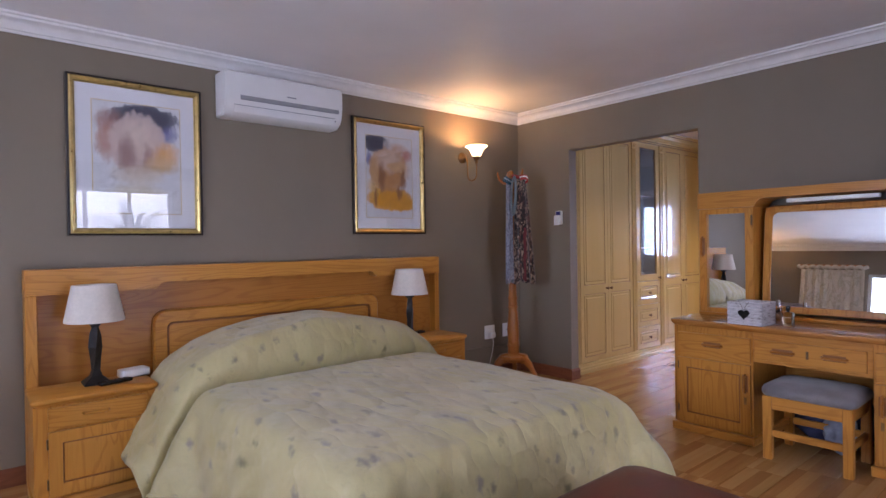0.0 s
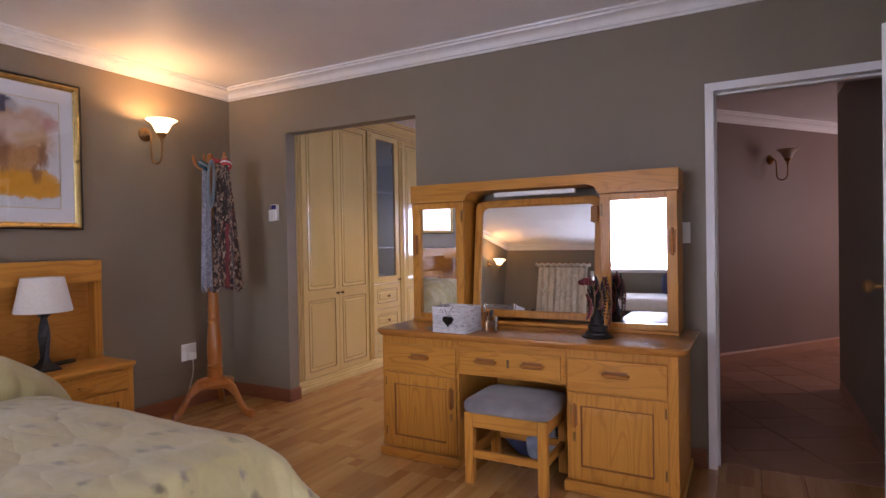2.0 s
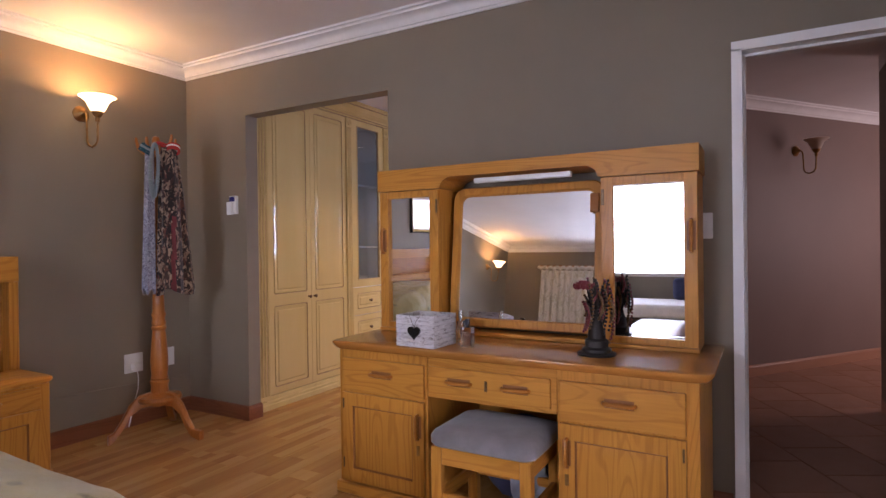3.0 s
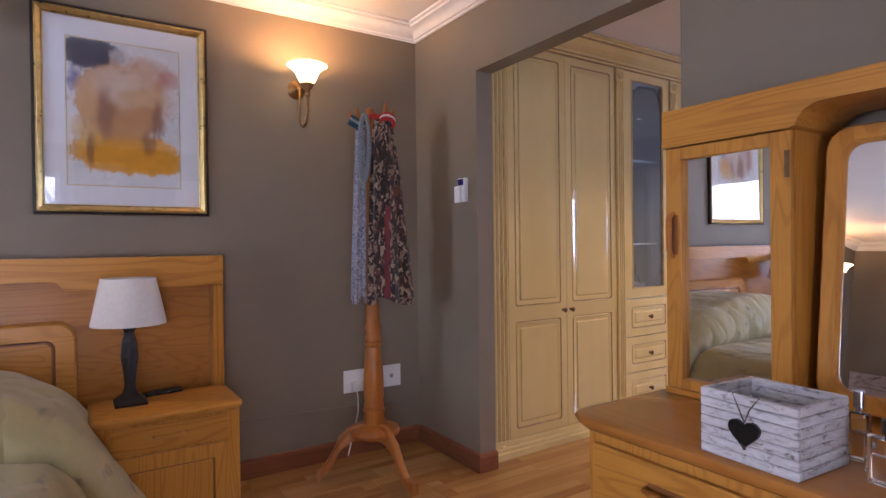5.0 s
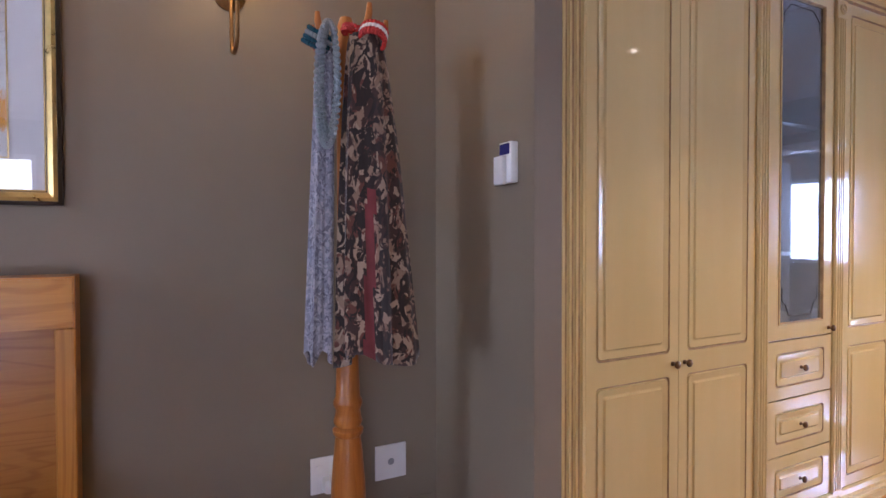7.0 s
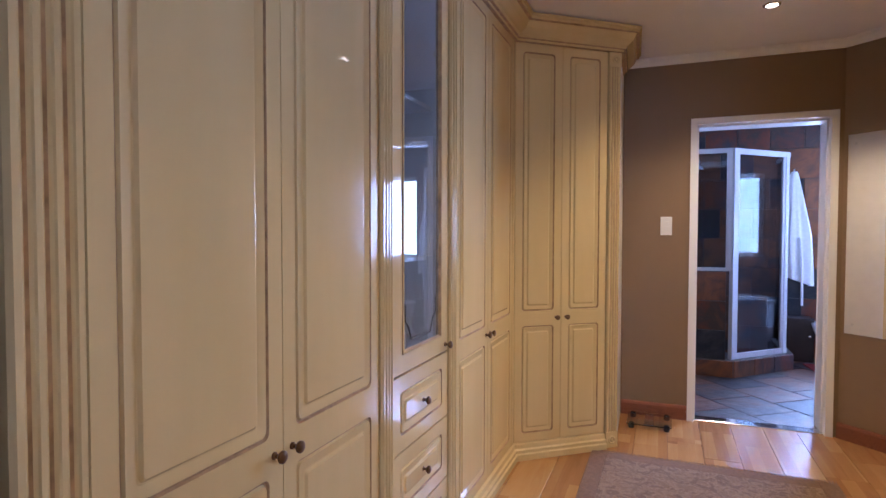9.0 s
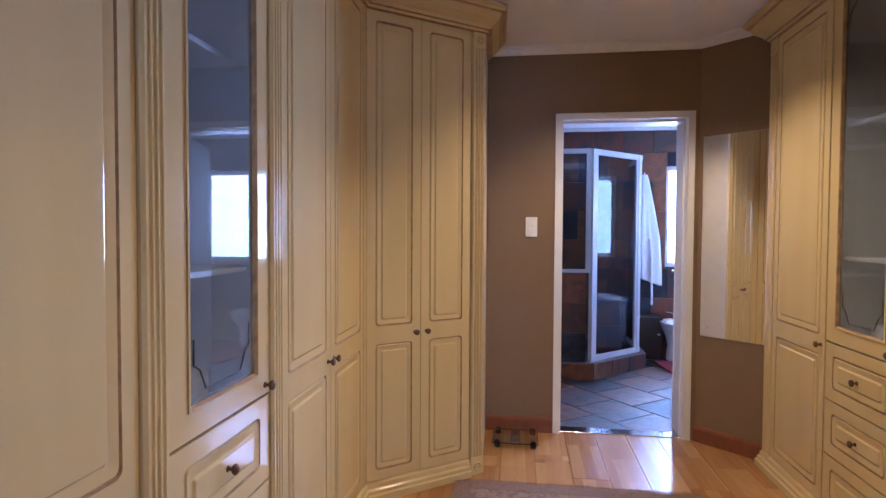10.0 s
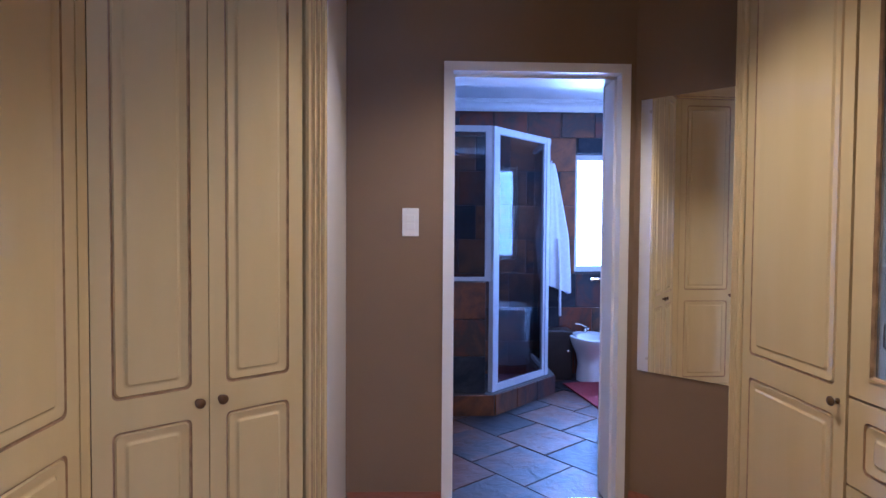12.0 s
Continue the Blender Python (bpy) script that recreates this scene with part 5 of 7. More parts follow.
def sconce(x, y, face, lit, label, m=None):
    """A wall light: back plate, looped arm, gallery and opal shade. Drawn for a wall facing -y, then turned."""
    ob = thing("wall_sconce", (0, 0, 0), label, "wall light", "wall sconces")
    ob.matrix_basis = m or pose(x, y, 0)
    z0 = 2.08
    part("back_plate", lathe([(0.0, 0.0), (0.050, 0.0), (0.050, 0.008), (0.040, 0.018), (0.022, 0.030), (0.012, 0.045), (0.0, 0.045)], (0, -0.001, z0), 24, None, OUT), brass, ob, "aged brass back plate", True)
    bm = bmesh.new()
    arc = [(0.0, -0.040, z0), (-0.004, -0.068, z0 - 0.010), (-0.006, -0.078, z0 - 0.05), (-0.006, -0.082, z0 - 0.16)]
    arc += [(-0.006, -0.140 + 0.058 * math.cos(radians(a)), z0 - 0.17 - 0.055 * math.sin(radians(a))) for a in (20, 50, 90, 130, 160)]
    arc += [(-0.006, -0.199, z0 - 0.13), (-0.006, -0.200, z0 - 0.05)]
    tube(arc, 0.0065, 10, bm)
    part("arm", bm, brass, ob, "looped brass arm", True)
    part("gallery", lathe([(0.0, -0.035), (0.012, -0.033), (0.015, -0.02), (0.010, -0.006), (0.022, 0.004), (0.033, 0.020), (0.034, 0.030), (0.0, 0.030)], (-0.006, -0.200, z0 - 0.042), 20), brass, ob, "", True)
    o = [(0.030, 0.028), (0.040, 0.040), (0.052, 0.065), (0.064, 0.092), (0.088, 0.114), (0.104, 0.122)]
    bm = lathe(o + [(r - 0.004, h + 0.003) for r, h in o[::-1]] + [o[0]], (-0.006, -0.200, z0 - 0.042), 32)
    part("shade", bm, lit_glass if lit else dull_glass, ob, "lit frosted bell glass shade" if lit else "unlit frosted bell glass shade", True)
    return ob


for sx, sy in SCONCES:
    sconce(sx, sy, 0, True, "lit brass wall sconce with an upturned glass shade")
pc = PA + pd * 1.20
sconce(0, 0, 0, False, "unlit brass wall sconce in the passage", pose(pc.x - pn.x * 0.001, pc.y - pn.y * 0.001, -0.02, 0, 0, math.degrees(math.atan2(pd.y, pd.x))))


def plate(name, m, w, h, label, kind_="switch", t=0.009):
    """A white wall plate, drawn for a wall facing -y."""
    ob = thing(name, (0, 0, 0), label, "switch" if kind_ == "switch" else "socket")
    ob.matrix_basis = m
    part("cover", box(-w / 2, w / 2, -t, 0.0, -h / 2, h / 2, 0.003, None, 2), plastic, ob, "", True)
    return ob


s1 = plate("wall_socket", pose(3.762, NY, 0.431), 0.130, 0.130, "white double wall socket with an adaptor plugged in", "socket")
part("plug", box(-0.028, 0.030, -0.062, -0.0095, -0.052, 0.0, 0.012, None, 2), plastic, s1, "white plug adaptor", True)
part("plug_cable", tube([(0.0, -0.045, -0.052), (0.004, -0.05, -0.10), (0.012, -0.03, -0.18), (0.0, -0.012, -0.26), (-0.05, -0.02, -0.424)], 0.0035, 6), plastic, s1)
for dx in (-0.035,):
    part("rocker", box(dx - 0.014, dx + 0.014, -0.0135, -0.0092, 0.012, 0.040, 0.002), plastic, s1)
s2 = plate("wall_socket", pose(4.006, NY, 0.431), 0.126, 0.130, "white wall socket plate with a round aerial outlet", "socket")
part("outlet", lathe([(0.0, 0.004), (0.010, 0.004), (0.013, 0.0)], (0.0, -0.009, 0.0), 14, None, OUT), grey_plastic, s2, "", True)
sw1 = plate("light_switch", pose(EX, 0.192, 1.285, 0, 0, -90), 0.070, 0.115, "white light switch beside the dressing table")
part("rocker", box(-0.012, 0.012, -0.014, -0.0092, -0.020, 0.020, 0.002), plastic, sw1)
sw2 = plate("light_switch", pose(BX, 2.405, 1.350, 0, 0, -90), 0.075, 0.128, "white light switch beside the bathroom door")
part("rocker", box(-0.020, 0.020, -0.013, -0.0092, 0.004, 0.034, 0.002), plastic, sw2)
part("rocker", box(-0.020, 0.020, -0.013, -0.0092, -0.034, -0.004, 0.002), plastic, sw2)
kp = thing("alarm_keypad", (EX, 3.262, 1.528), "white alarm keypad with a blue display", "keypad")
part("body", box(EX - 0.030, EX - 0.0005, 3.195, 3.260, 1.454, 1.582, 0.006, None, 2), plastic, kp, "", True)
part("display", box(EX - 0.0322, EX - 0.0295, 3.201, 3.254, 1.542, 1.576, 0.002), blue_plastic, kp, "dark blue display strip")
part("flap", box(EX - 0.048, EX - 0.0303, 3.214, 3.266, 1.448, 1.538, 0.006, None, 2), plastic, kp, "", True)

cable = thing("wall_cable", (3.6, NY, 0.29), "thin cable painted over with the taupe wall paint", "cable")
part("cable", tube([(3.03, NY - 0.004, 0.312), (3.45, NY - 0.004, 0.298), (3.75, NY - 0.004, 0.286), (4.19, NY - 0.004, 0.268)], 0.0045, 8), taupe, cable, "", True)

# ---- coat stand and what hangs on it ----
SX, SY_ = 3.720, 3.400
cs = thing("coat_stand", (SX, SY_, 0), "turned honey wood coat stand on three curved feet", "coat stand")
col = [(0.0, 0.20), (0.058, 0.20), (0.066, 0.225), (0.130, 0.230), (0.135, 0.245), (0.128, 0.262), (0.070, 0.272), (0.054, 0.285), (0.052, 0.335), (0.058, 0.345), (0.058, 0.358), (0.050, 0.365), (0.054, 0.378), (0.047, 0.392),
       (0.052, 0.43), (0.0535, 0.49), (0.050, 0.56), (0.043, 0.64), (0.038, 0.685), (0.046, 0.695), (0.047, 0.706), (0.038, 0.716), (0.044, 0.730), (0.040, 0.745), (0.037, 0.765), (0.044, 0.782), (0.044, 0.792), (0.037, 0.805),
       (0.034, 0.90), (0.030, 1.30), (0.028, 1.70), (0.034, 1.72), (0.030, 1.74), (0.038, 1.78), (0.040, 1.86), (0.030, 1.885), (0.022, 1.90), (0.026, 1.915), (0.018, 1.94), (0.0, 1.95)]
part("column", lathe(col, (SX, SY_, 0), 28), pine, cs, "turned wooden column", True)
for a in (-80, 160, 40):
    ca, sa = math.cos(radians(a)), math.sin(radians(a))
    R = 0.335 if a < 0 else 0.30
    pr = [(0.05, 0.245), (0.12, 0.238), (0.18, 0.190), (0.225, 0.105), (0.27, 0.045), (R, 0.030)]
    bm = bmesh.new()
    sec = []
    for i, (r, z) in enumerate(pr):
        hh = (0.040, 0.040, 0.034, 0.030, 0.024, 0.028)[i]
        sec.append([(SX + r * ca + sx_ * sa * 0.020, SY_ + r * sa - sx_ * ca * 0.020, max(0.001, z + sz * hh)) for sx_, sz in ((-1, -1), (1, -1), (1, 0.6), (0.6, 1), (-0.6, 1), (-1, 0.6))])
    ring_loops([(s_, 0) for s_ in sec], bm, True, True)
    part("foot", bm, pine, cs, "curved wooden foot", True)
PEGS = [(-150, 1.865), (-20, 1.885), (-75, 1.895), (60, 1.87), (130, 1.88)]
tips = []
for a, z in PEGS:
    ca, sa = math.cos(radians(a)), math.sin(radians(a))
    pts = [(SX + r * ca, SY_ + r * sa, z + h) for r, h in ((0.02, -0.055), (0.07, -0.045), (0.105, -0.015), (0.118, 0.030), (0.120, 0.055))]
    part("peg", tube(pts, [0.013, 0.013, 0.012, 0.010, 0.007], 10), pine, cs, "curved wooden peg", True)
    tips.append(pts[2])


def hanging(name, top, bottom_z, w0, w1, d0, d1, material, label, folds, seed, lean=(0, 0), cat="scarf", open_=False):
    """Cloth hung in folds from a peg: closed, pleated tube narrowing to the peg."""
    ob_bm = bmesh.new()
    N, M = 64, 40
    rows_ = []
    for j in range(M + 1):
        k = j / M
        z = top[2] + (bottom_z - top[2]) * k
        g = k ** 0.65
        cx = top[0] + lean[0] * k
        cy = top[1] + lean[1] * k
        row = []
        for i in range(N):
            a = 2 * math.pi * i / N
            ph = folds * a + 2.0 * noise.noise(Vector((math.cos(a) * 1.3, math.sin(a) * 1.3, seed + k * 0.8)))
            rr = 1 + (0.20 * math.sin(ph) + 0.08 * math.sin(2.3 * ph + seed)) * (0.25 + 0.75 * k)
            row.append(ob_bm.verts.new((cx + math.cos(a) * (w0 + (w1 - w0) * g) * rr, cy + math.sin(a) * (d0 + (d1 - d0) * g) * rr, z + (0.03 * noise.noise(Vector((a, seed, 1))) + 0.02 * math.sin(3 * a + seed)) * k)))
        rows_.append(row)
    for p, q in zip(rows_, rows_[1:]):
        for i in range(N):
            f = ob_bm.faces.new([p[i], p[(i + 1) % N], q[(i + 1) % N], q[i]])
            if isinstance(material, list):
                m_ = i / N
                f.material_index = 1 if 0.665 < m_ + 0.07 * (rows_.index(p) / M - 0.6) < 0.715 and rows_.index(p) > 18 else 0
    ob_bm.faces.new(rows_[0])
    ob = tagged(part(name, ob_bm, material, None, "", True), label, cat)
    sm = ob.modifiers.new("thickness", "SOLIDIFY")
    sm.thickness = 0.004
    return ob


hanging("scarf", (SX + 0.03, SY_ - 0.085, 1.865), 0.935, 0.045, 0.118, 0.035, 0.055, [scarf_mat, red_band], "brown, black and cream printed scarf hanging from the coat stand", 7, 2.0, (0.035, -0.01))
hanging("knitted_scarf", (SX - 0.075, SY_ - 0.045, 1.845), 0.945, 0.026, 0.036, 0.020, 0.030, knit, "grey knitted scarf hanging from the coat stand", 5, 5.0, (-0.030, -0.02))
# a bead necklace, looped several times
bn = thing("bead_necklace", (SX - 0.08, SY_ - 0.10, 1.5), "grey-green bead necklaces looped over a peg", "necklace")
for k in range(3):
    bm = bmesh.new()
    nb = 54
    for i in range(nb):
        a = 2 * math.pi * i / nb
        L = 0.145 + 0.012 * k
        px = SX - 0.085 + (0.020 + 0.006 * k) * math.sin(a) - 0.004 * k
        pz = 1.725 - 0.01 * k + L * math.cos(a)
        py = SY_ - 0.105 - 0.006 * k - 0.010 * math.cos(a)
        lathe([(0.0, -0.0085), (0.006, -0.006), (0.0085, 0.0), (0.006, 0.006), (0.0, 0.0085)], (px, py, pz), 7, bm)
    tagged(part("bead_string", bm, grey_bead, bn, "", True), kind="stuff")


def bangles(name, at, tiltdeg, mat_, label, rings=4):
    ob = thing(name, at, label, "bracelet")
    m = Matrix.Translation(at) @ pose(0, 0, 0, tiltdeg, 20, 0)
    for k in range(rings):
        bm = bmesh.new()
        for i in range(22):
            a = 2 * math.pi * i / 22
            p = m @ Vector((0.036 * math.cos(a), 0.036 * math.sin(a), (k - rings / 2) * 0.013))
            lathe([(0.0, -0.0075), (0.0055, -0.005), (0.0075, 0.0), (0.0055, 0.005), (0.0, 0.0075)], p, 6, bm)
        tagged(part("bangle", bm, mat_ if k != 2 else plastic if mat_ is red_bead else grey_bead, ob, "", True), kind="stuff")
    return ob


bangles("bracelet", (SX - 0.098, SY_ - 0.055, 1.850), 25, teal_bead, "teal and dark bead bracelets on a peg", 4)
bangles("bracelet", (SX + 0.045, SY_ - 0.110, 1.865), -20, red_bead, "red and white bead bracelets on a peg", 4)
bangles("bracelet", (SX + 0.010, SY_ - 0.060, 1.885), 5, red_bead, "orange-red bead bracelets on a peg", 2)

# ---- on the dressing table ----
bx = thing("keepsake_box", (3.645, 1.318, TOPZ), "whitewashed slatted wooden box with a black heart", "box")
BM = Matrix.Translation((3.645, 1.318, TOPZ + 0.0005)) @ pose(0, 0, 0, 0, 0, -4)
W2, D2, H2 = 0.105, 0.092, 0.142


def in_box(bm):
    bmesh.ops.transform(bm, matrix=BM, verts=bm.verts)
    return bm


for k in range(7):
    z0, z1 = H2 * k / 7 + 0.0006, H2 * (k + 1) / 7 - 0.0008
    part("slat", in_box(box(-D2, -D2 + 0.011, -W2, W2, z0, z1, 0.002)), white_wash, bx)
    part("slat", in_box(box(D2 - 0.011, D2, -W2, W2, z0, z1, 0.002)), white_wash, bx)
    for s_ in (-1, 1):
        part("slat", in_box(box(-D2 + 0.0115, D2 - 0.0115, s_ * W2 - (0.011 if s_ > 0 else 0), s_ * W2 + (0.011 if s_ < 0 else 0), z0, z1, 0.002)), white_wash, bx)
part("bottom", in_box(box(-D2 + 0.012, D2 - 0.012, -W2 + 0.012, W2 - 0.012, 0.0, 0.008)), white_wash, bx)
heart = []
for i in range(28):
    a = 2 * math.pi * i / 28
    heart.append((0.0021 * 16 * math.sin(a) ** 3, 0.068 + 0.0021 * (13 * math.cos(a) - 5 * math.cos(2 * a) - 2 * math.cos(3 * a) - math.cos(4 * a))))
part("heart", in_box(prism(heart, "x", -D2 - 0.009, -D2 - 0.0005)), black_plastic, bx, "black heart charm")
bm = bmesh.new()
tube([(-D2 - 0.004, 0.0, 0.088), (-D2 - 0.003, 0.012, 0.112), (-D2 + 0.002, 0.03, H2 + 0.001)], 0.0014, 5, bm)
tube([(-D2 - 0.004, 0.0, 0.088), (-D2 - 0.003, -0.010, 0.116), (-D2 + 0.002, -0.028, H2 + 0.001)], 0.0014, 5, bm)
part("twine", in_box(bm), trunk_mat, bx, "brown twine bow")


def bottle(x, y, w, d, h, ang_, body, cap, cap_r, cap_h, label):
    ob = thing("perfume_bottle", (x, y, TOPZ), label, "perfume bottle", "perfume bottles")
    m = Matrix.Translation((x, y, TOPZ + 0.0005)) @ pose(0, 0, 0, 0, 0, ang_)
    bm = box(-d / 2, d / 2, -w / 2, w / 2, 0, h, 0.004, None, 2)
    bmesh.ops.transform(bm, matrix=m, verts=bm.verts)
    part("flask", bm, glass, ob, "clear glass flask", True)
    bm = box(-d / 2 + 0.004, d / 2 - 0.004, -w / 2 + 0.004, w / 2 - 0.004, 0.006, h * 0.62, 0.002)
    bmesh.ops.transform(bm, matrix=m, verts=bm.verts)
    part("perfume", bm, body, ob, "pale amber perfume")
    part("cap", lathe([(0.0, 0.0), (cap_r * 0.6, 0.0), (cap_r * 0.6, 0.008), (cap_r, 0.010), (cap_r, cap_h), (0.0, cap_h)], (x, y, TOPZ + 0.0005 + h), 16), cap, ob, "", True)


bottle(3.668, 1.118, 0.062, 0.030, 0.088, -10, perfume, black_plastic, 0.012, 0.036, "square perfume bottle with a black stopper")
bottle(3.772, 1.205, 0.034, 0.028, 0.100, 0, glass, chrome, 0.011, 0.045, "slim perfume bottle with a silver cap")
bottle(3.730, 1.165, 0.030, 0.026, 0.050, 20, glass, plastic, 0.010, 0.022, "small perfume bottle with a white cap")

jx, jy = 3.735, 0.560
jw = thing("jewellery_stand", (jx, jy, TOPZ), "dark metal jewellery stand hung with beads and a red rose", "jewellery stand")
part("base", lathe([(0.0, 0.0), (0.076, 0.0), (0.078, 0.008), (0.060, 0.014), (0.058, 0.026), (0.046, 0.034), (0.047, 0.060), (0.036, 0.068), (0.034, 0.095), (0.024, 0.125), (0.020, 0.145), (0.028, 0.170), (0.030, 0.190), (0.014, 0.205), (0.008, 0.27), (0.0, 0.272)], (jx, jy, TOPZ + 0.0005), 20), dark_metal, jw, "flared dark base", True)
rnd = random.Random(4)
for k in range(30):
    a = 2 * math.pi * k / 30 * 7
    r = 0.022 + 0.040 * rnd.random()
    h = 0.19 + 0.13 * rnd.random()
    part("branch", tube([(jx, jy, TOPZ + 0.17), (jx + 0.5 * r * math.cos(a), jy + 0.5 * r * math.sin(a), TOPZ + 0.20), (jx + r * math.cos(a), jy + r * math.sin(a), TOPZ + h)], [0.005, 0.004, 0.003], 7), dark_metal, jw)
    bm = bmesh.new()
    drop = 0.06 + 0.15 * rnd.random()
    for i in range(13):
        t_ = i / 12
        wv = 0.012 * math.sin(t_ * math.pi)
        lathe([(0.0, -0.006), (0.0045, -0.004), (0.006, 0.0), (0.0045, 0.004), (0.0, 0.006)], (jx + r * math.cos(a) + wv, jy + r * math.sin(a) - wv, TOPZ + h - 0.004 - drop * t_), 6, bm)
    tagged(part("bead_string", bm, (rose_bead, dark_metal, bronze)[k % 3], jw, "", True), kind="stuff")
bm = bmesh.new()
for k in range(3):
    for i in range(5 + 2 * k):
        a = 2 * math.pi * i / (5 + 2 * k) + k
        rr = 0.008 + 0.011 * k
        c = Vector((jx - 0.03 + 0.8 * rr * math.cos(a), jy + 0.045 + rr * math.sin(a), TOPZ + 0.292 - 0.006 * k))
        lathe([(0.0, -0.014), (0.009, -0.008), (0.013, 0.002), (0.010, 0.012), (0.0, 0.010)], c, 8, bm)
part("rose", bm, rose_bead, jw, "dark red fabric rose", True)

# cloth bag under the table
cb = thing("cloth_bag", (3.95, 0.98, 0), "pale blue and navy cloth bundle under the dressing table", "bag")
bm = bmesh.new()
bmesh.ops.create_icosphere(bm, subdivisions=4, radius=1.0)
for v in bm.verts:
    n_ = 1 + 0.16 * noise.noise(v.co * 1.8) + 0.07 * noise.noise(v.co * 5)
    v.co = Vector((v.co.x * 0.13 * n_ + 3.97, v.co.y * 0.24 * n_ + 0.98, max(0.001, (v.co.z * 0.20 * n_) + 0.19)))
part("bundle", bm, blue_cloth, cb, "navy cloth bundle", True)
bm = bmesh.new()
bmesh.ops.create_icosphere(bm, subdivisions=4, radius=1.0)
for v in bm.verts:
    n_ = 1 + 0.25 * noise.noise(v.co * 2.1 + Vector((3, 1, 0))) + 0.1 * noise.noise(v.co * 6)
    v.co = Vector((v.co.x * 0.06 * n_ + 3.84, v.co.y * 0.09 * n_ + 0.90, max(0.002, v.co.z * 0.12 * n_ + 0.135)))
part("strap", bm, denim, cb, "pale blue crumpled strap", True)

# ---- on the nightstands ----
wb = thing("alarm_clock", (0.645, 3.500, 0.5515), "small white alarm clock on the nightstand", "clock")
bm = box(-0.075, 0.075, -0.045, 0.045, 0.0005, 0.048, 0.012, None, 3)
bmesh.ops.transform(bm, matrix=Matrix.Translation((0.635, 3.520, 0.5515)) @ pose(0, 0, 0, 0, 0, 12), verts=bm.verts)
part("case", bm, plastic, wb, "", True)


def remote(x, y, ang_, length, label):
    ob = thing("remote_control", (x, y, 0.5515), label, "remote control", "remote controls")
    m = Matrix.Translation((x, y, 0.552)) @ pose(0, 0, 0, 0, 0, ang_)
    bm = box(-length / 2, length / 2, -0.024, 0.024, 0, 0.020, 0.008, None, 3)
    bmesh.ops.transform(bm, matrix=m, verts=bm.verts)
    part("case", bm, black_plastic, ob, "", True)
    bm = bmesh.new()
    for i in range(5):
        for j in (-1, 0, 1):
            box(-length * 0.3 + i * 0.025, -length * 0.3 + i * 0.025 + 0.012, j * 0.013 - 0.004, j * 0.013 + 0.004, 0.0195, 0.0215, 0, bm)
    bmesh.ops.transform(bm, matrix=m, verts=bm.verts)
    part("keypad", bm, dark_metal, ob)


remote(2.735, 3.566, 10, 0.165, "black remote control lying on the nightstand")
remote(0.520, 3.395, 18, 0.17, "black remote control lying before the lamp")

# ---- dressing room ----
rug = thing("rug", (6.43, 2.17, 0), "beige patterned rug with a darker border and fringe", "rug")
RX0, RX1, RY0, RY1 = 5.45, 7.335, 1.56, 2.80
part("field", box(RX0 + 0.09, RX1 - 0.09, RY0 + 0.09, RY1 - 0.09, 0.0005, 0.0095, 0.002), rug_mat, rug, "beige floral pile")
bm = bmesh.new()
for q in ((RX0, RX1, RY0, RY0 + 0.0895), (RX0, RX1, RY1 - 0.0895, RY1), (RX0, RX0 + 0.0895, RY0 + 0.09, RY1 - 0.09), (RX1 - 0.0895, RX1, RY0 + 0.09, RY1 - 0.09)):
    box(q[0], q[1], q[2], q[3], 0.0005, 0.0085, 0.002, bm)
part("border", bm, rug_edge, rug, "brown border")
bm = bmesh.new()
rnd = random.Random(8)
for k in range(150):
    y = RY0 + (RY1 - RY0) * (k + 0.5) / 150
    for x, s_ in ((RX1, 1), (RX0, -1)):
        tube([(x - s_ * 0.004, y, 0.004), (x + s_ * 0.015, y + 0.004 * (rnd.random() - 0.5), 0.004), (x + s_ * (0.03 + 0.012 * rnd.random()), y + 0.012 * (rnd.random() - 0.5), 0.0025)], 0.0022, 4, bm)
tagged(part("fringe", bm, rug_edge, rug, "short brown fringe"), kind="stuff")

sc = thing("bathroom_scale", (7.97, 2.49, 0), "glass bathroom scale with dark corner feet", "scale")
part("glass_plate", box(7.83, 8.11, 2.355, 2.635, 0.028, 0.034, 0.002), glass, sc, "clear glass platform")
for x in (7.855, 8.085):
    for y in (2.385, 2.605):
        part("foot", lathe([(0.0, 0.0), (0.018, 0.0), (0.020, 0.02), (0.016, 0.0275), (0.0, 0.0275)], (x, y, 0.0005), 14), black_plastic, sc, "", True)
        part("cap", lathe([(0.0, 0.005), (0.014, 0.004), (0.018, 0.0), (0.0, 0.0)], (x, y, 0.0345), 14), black_plastic, sc, "", True)
part("bar", box(7.85, 8.09, 2.465, 2.525, 0.012, 0.0275, 0.004), chrome, sc, "silver battery bar")

for dx, dy in DOWNLIGHTS:
    dl = thing("downlight", (dx, dy, CCEIL), "small recessed ceiling downlight, lit warm white", "downlight", "ceiling downlights")
    part("ring", lathe([(0.030, -0.001), (0.030, -0.006), (0.042, -0.006), (0.046, -0.001)], (dx, dy, CCEIL), 24), chrome, dl, "", True)
    part("bulb", lathe([(0.0, -0.0045), (0.029, -0.0045), (0.029, -0.002), (0.0, -0.002)], (dx, dy, CCEIL), 20), spot_glass, dl, "glowing lamp face")

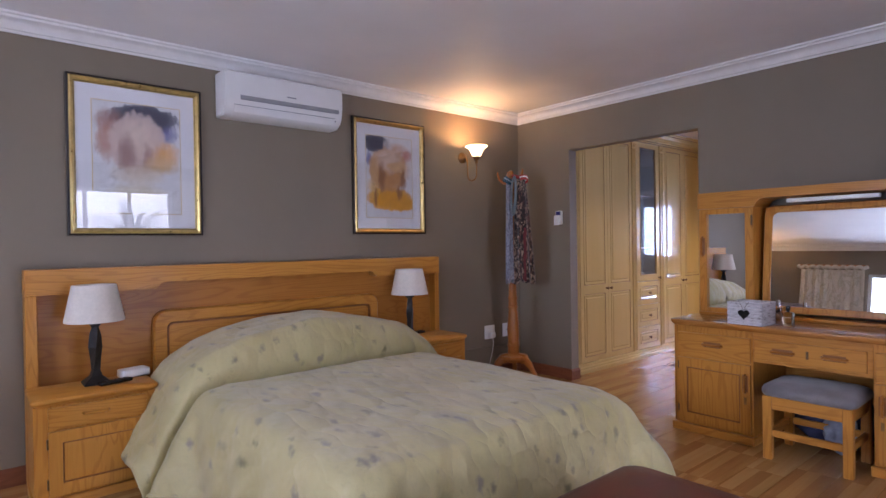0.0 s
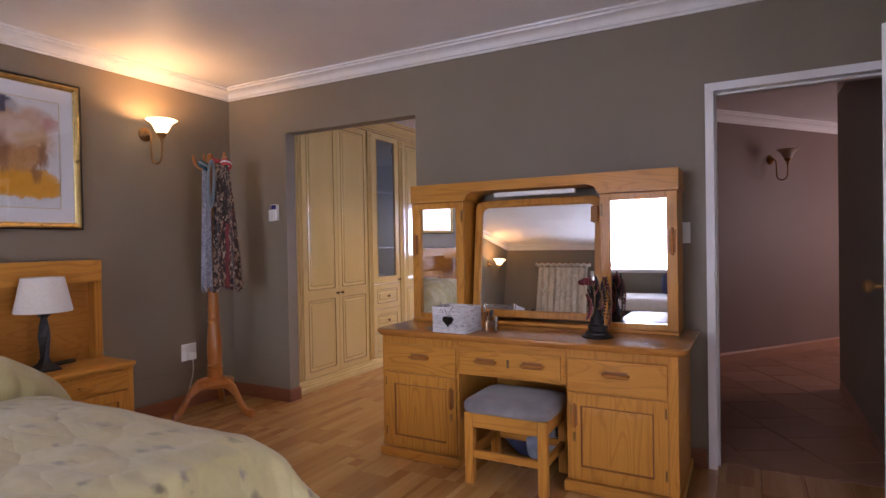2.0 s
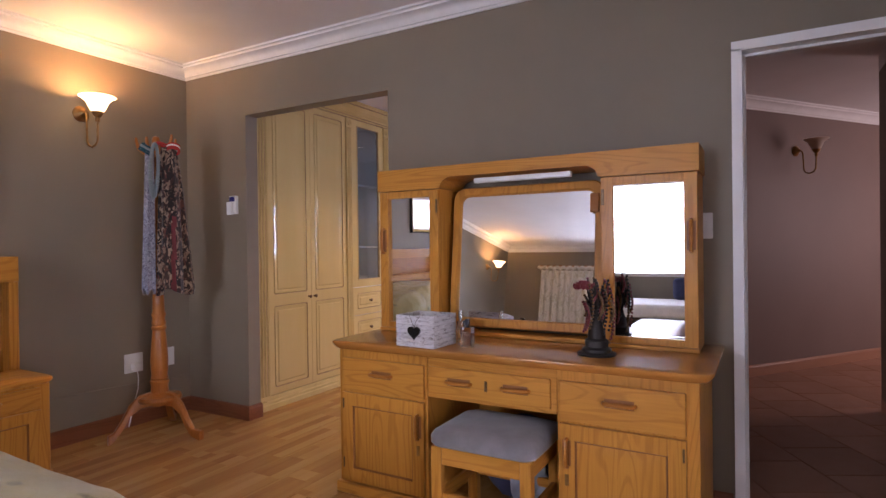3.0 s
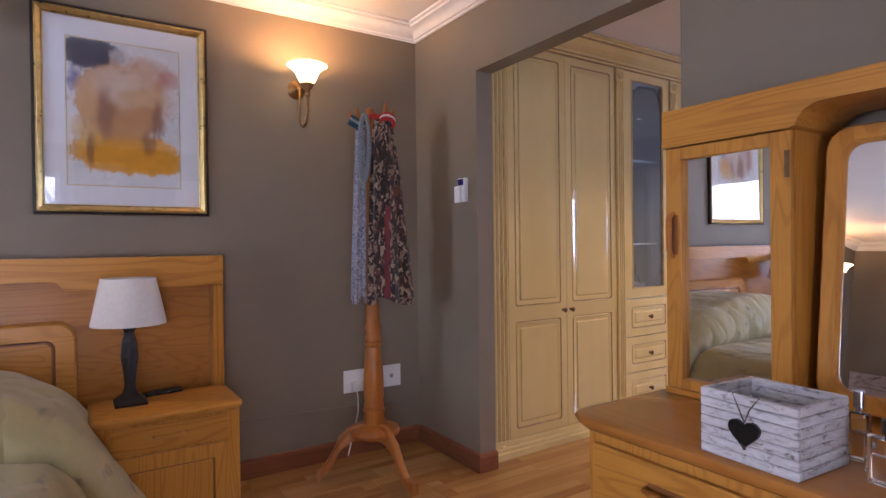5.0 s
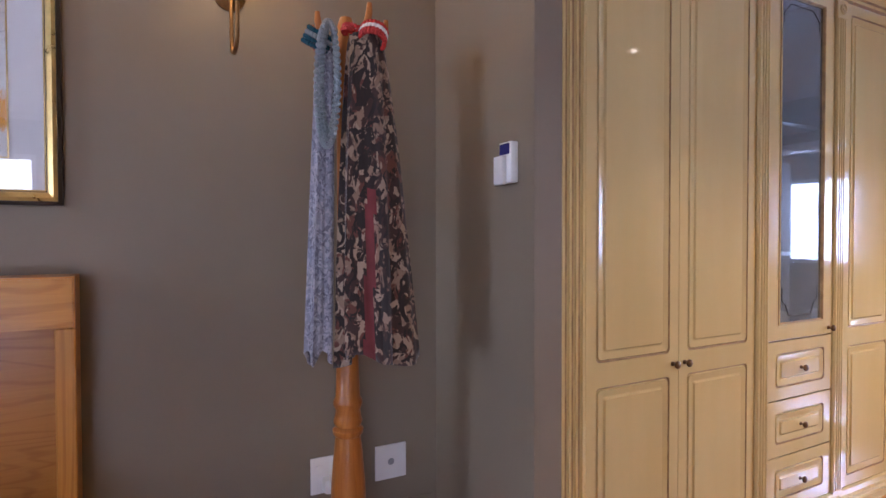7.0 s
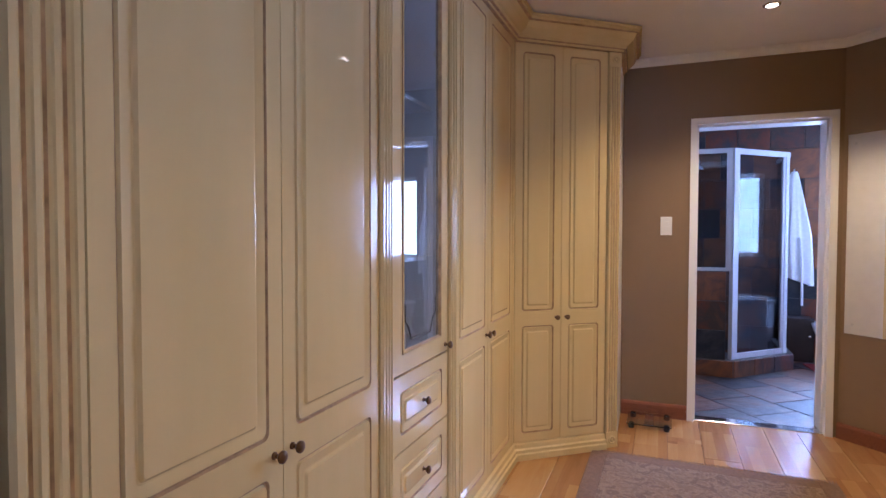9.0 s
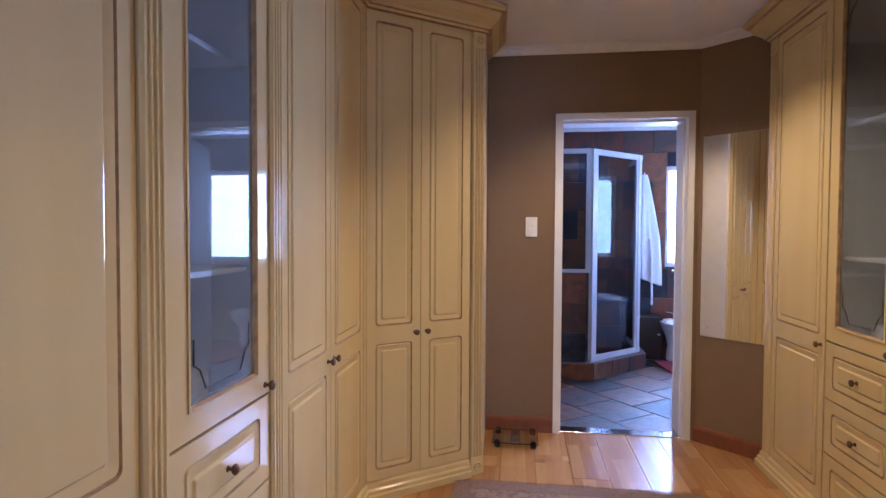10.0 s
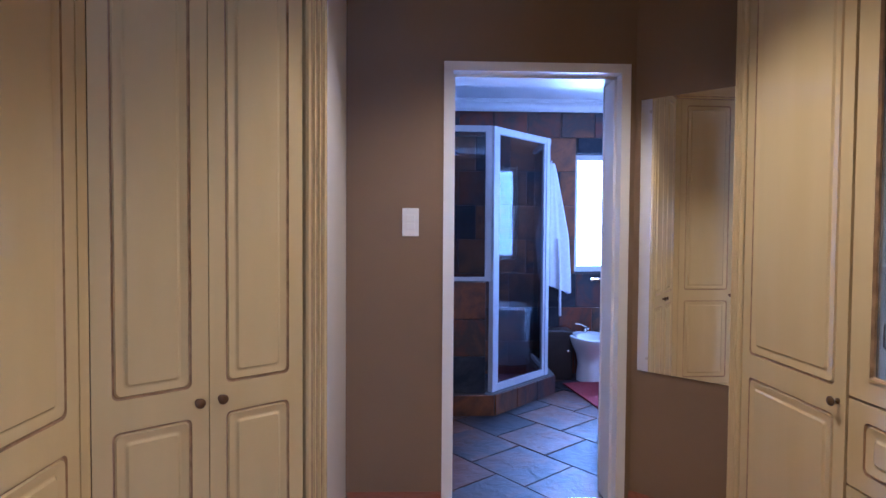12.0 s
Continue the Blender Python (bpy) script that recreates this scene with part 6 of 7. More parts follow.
# mirror on the splayed wall
wm = thing("wall_mirror", (8.0, 1.19, 0.67), "frameless tall wall mirror fixed with small studs", "mirror")
m0 = DG_A + dg * 0.030 - dn * 0.0015
m1 = DG_A + dg * 0.560 - dn * 0.0015
part("mirror_glass", prism([tuple(m0), tuple(m1), tuple(m1 - dn * 0.006), tuple(m0 - dn * 0.006)], "z", 0.675, 1.912), mirror_mat, wm, "clear mirror glass")
for k in (0.045, 0.40):
    for z in (0.735, 1.855):
        c = DG_A + dg * (0.03 + k) - dn * 0.0076
        bm = lathe([(0.0, 0.005), (0.005, 0.004), (0.008, 0.0), (0.0, 0.0)], (0, 0, 0), 12)
        bmesh.ops.transform(bm, matrix=Matrix.Translation((c.x, c.y, z)) @ pose(0, 0, 0, 90, 0, math.degrees(math.atan2(dg.y, dg.x)) + 180), verts=bm.verts)
        part("stud", bm, chrome, wm, "", True)

# passage door, opened into the bedroom
pd = thing("door_leaf", (EX - 0.02, PD0, 0), "white painted passage door with a brass knob, standing open", "door")
PM = Matrix.Translation((EX - 0.022, PD0 - 0.004, 0)) @ pose(0, 0, 0, 0, 0, 166.4)
bm = box(0.004, 0.775, 0.0, 0.040, 0.012, 2.030, 0.002)
bmesh.ops.transform(bm, matrix=PM, verts=bm.verts)
part("slab", bm, white_gloss, pd)
for s_, o_ in ((-1, 0.0), (1, 0.040)):
    bm = lathe([(0.0, 0.0), (0.024, 0.0), (0.024, 0.004), (0.010, 0.008), (0.009, 0.030), (0.016, 0.036), (0.026, 0.046), (0.027, 0.056), (0.018, 0.066), (0.0, 0.068)], (0, 0, 0), 18)
    bmesh.ops.transform(bm, matrix=PM @ Matrix.Translation((0.715, o_ + s_ * 0.0005, 1.06)) @ pose(0, 0, 0, 90 if s_ < 0 else -90, 0, 0), verts=bm.verts)
    part("knob", bm, brass, pd, "turned brass knob", True)
bm = box(0.7755, 0.7775, 0.010, 0.030, 0.96, 1.14)
bmesh.ops.transform(bm, matrix=PM, verts=bm.verts)
part("latch_plate", bm, brass, pd, "brass latch plate")
for z in (0.25, 1.75):
    part("hinge", lathe([(0.0, 0), (0.006, 0), (0.006, 0.09), (0.0, 0.09)], (EX - 0.020, PD0 + 0.004, z), 10), chrome, pd)

# ---- bathroom ----
leaf = thing("door_leaf", (8.345, BD0, 0), "white painted bathroom door standing wide open", "door")
LM = Matrix.Translation((8.348, BD0 + 0.022, 0)) @ pose(0, 0, 0, 0, 0, -17.5)
bm = box(0.0, 0.765, -0.040, 0.0, 0.012, 2.030, 0.002)
bmesh.ops.transform(bm, matrix=LM, verts=bm.verts)
part("slab", bm, white_gloss, leaf)
for s_, o_ in ((1, 0.0), (-1, -0.040)):
    bm = tube([(0.70, o_, 1.02), (0.70, o_ + s_ * 0.045, 1.02), (0.69, o_ + s_ * 0.050, 1.02), (0.60, o_ + s_ * 0.050, 1.02)], 0.008, 8)
    bmesh.ops.transform(bm, matrix=LM, verts=bm.verts)
    part("handle", bm, chrome, leaf, "chrome lever handle", True)
for z in (0.25, 1.75):
    part("hinge", lathe([(0.0, 0), (0.007, 0), (0.007, 0.09), (0.0, 0.09)], (8.353, BD0 + 0.012, z), 10), chrome, leaf)


def window_frame(name, axis, a, hole, bars, label, sill_in, t=0.05, horiz=()):
    """A white frame with mullions and panes in a wall hole; a is the plane of the frame's middle."""
    u0, u1, z0, z1 = hole
    ob = thing(name, ((a, (u0 + u1) / 2, z0) if axis == "x" else ((u0 + u1) / 2, a, z0)), label, "window", kind="structure")
    f = 0.05
    mk = (lambda p, q, r, s, d0, d1: box(a + d0, a + d1, p, q, r, s, 0.004)) if axis == "x" else (lambda p, q, r, s, d0, d1: box(p, q, a + d0, a + d1, r, s, 0.004))
    zb = max(z0, 0.0)
    for q in ((u0, u0 + f, zb, z1), (u1 - f, u1, zb, z1), (u0 + f, u1 - f, zb, zb + f), (u0 + f, u1 - f, z1 - f, z1)):
        part("window_frame", mk(*q, -t / 2, t / 2), white_gloss, ob)
    for b in bars:
        part("mullion", mk(b - 0.025, b + 0.025, zb + f, z1 - f, -t / 2 + 0.004, t / 2 - 0.004), white_gloss, ob)
    for b in horiz:
        part("glazing_bar", mk(u0 + f, u1 - f, b - 0.018, b + 0.018, -t / 2 + 0.008, t / 2 - 0.008), white_gloss, ob)
    edges = [u0 + f, *bars, u1 - f]
    for p, q in zip(edges, edges[1:]):
        gl = part("pane", mk(p + 0.001, q - 0.001, zb + f + 0.001, z1 - f - 0.001, -0.002, 0.002), glass, ob, "clear window pane")
        gl.visible_shadow = False
    return ob


window_frame("window_1", "y", SY - 0.10, WIN_S, [1.18, 1.72], "white framed glazed doors to the garden", 1, horiz=())
window_frame("window_2", "x", WX - 0.08, WIN_W, [], "white framed bedroom window", 1)
window_frame("window_3", "x", BBX + 0.12, WIN_B, [], "white framed bathroom window", 1, 0.04)
window_frame("window_4", "y", BY0 - 0.10, WIN_B2, [9.75], "white framed bathroom window", 1, 0.04)


def curtain(x, y, along, width, z0, z1, label, seed):
    """A pleated curtain on a wall; along: 'x' or 'y'."""
    ob = thing("curtain", (x, y, z0), label, "curtain", "bedroom curtains")
    bm = bmesh.new()
    N, M = 120, 14
    rows_ = []
    for j in range(M + 1):
        k = j / M
        z = z1 + (z0 - z1) * k
        row = []
        for i in range(N + 1):
            u = i / N
            amp = 0.030 * (0.7 + 0.3 * math.sin(seed + u * 9)) * (0.6 + 0.4 * k)
            off = amp * math.sin(u * width * 62 + 0.7 * math.sin(u * 11 + seed) + 0.3 * k)
            p = (u - 0.5) * width * (1 + 0.04 * k)
            row.append(bm.verts.new((x + off, y + p, z) if along == "y" else (x + p, y + off, z)))
        rows_.append(row)
    for p, q in zip(rows_, rows_[1:]):
        for i in range(N):
            bm.faces.new([p[i], p[i + 1], q[i + 1], q[i]])
    part("drape", bm, curtain_mat, ob, "pleated printed cream drape", True)
    bm = bmesh.new()
    hw = width / 2 + 0.04
    for k in range(9):
        c = -hw + 2 * hw * (k + 0.5) / 9
        pts = [(x + 0.02, y + c - hw / 9, z1 + 0.05), (x + 0.045, y + c, z1 + 0.02), (x + 0.02, y + c + hw / 9, z1 + 0.05)] if along == "y" else [(x + c - hw / 9, y + 0.02, z1 + 0.05), (x + c, y + 0.045, z1 + 0.02), (x + c + hw / 9, y + 0.02, z1 + 0.05)]
        tube(pts, 0.030, 8, bm)
    part("gathered_heading", bm, curtain_mat, ob, "gathered heading", True)
    rod = [(x - 0.02, y - hw, z1 + 0.07), (x - 0.02, y + hw, z1 + 0.07)] if along == "y" else [(x - hw, y - 0.02, z1 + 0.07), (x + hw, y - 0.02, z1 + 0.07)]
    part("rod", tube(rod, 0.014, 10), pine, ob)
    return ob


curtain(WX + 0.08, 2.68, "y", 0.85, 0.04, 2.16, "printed cream curtain drawn beside the bedroom window", 1.0)
curtain(WX + 0.08, 0.42, "y", 0.80, 0.04, 2.16, "printed cream curtain drawn beside the bedroom window", 4.0)
curtain(0.30, SY + 0.08, "x", 0.55, 0.04, 2.20, "printed cream curtain drawn beside the glazed doors", 2.0)
curtain(2.62, SY + 0.08, "x", 0.55, 0.04, 2.20, "printed cream curtain drawn beside the glazed doors", 6.0)

day = thing("day_bed", (-1.55, 1.35, 0), "low day bed with a white cover under the window", "day bed")
part("base", box(-2.10, -1.20, 0.55, 2.35, 0.0, 0.24, 0.02), ebony, day)
part("mattress", box(-2.10, -1.18, 0.53, 2.37, 0.2405, 0.42, 0.05, None, 3), linen, day, "white covered mattress", True)
part("cushion", box(-2.08, -1.90, 0.60, 1.05, 0.4205, 0.72, 0.07, None, 3), blue_cloth, day, "navy cushion", True)

# shower enclosure
C0, C1 = Vector((9.585, 1.858)), Vector((10.10, 1.345))
sw = thing("shower_enclosure", (9.9, 2.2, 0), "white framed glass shower enclosure on a slate tiled kerb", "shower")
kerb = part("kerb", prism([(9.525, BY1 - 0.03), (9.525, 1.835), (10.085, 1.275), (BBX - 0.014, 1.275), (BBX - 0.014, 1.395), (10.135, 1.395), (9.645, 1.885), (9.645, BY1 - 0.03)], "z", 0.001, 0.155), grout, sw, "slate tiled kerb")
low_wall = part("low_wall", box(9.545, 9.625, 1.90, BY1 - 0.03, 0.156, 0.955), grout, sw, "slate tiled low wall")


def bar3(p, q, w, d, z0, z1, material, parent, name):
    """An upright or lying bar of section w x d between plan points p and q."""
    v = (q - p).normalized()
    n_ = Vector((-v.y, v.x)) * d / 2
    return part(name, prism([tuple(p - n_), tuple(q - n_), tuple(q + n_), tuple(p + n_)], "z", z0, z1), material, parent)


sdir = (C1 - C0).normalized()
fdir = Vector((0, 1))
for p, dv in ((C0 - sdir * 0.0, sdir), (C1 - sdir * 0.045, sdir)):
    bar3(p, p + dv * 0.045, 0.045, 0.040, 0.157, 2.058, painted_alloy, sw, "post")
F0, F1 = Vector((9.585, 1.905)), Vector((9.585, BY1 - 0.03))
bar3(Vector((9.585, 1.862)), F0, 0.04, 0.045, 0.956, 2.058, painted_alloy, sw, "post")
bar3(F0, F1, 0.04, 0.036, 2.018, 2.058, painted_alloy, sw, "rail")
bar3(F0, F1, 0.04, 0.036, 0.956, 0.985, painted_alloy, sw, "rail")
g_ = bar3(F0, F1, 0.04, 0.006, 0.986, 2.017, shower_glass, sw, "pane")
g_.visible_shadow = False
D0, D1 = C0 + sdir * 0.0455, C1 - sdir * 0.0455
bar3(D0, D1, 0.04, 0.036, 2.010, 2.058, painted_alloy, sw, "rail")
dr = bar3(D0, D1, 0.04, 0.030, 0.157, 0.205, painted_alloy, sw, "rail")
for p in (D0, D1 - sdir * 0.028):
    bar3(p, p + sdir * 0.028, 0.03, 0.026, 0.206, 2.009, painted_alloy, sw, "door_stile")
g_ = bar3(D0 + sdir * 0.0285, D1 - sdir * 0.0285, 0.04, 0.006, 0.206, 2.009, shower_glass, sw, "pane")
g_.visible_shadow = False
R0, R1 = Vector((10.12, 1.335)), Vector((BBX - 0.015, 1.335))
bar3(R0, R1, 0.04, 0.036, 2.018, 2.058, painted_alloy, sw, "rail")
bar3(R0, R1, 0.04, 0.036, 0.157, 0.19, painted_alloy, sw, "rail")
g_ = bar3(R0, R1, 0.04, 0.006, 0.191, 2.017, shower_glass, sw, "pane")
g_.visible_shadow = False
part("soap_bottle", lathe([(0.0, 0.0), (0.028, 0.0), (0.030, 0.10), (0.014, 0.125), (0.010, 0.15), (0.0, 0.15)], (9.95, 1.75, 0.005), 14), denim, sw, "", True)
shd = part("shower_head", lathe([(0.0, 0.0), (0.05, 0.0), (0.045, 0.02), (0.012, 0.05), (0.0, 0.05)], (10.35, 2.1, 1.95), 18), chrome, sw, "chrome shower head", True)
part("shower_pipe", tube([(10.35, 2.1, 2.0), (10.40, 2.1, 2.06), (10.55, 2.1, 2.08), (10.70, 2.1, 2.06)], 0.010, 8), chrome, shd, "", True)

# robe on the back wall
rb = thing("bath_robe", (10.64, 1.13, 0.7), "white towelling robe hanging on the slate wall", "robe")
bm = bmesh.new()
N, M = 56, 36
rows_ = []
for j in range(M + 1):
    k = j / M
    z = 1.925 - 1.12 * k
    w = 0.028 + 0.105 * min(1.0, k * 1.7) ** 0.8 - 0.02 * max(0, k - 0.7)
    cy = 1.195 - 0.05 * k
    row = []
    for i in range(N):
        a = 2 * math.pi * i / N
        rr = 1 + (0.16 * math.sin(5 * a + 1.4 * math.sin(3 * k)) + 0.08 * math.sin(11 * a + 2)) * min(1, k * 2)
        row.append(bm.verts.new((10.635 + 0.055 * math.sin(a) * rr * (0.4 + 0.6 * min(1, 2 * k)), cy + w * math.cos(a) * rr, z + (0.05 * math.cos(a) if k > 0.93 else 0))))
    rows_.append(row)
for p, q in zip(rows_, rows_[1:]):
    for i in range(N):
        bm.faces.new([p[i], p[(i + 1) % N], q[(i + 1) % N], q[i]])
bm.faces.new(rows_[0])
bm.faces.new(rows_[-1])
part("robe_body", bm, towel, rb, "", True)
part("belt", tube([(10.575, 1.145, 1.25), (10.570, 1.13, 1.05), (10.575, 1.12, 0.80), (10.580, 1.115, 0.56)], 0.012, 8), towel, rb, "white robe belt", True)
part("hook", tube([(BBX - 0.013, 1.195, 1.93), (10.66, 1.195, 1.93), (10.635, 1.195, 1.945)], 0.008, 8), chrome, rb, "", True)

# bidet
bd = thing("bidet", (10.42, 0.83, 0), "white ceramic bidet with a chrome tap", "bidet")
bm = bmesh.new()
el = lambda cx, rx, ry, z: ([(cx + rx * math.cos(2 * math.pi * i / 32) * (1.0 if math.cos(2 * math.pi * i / 32) < 0 else 0.9), 0.87 + ry * math.sin(2 * math.pi * i / 32), z) for i in range(32)], 0)
ring_loops([el(10.50, 0.150, 0.110, 0.001), el(10.50, 0.148, 0.108, 0.06), el(10.50, 0.130, 0.098, 0.15), el(10.49, 0.150, 0.118, 0.24), el(10.46, 0.225, 0.165, 0.33), el(10.45, 0.255, 0.182, 0.385), el(10.45, 0.255, 0.182, 0.40), el(10.45, 0.240, 0.168, 0.408), el(10.44, 0.185, 0.128, 0.398), el(10.44, 0.150, 0.10, 0.33), el(10.45, 0.06, 0.05, 0.29)], bm, True, True)
part("bowl", bm, ceramic, bd, "", True)
tp = part("tap", lathe([(0.0, 0.0), (0.022, 0.0), (0.020, 0.03), (0.014, 0.05), (0.0, 0.055)], (10.635, 0.87, 0.405), 14), chrome, bd, "chrome tap", True)
part("spout", tube([(10.63, 0.87, 0.44), (10.58, 0.87, 0.465), (10.535, 0.87, 0.45)], 0.009, 8), chrome, tp, "", True)
part("lever", tube([(10.635, 0.87, 0.455), (10.64, 0.91, 0.475), (10.645, 0.96, 0.478)], 0.006, 8), chrome, tp, "", True)
part("overflow", lathe([(0.0, 0.003), (0.012, 0.003), (0.014, 0.0)], (10.285, 0.87, 0.36), 12, None, pose(0, 0, 0, 0, -60, 0)), chrome, bd)

bt = thing("bath_cabinet", (10.58, 1.13, 0), "low dark wood cabinet with a round knob", "cabinet")
part("body", box(10.49, 10.705, 1.02, 1.255, 0.001, 0.44, 0.006), ebony, bt)
part("knob", lathe([(0.0, 0.016), (0.012, 0.012), (0.010, 0.004), (0.006, 0.0)], (10.489, 1.06, 0.26), 12, None, pose(0, 0, 0, 0, -90, 0)), chrome, bt, "", True)
rm = thing("bath_mat", (9.95, 0.88, 0), "dark red bath mat on the slate floor", "mat")
bm = box(-0.40, 0.40, -0.27, 0.27, 0.0045, 0.020, 0.006, None, 2)
bmesh.ops.transform(bm, matrix=Matrix.Translation((9.98, 0.82, 0)) @ pose(0, 0, 0, 0, 0, 8), verts=bm.verts)
part("pile", bm, mat_red, rm)
tub = thing("bath_tub", (9.7, 0.10, 0), "white bath tub along the bathroom wall", "bath")
bm = bmesh.new()
rr_ = lambda i, z: ([(x, y, z) for x, y in round_rect(8.62 + i, 10.20 - i, BY0 + 0.016 + i, 0.42 - i, 0.16, 6)], 0)
ring_loops([rr_(0.02, 0.002), rr_(0.02, 0.50), rr_(0.0, 0.53), rr_(0.0, 0.55), rr_(0.05, 0.555), rr_(0.075, 0.53), rr_(0.12, 0.20), rr_(0.18, 0.15)], bm, True, True)
part("tub", bm, ceramic, tub, "", True)

# ---- garden beyond the glazed doors ----
bm = bmesh.new()
vs = [bm.verts.new(p) for p in ((-400, -400, -0.12), (400, -400, -0.12), (400, 400, -0.12), (-400, 400, -0.12))]
bm.faces.new(vs)
structure("ground", bm, lawn, "green garden ground around the house", "ground")

structure("backdrop", box(-7.0, 8.0, -9.2, -9.1, -0.1, 7.0), bright_sky, "bright hazy sky beyond the garden", "sky")


def palm(x, y, seed, trunk_h, n, length):
    ob = thing("palm", (x, y, -0.12), "spiky garden palm with long narrow leaves", "palm", "garden palms")
    r_ = random.Random(seed)
    part("trunk", lathe([(0.0, 0.0), (0.13, 0.0), (0.10, trunk_h * 0.5), (0.09, trunk_h), (0.0, trunk_h)], (x, y, -0.12), 10), trunk_mat, ob)
    bm = bmesh.new()
    for k in range(n):
        a, e = r_.random() * 2 * math.pi, radians(-15 + 95 * r_.random())
        L = length * (0.7 + 0.5 * r_.random())
        base = Vector((x, y, trunk_h - 0.12))
        d = Vector((math.cos(a) * math.cos(e), math.sin(a) * math.cos(e), math.sin(e)))
        s_ = d.cross(Vector((0, 0, 1))).normalized() if abs(d.z) < 0.99 else Vector((1, 0, 0))
        prev = None
        for i in range(6):
            t_ = i / 5
            c = base + d * L * t_ + Vector((0, 0, -0.45 * L * t_ * t_))
            w = 0.028 * (1 - t_) ** 0.6 + 0.002
            cur = (bm.verts.new(c - s_ * w), bm.verts.new(c + Vector((0, 0, 0.006))), bm.verts.new(c + s_ * w))
            if prev:
                bm.faces.new([prev[0], prev[1], cur[1], cur[0]])
                bm.faces.new([prev[1], prev[2], cur[2], cur[1]])
            prev = cur
    part("crown", bm, leaf_mat, ob, "crown of narrow drooping leaves")


palm(1.15, -3.4, 1, 1.1, 170, 1.25)
palm(2.3, -4.0, 2, 1.5, 170, 1.35)
palm(0.1, -4.4, 3, 1.3, 150, 1.3)
palm(-3.9, 1.2, 4, 0.6, 120, 0.8)

# ---- floor boards and tiles ----
floor = structure("floor", box(WX - 0.2, BX2 - 0.1, SY - 0.2, NY + 0.1, -0.06, -0.010), seam, "honey coloured laminate board floor", "floor")


def tile_mesh(name, lx, ly, t, bev, material):
    """One board or tile, its upper edges eased, origin at its middle."""
    me = bpy.data.meshes.new(name)
    a, b = lx / 2, ly / 2
    vs = [(-a, -b, -t), (a, -b, -t), (a, b, -t), (-a, b, -t), (-a, -b, -bev), (a, -b, -bev), (a, b, -bev), (-a, b, -bev),
          (-a + bev, -b + bev, 0), (a - bev, -b + bev, 0), (a - bev, b - bev, 0), (-a + bev, b - bev, 0)]
    fs = [(8, 9, 10, 11)] + [(i, (i + 1) % 4, 4 + (i + 1) % 4, 4 + i) for i in range(4)] + [(4 + i, 4 + (i + 1) % 4, 8 + (i + 1) % 4, 8 + i) for i in range(4)]
    me.from_pydata(vs, [], fs)
    me.materials.append(material)
    return me


def piece(name, me, parent, m):
    ob = new(name, me)
    ob.parent = parent
    ob.matrix_basis = m
    return ob


PW, PL = 0.196, 1.285
full = tile_mesh("floor_board", PL - 0.0012, PW - 0.0012, 0.009, 0.0012, board_mat)
cuts = {}
rows = int((NY - SY) / PW) + 1
for r in range(rows):
    y = NY - PW * (r + 0.5)
    x = WX - random.random() * PL
    end = BX + 0.05 if y > 0.45 else EX2
    while x < end:
        a, b = max(x, WX), min(x + PL, end)
        if b - a > 0.06:
            key = round(b - a, 2)
            me = full if b - a > PL - 0.01 else cuts.setdefault(key, tile_mesh("floor_board", key - 0.0012, PW - 0.0012, 0.009, 0.0012, board_mat))
            piece("floor_board", me, floor, pose((a + b) / 2, y, 0))
        x += PL


def clip_poly(poly, x0, x1, y0, y1):
    for ax, lim, sign in ((0, x0, 1), (0, x1, -1), (1, y0, 1), (1, y1, -1)):
        out = []
        for i, p in enumerate(poly):
            q = poly[(i + 1) % len(poly)]
            dp, dq = sign * (p[ax] - lim), sign * (q[ax] - lim)
            if dp >= 0:
                out.append(p)
            if dp * dq < 0:
                t = dp / (dp - dq)
                out.append((p[0] + t * (q[0] - p[0]), p[1] + t * (q[1] - p[1])))
        poly = out
        if len(poly) < 3:
            return []
    return poly


def diagonal_tiles(parent, name, size, gap, angle, area, material, z, relief=0.0):
    """Square tiles laid at an angle over an area, cut at its edges."""
    x0, x1, y0, y1 = area
    ca, sa = math.cos(radians(angle)), math.sin(radians(angle))
    cx, cy = (x0 + x1) / 2, (y0 + y1) / 2
    n = int(((x1 - x0) + (y1 - y0)) / size) + 1
    whole = tile_mesh(name, size - gap, size - gap, 0.009, 0.003, material)
    for i in range(-n, n + 1):
        for j in range(-n, n + 1):
            u, v = (i + (0.5 if j % 2 else 0.0)) * size, j * size
            px, py = cx + u * ca - v * sa, cy + u * sa + v * ca
            h = (size - gap) / 2
            quad = [(px + (du * ca - dv * sa) * h, py + (du * sa + dv * ca) * h) for du, dv in ((-1, -1), (1, -1), (1, 1), (-1, 1))]
            if all(x0 <= p[0] <= x1 and y0 <= p[1] <= y1 for p in quad):
                piece(name, whole, parent, pose(px, py, z + relief * random.random(), 0, 0, angle))
                continue
            cut = clip_poly(quad, x0, x1, y0, y1)
            if len(cut) < 3:
                continue
            k = len(cut)
            me = bpy.data.meshes.new(name)
            me.from_pydata([(p[0] - px, p[1] - py, 0) for p in cut] + [(p[0] - px, p[1] - py, -0.009) for p in cut], [],
                           [tuple(range(k))] + [(a, (a + 1) % k, k + (a + 1) % k, k + a) for a in range(k)])
            me.materials.append(material)
            piece(name, me, parent, pose(px, py, z))


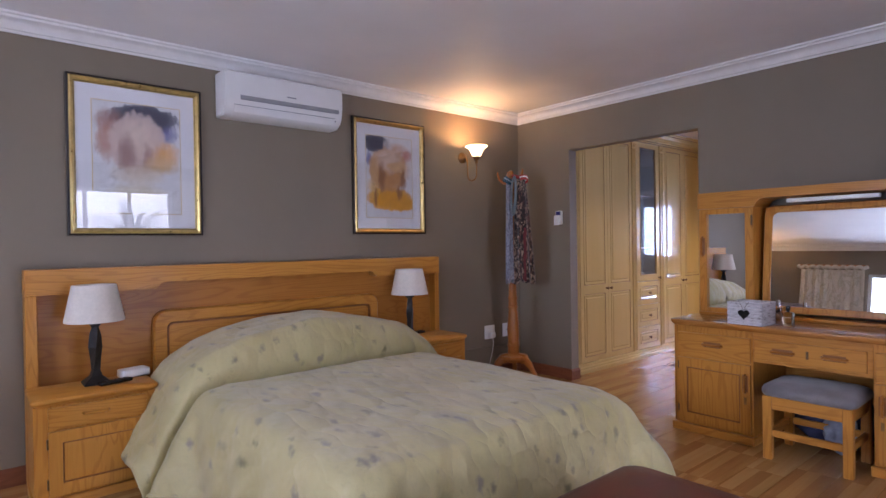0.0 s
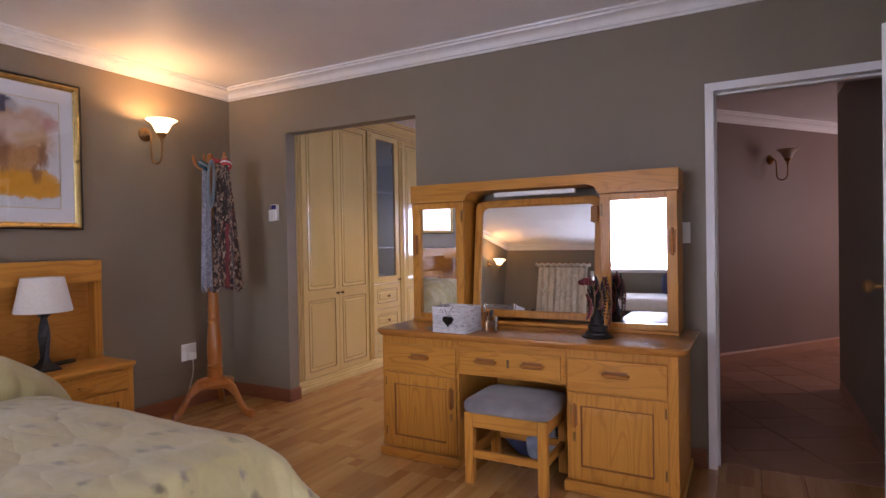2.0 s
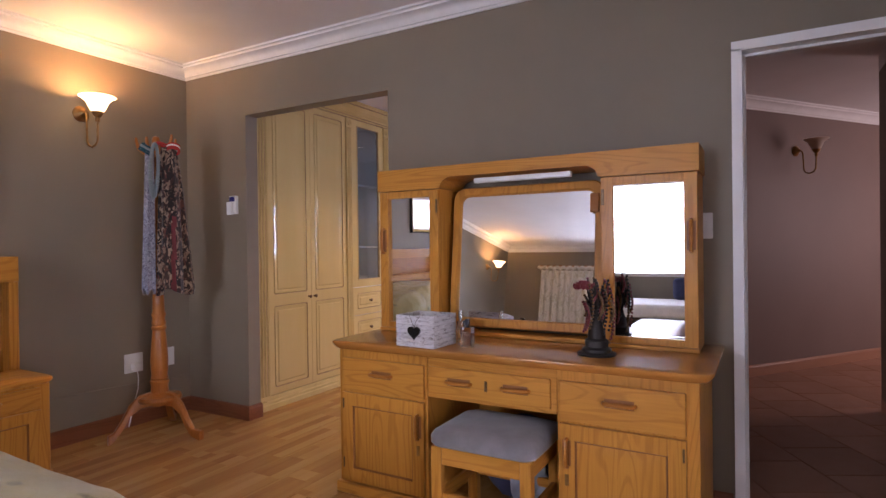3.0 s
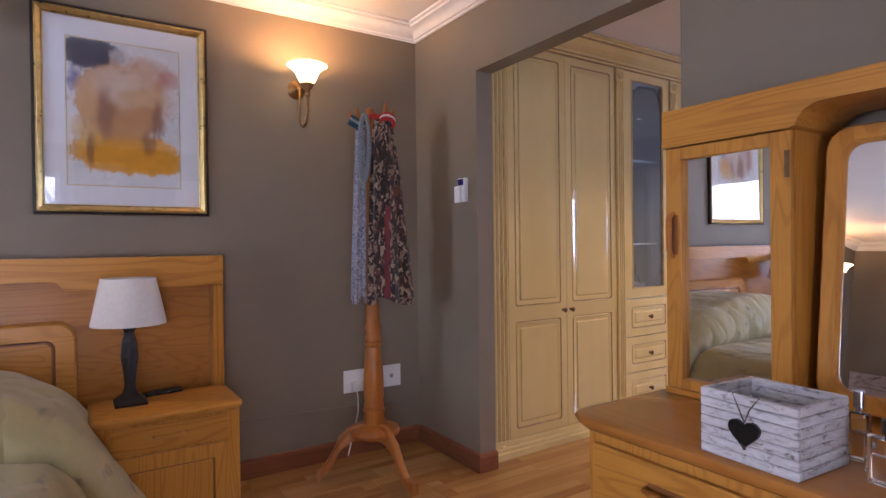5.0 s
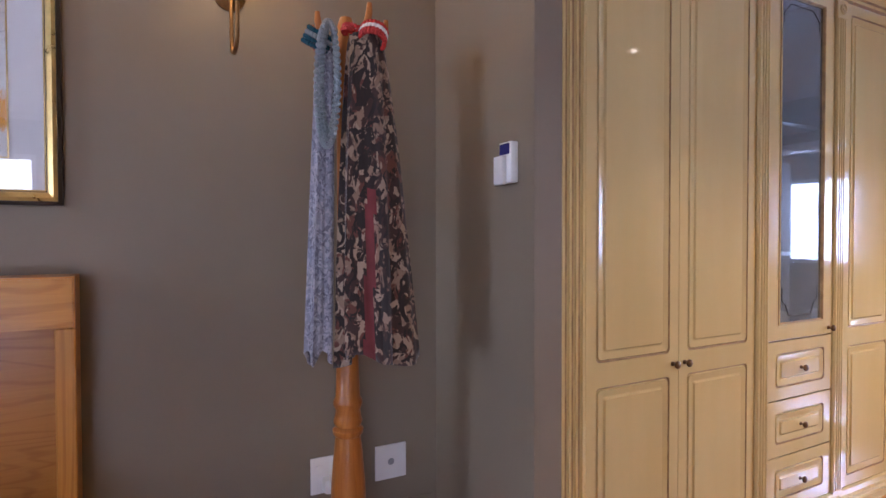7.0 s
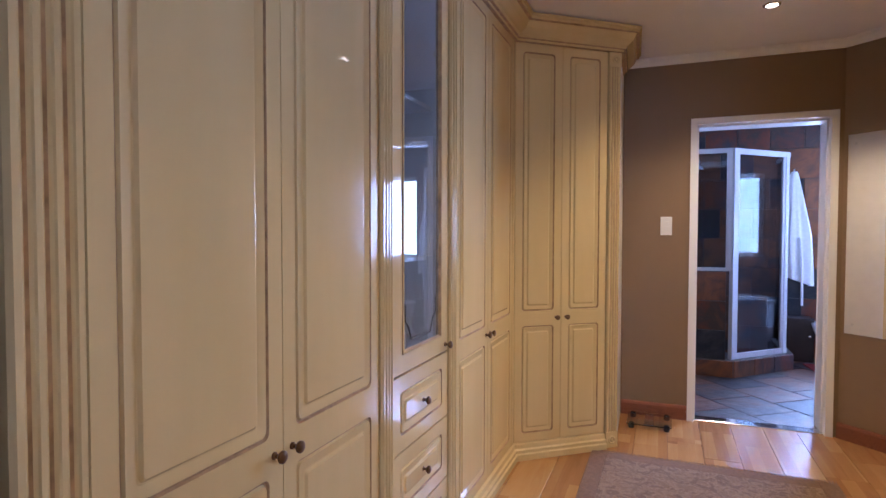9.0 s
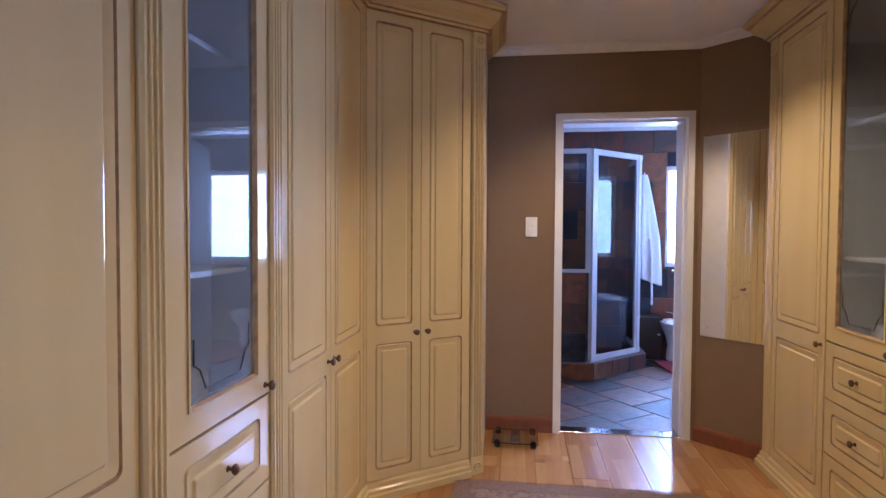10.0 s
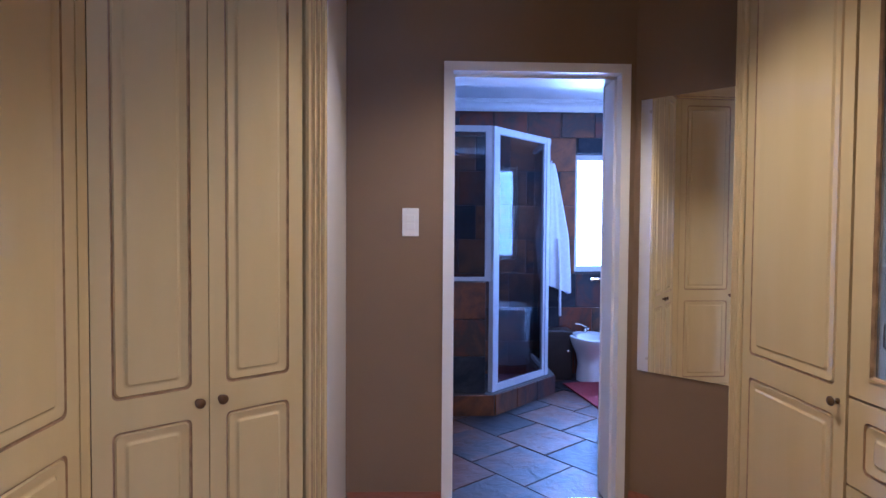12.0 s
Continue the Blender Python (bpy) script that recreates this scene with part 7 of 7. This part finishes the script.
bath_floor = structure("floor_bathroom", box(BX2 - 0.1 + 0.001, BBX + 0.1, BY0 - 0.1, BY1 + 0.1, -0.06, -0.004), floor_grout, "dark grey slate tiled bathroom floor", "floor")
diagonal_tiles(bath_floor, "slate_floor_tile", 0.40, 0.007, 38, (8.27, BBX, BY0, BY1), slate_floor, 0.002, 0.002)
structure("threshold", box(BX + 0.02, 8.27, BD0 - 0.003, BD1 + 0.003, -0.010, 0.006, 0.002), chrome, "metal threshold strip in the bathroom doorway", "trim")
pass_floor = structure("floor_passage", box(EX2 - 0.06, 9.1, -3.3, 0.32, -0.06, -0.007), brown_grout, "brown ceramic tiled passage floor", "floor")
diagonal_tiles(pass_floor, "ceramic_floor_tile", 0.40, 0.006, 28, (EX2 + 0.002, 8.95, -2.2, 0.24), terracotta, 0.0)
structure("floor_passage_back", box(EX2 + 0.002, 8.949, -3.2, -2.201, -0.0105, 0.0), terracotta, "brown ceramic passage floor", "floor")


def wall_tiles(parent, name, axis, at, u0, u1, z0, z1, size, holes, out, offset=0.5):
    """Slate tiles on a wall in offset courses, leaving the holes free. out: which way they stand proud."""
    cache = {}
    z, k = z0, 0
    while z < z1 - 0.02:
        zt = min(z + size, z1)
        u = u0 - (size * offset if k % 2 else 0)
        while u < u1 - 0.02:
            a, b = max(u, u0), min(u + size, u1)
            spans = [(a, b, z, zt)]
            for h in holes:
                nxt = []
                for p, q, r, s in spans:
                    if q <= h[0] or p >= h[1] or s <= h[2] or r >= h[3]:
                        nxt.append((p, q, r, s))
                        continue
                    if p < h[0]:
                        nxt.append((p, h[0], r, s))
                    if q > h[1]:
                        nxt.append((h[1], q, r, s))
                    if r < h[2]:
                        nxt.append((max(p, h[0]), min(q, h[1]), r, h[2]))
                    if s > h[3]:
                        nxt.append((max(p, h[0]), min(q, h[1]), h[3], s))
                spans = nxt
            for p, q, r, s in spans:
                if q - p < 0.03 or s - r < 0.03:
                    continue
                key = (round(q - p, 2), round(s - r, 2))
                me = cache.setdefault(key, tile_mesh(name, q - p - 0.006, s - r - 0.006, 0.012, 0.003, slate_mat))
                rot = {"+x": (90, 0, 90), "-x": (90, 0, -90), "+y": (90, 0, 180), "-y": (90, 0, 0)}[out]
                mid = ((p + q) / 2, (r + s) / 2)
                place = (at, mid[0], mid[1]) if axis == "x" else (mid[0], at, mid[1])
                piece(name, me, parent, pose(*place, *rot))
            u += size
        z += size
        k += 1


kerb_ob = bpy.data.objects["kerb"]


def tiles_on(parent, name, p, q, z0, z1, size):
    """Slate tiles on an upright face between plan points p and q of a part of the shower."""
    d = (q - p).normalized()
    n_ = Vector((d.y, -d.x))
    L = (q - p).length
    o = ORIGIN[parent.name]
    k = max(1, round(L / size))
    rows_n = max(1, round((z1 - z0) / size))
    w, h = L / k, (z1 - z0) / rows_n
    me = tile_mesh(name, w - 0.006, h - 0.006, 0.010, 0.003, slate_mat)
    for i in range(k):
        for j in range(rows_n):
            c = p + d * w * (i + 0.5) + n_ * 0.012
            piece(name, me, parent, Matrix.Translation(Vector((c.x, c.y, z0 + h * (j + 0.5))) - o) @ pose(0, 0, 0, 90, 0, math.degrees(math.atan2(d.y, d.x))))


tiles_on(kerb_ob, "slate_tile", Vector((9.525, 2.9)), Vector((9.525, 1.835)), 0.002, 0.154, 0.31)
tiles_on(kerb_ob, "slate_tile", Vector((9.525, 1.835)), Vector((10.085, 1.275)), 0.002, 0.154, 0.26)
tiles_on(bpy.data.objects["low_wall"], "slate_tile", Vector((9.545, 2.9)), Vector((9.545, 1.90)), 0.158, 0.953, 0.27)

back = bpy.data.objects["wall_bath_back"]
wall_tiles(back, "slate_wall_tile", "x", BBX - 0.012, BY0, BY1, 0.0, 2.40, 0.31, [WIN_B], "-x")
north = bpy.data.objects["wall_bath_north"]
wall_tiles(north, "slate_wall_tile", "y", BY1 - 0.012, BX2, BBX - 0.013, 0.0, 2.40, 0.31, [], "-y")
south = bpy.data.objects["wall_bath_south"]
wall_tiles(south, "slate_wall_tile", "y", BY0 + 0.012, BX2, BBX - 0.013, 0.0, 2.40, 0.31, [WIN_B2], "+y")
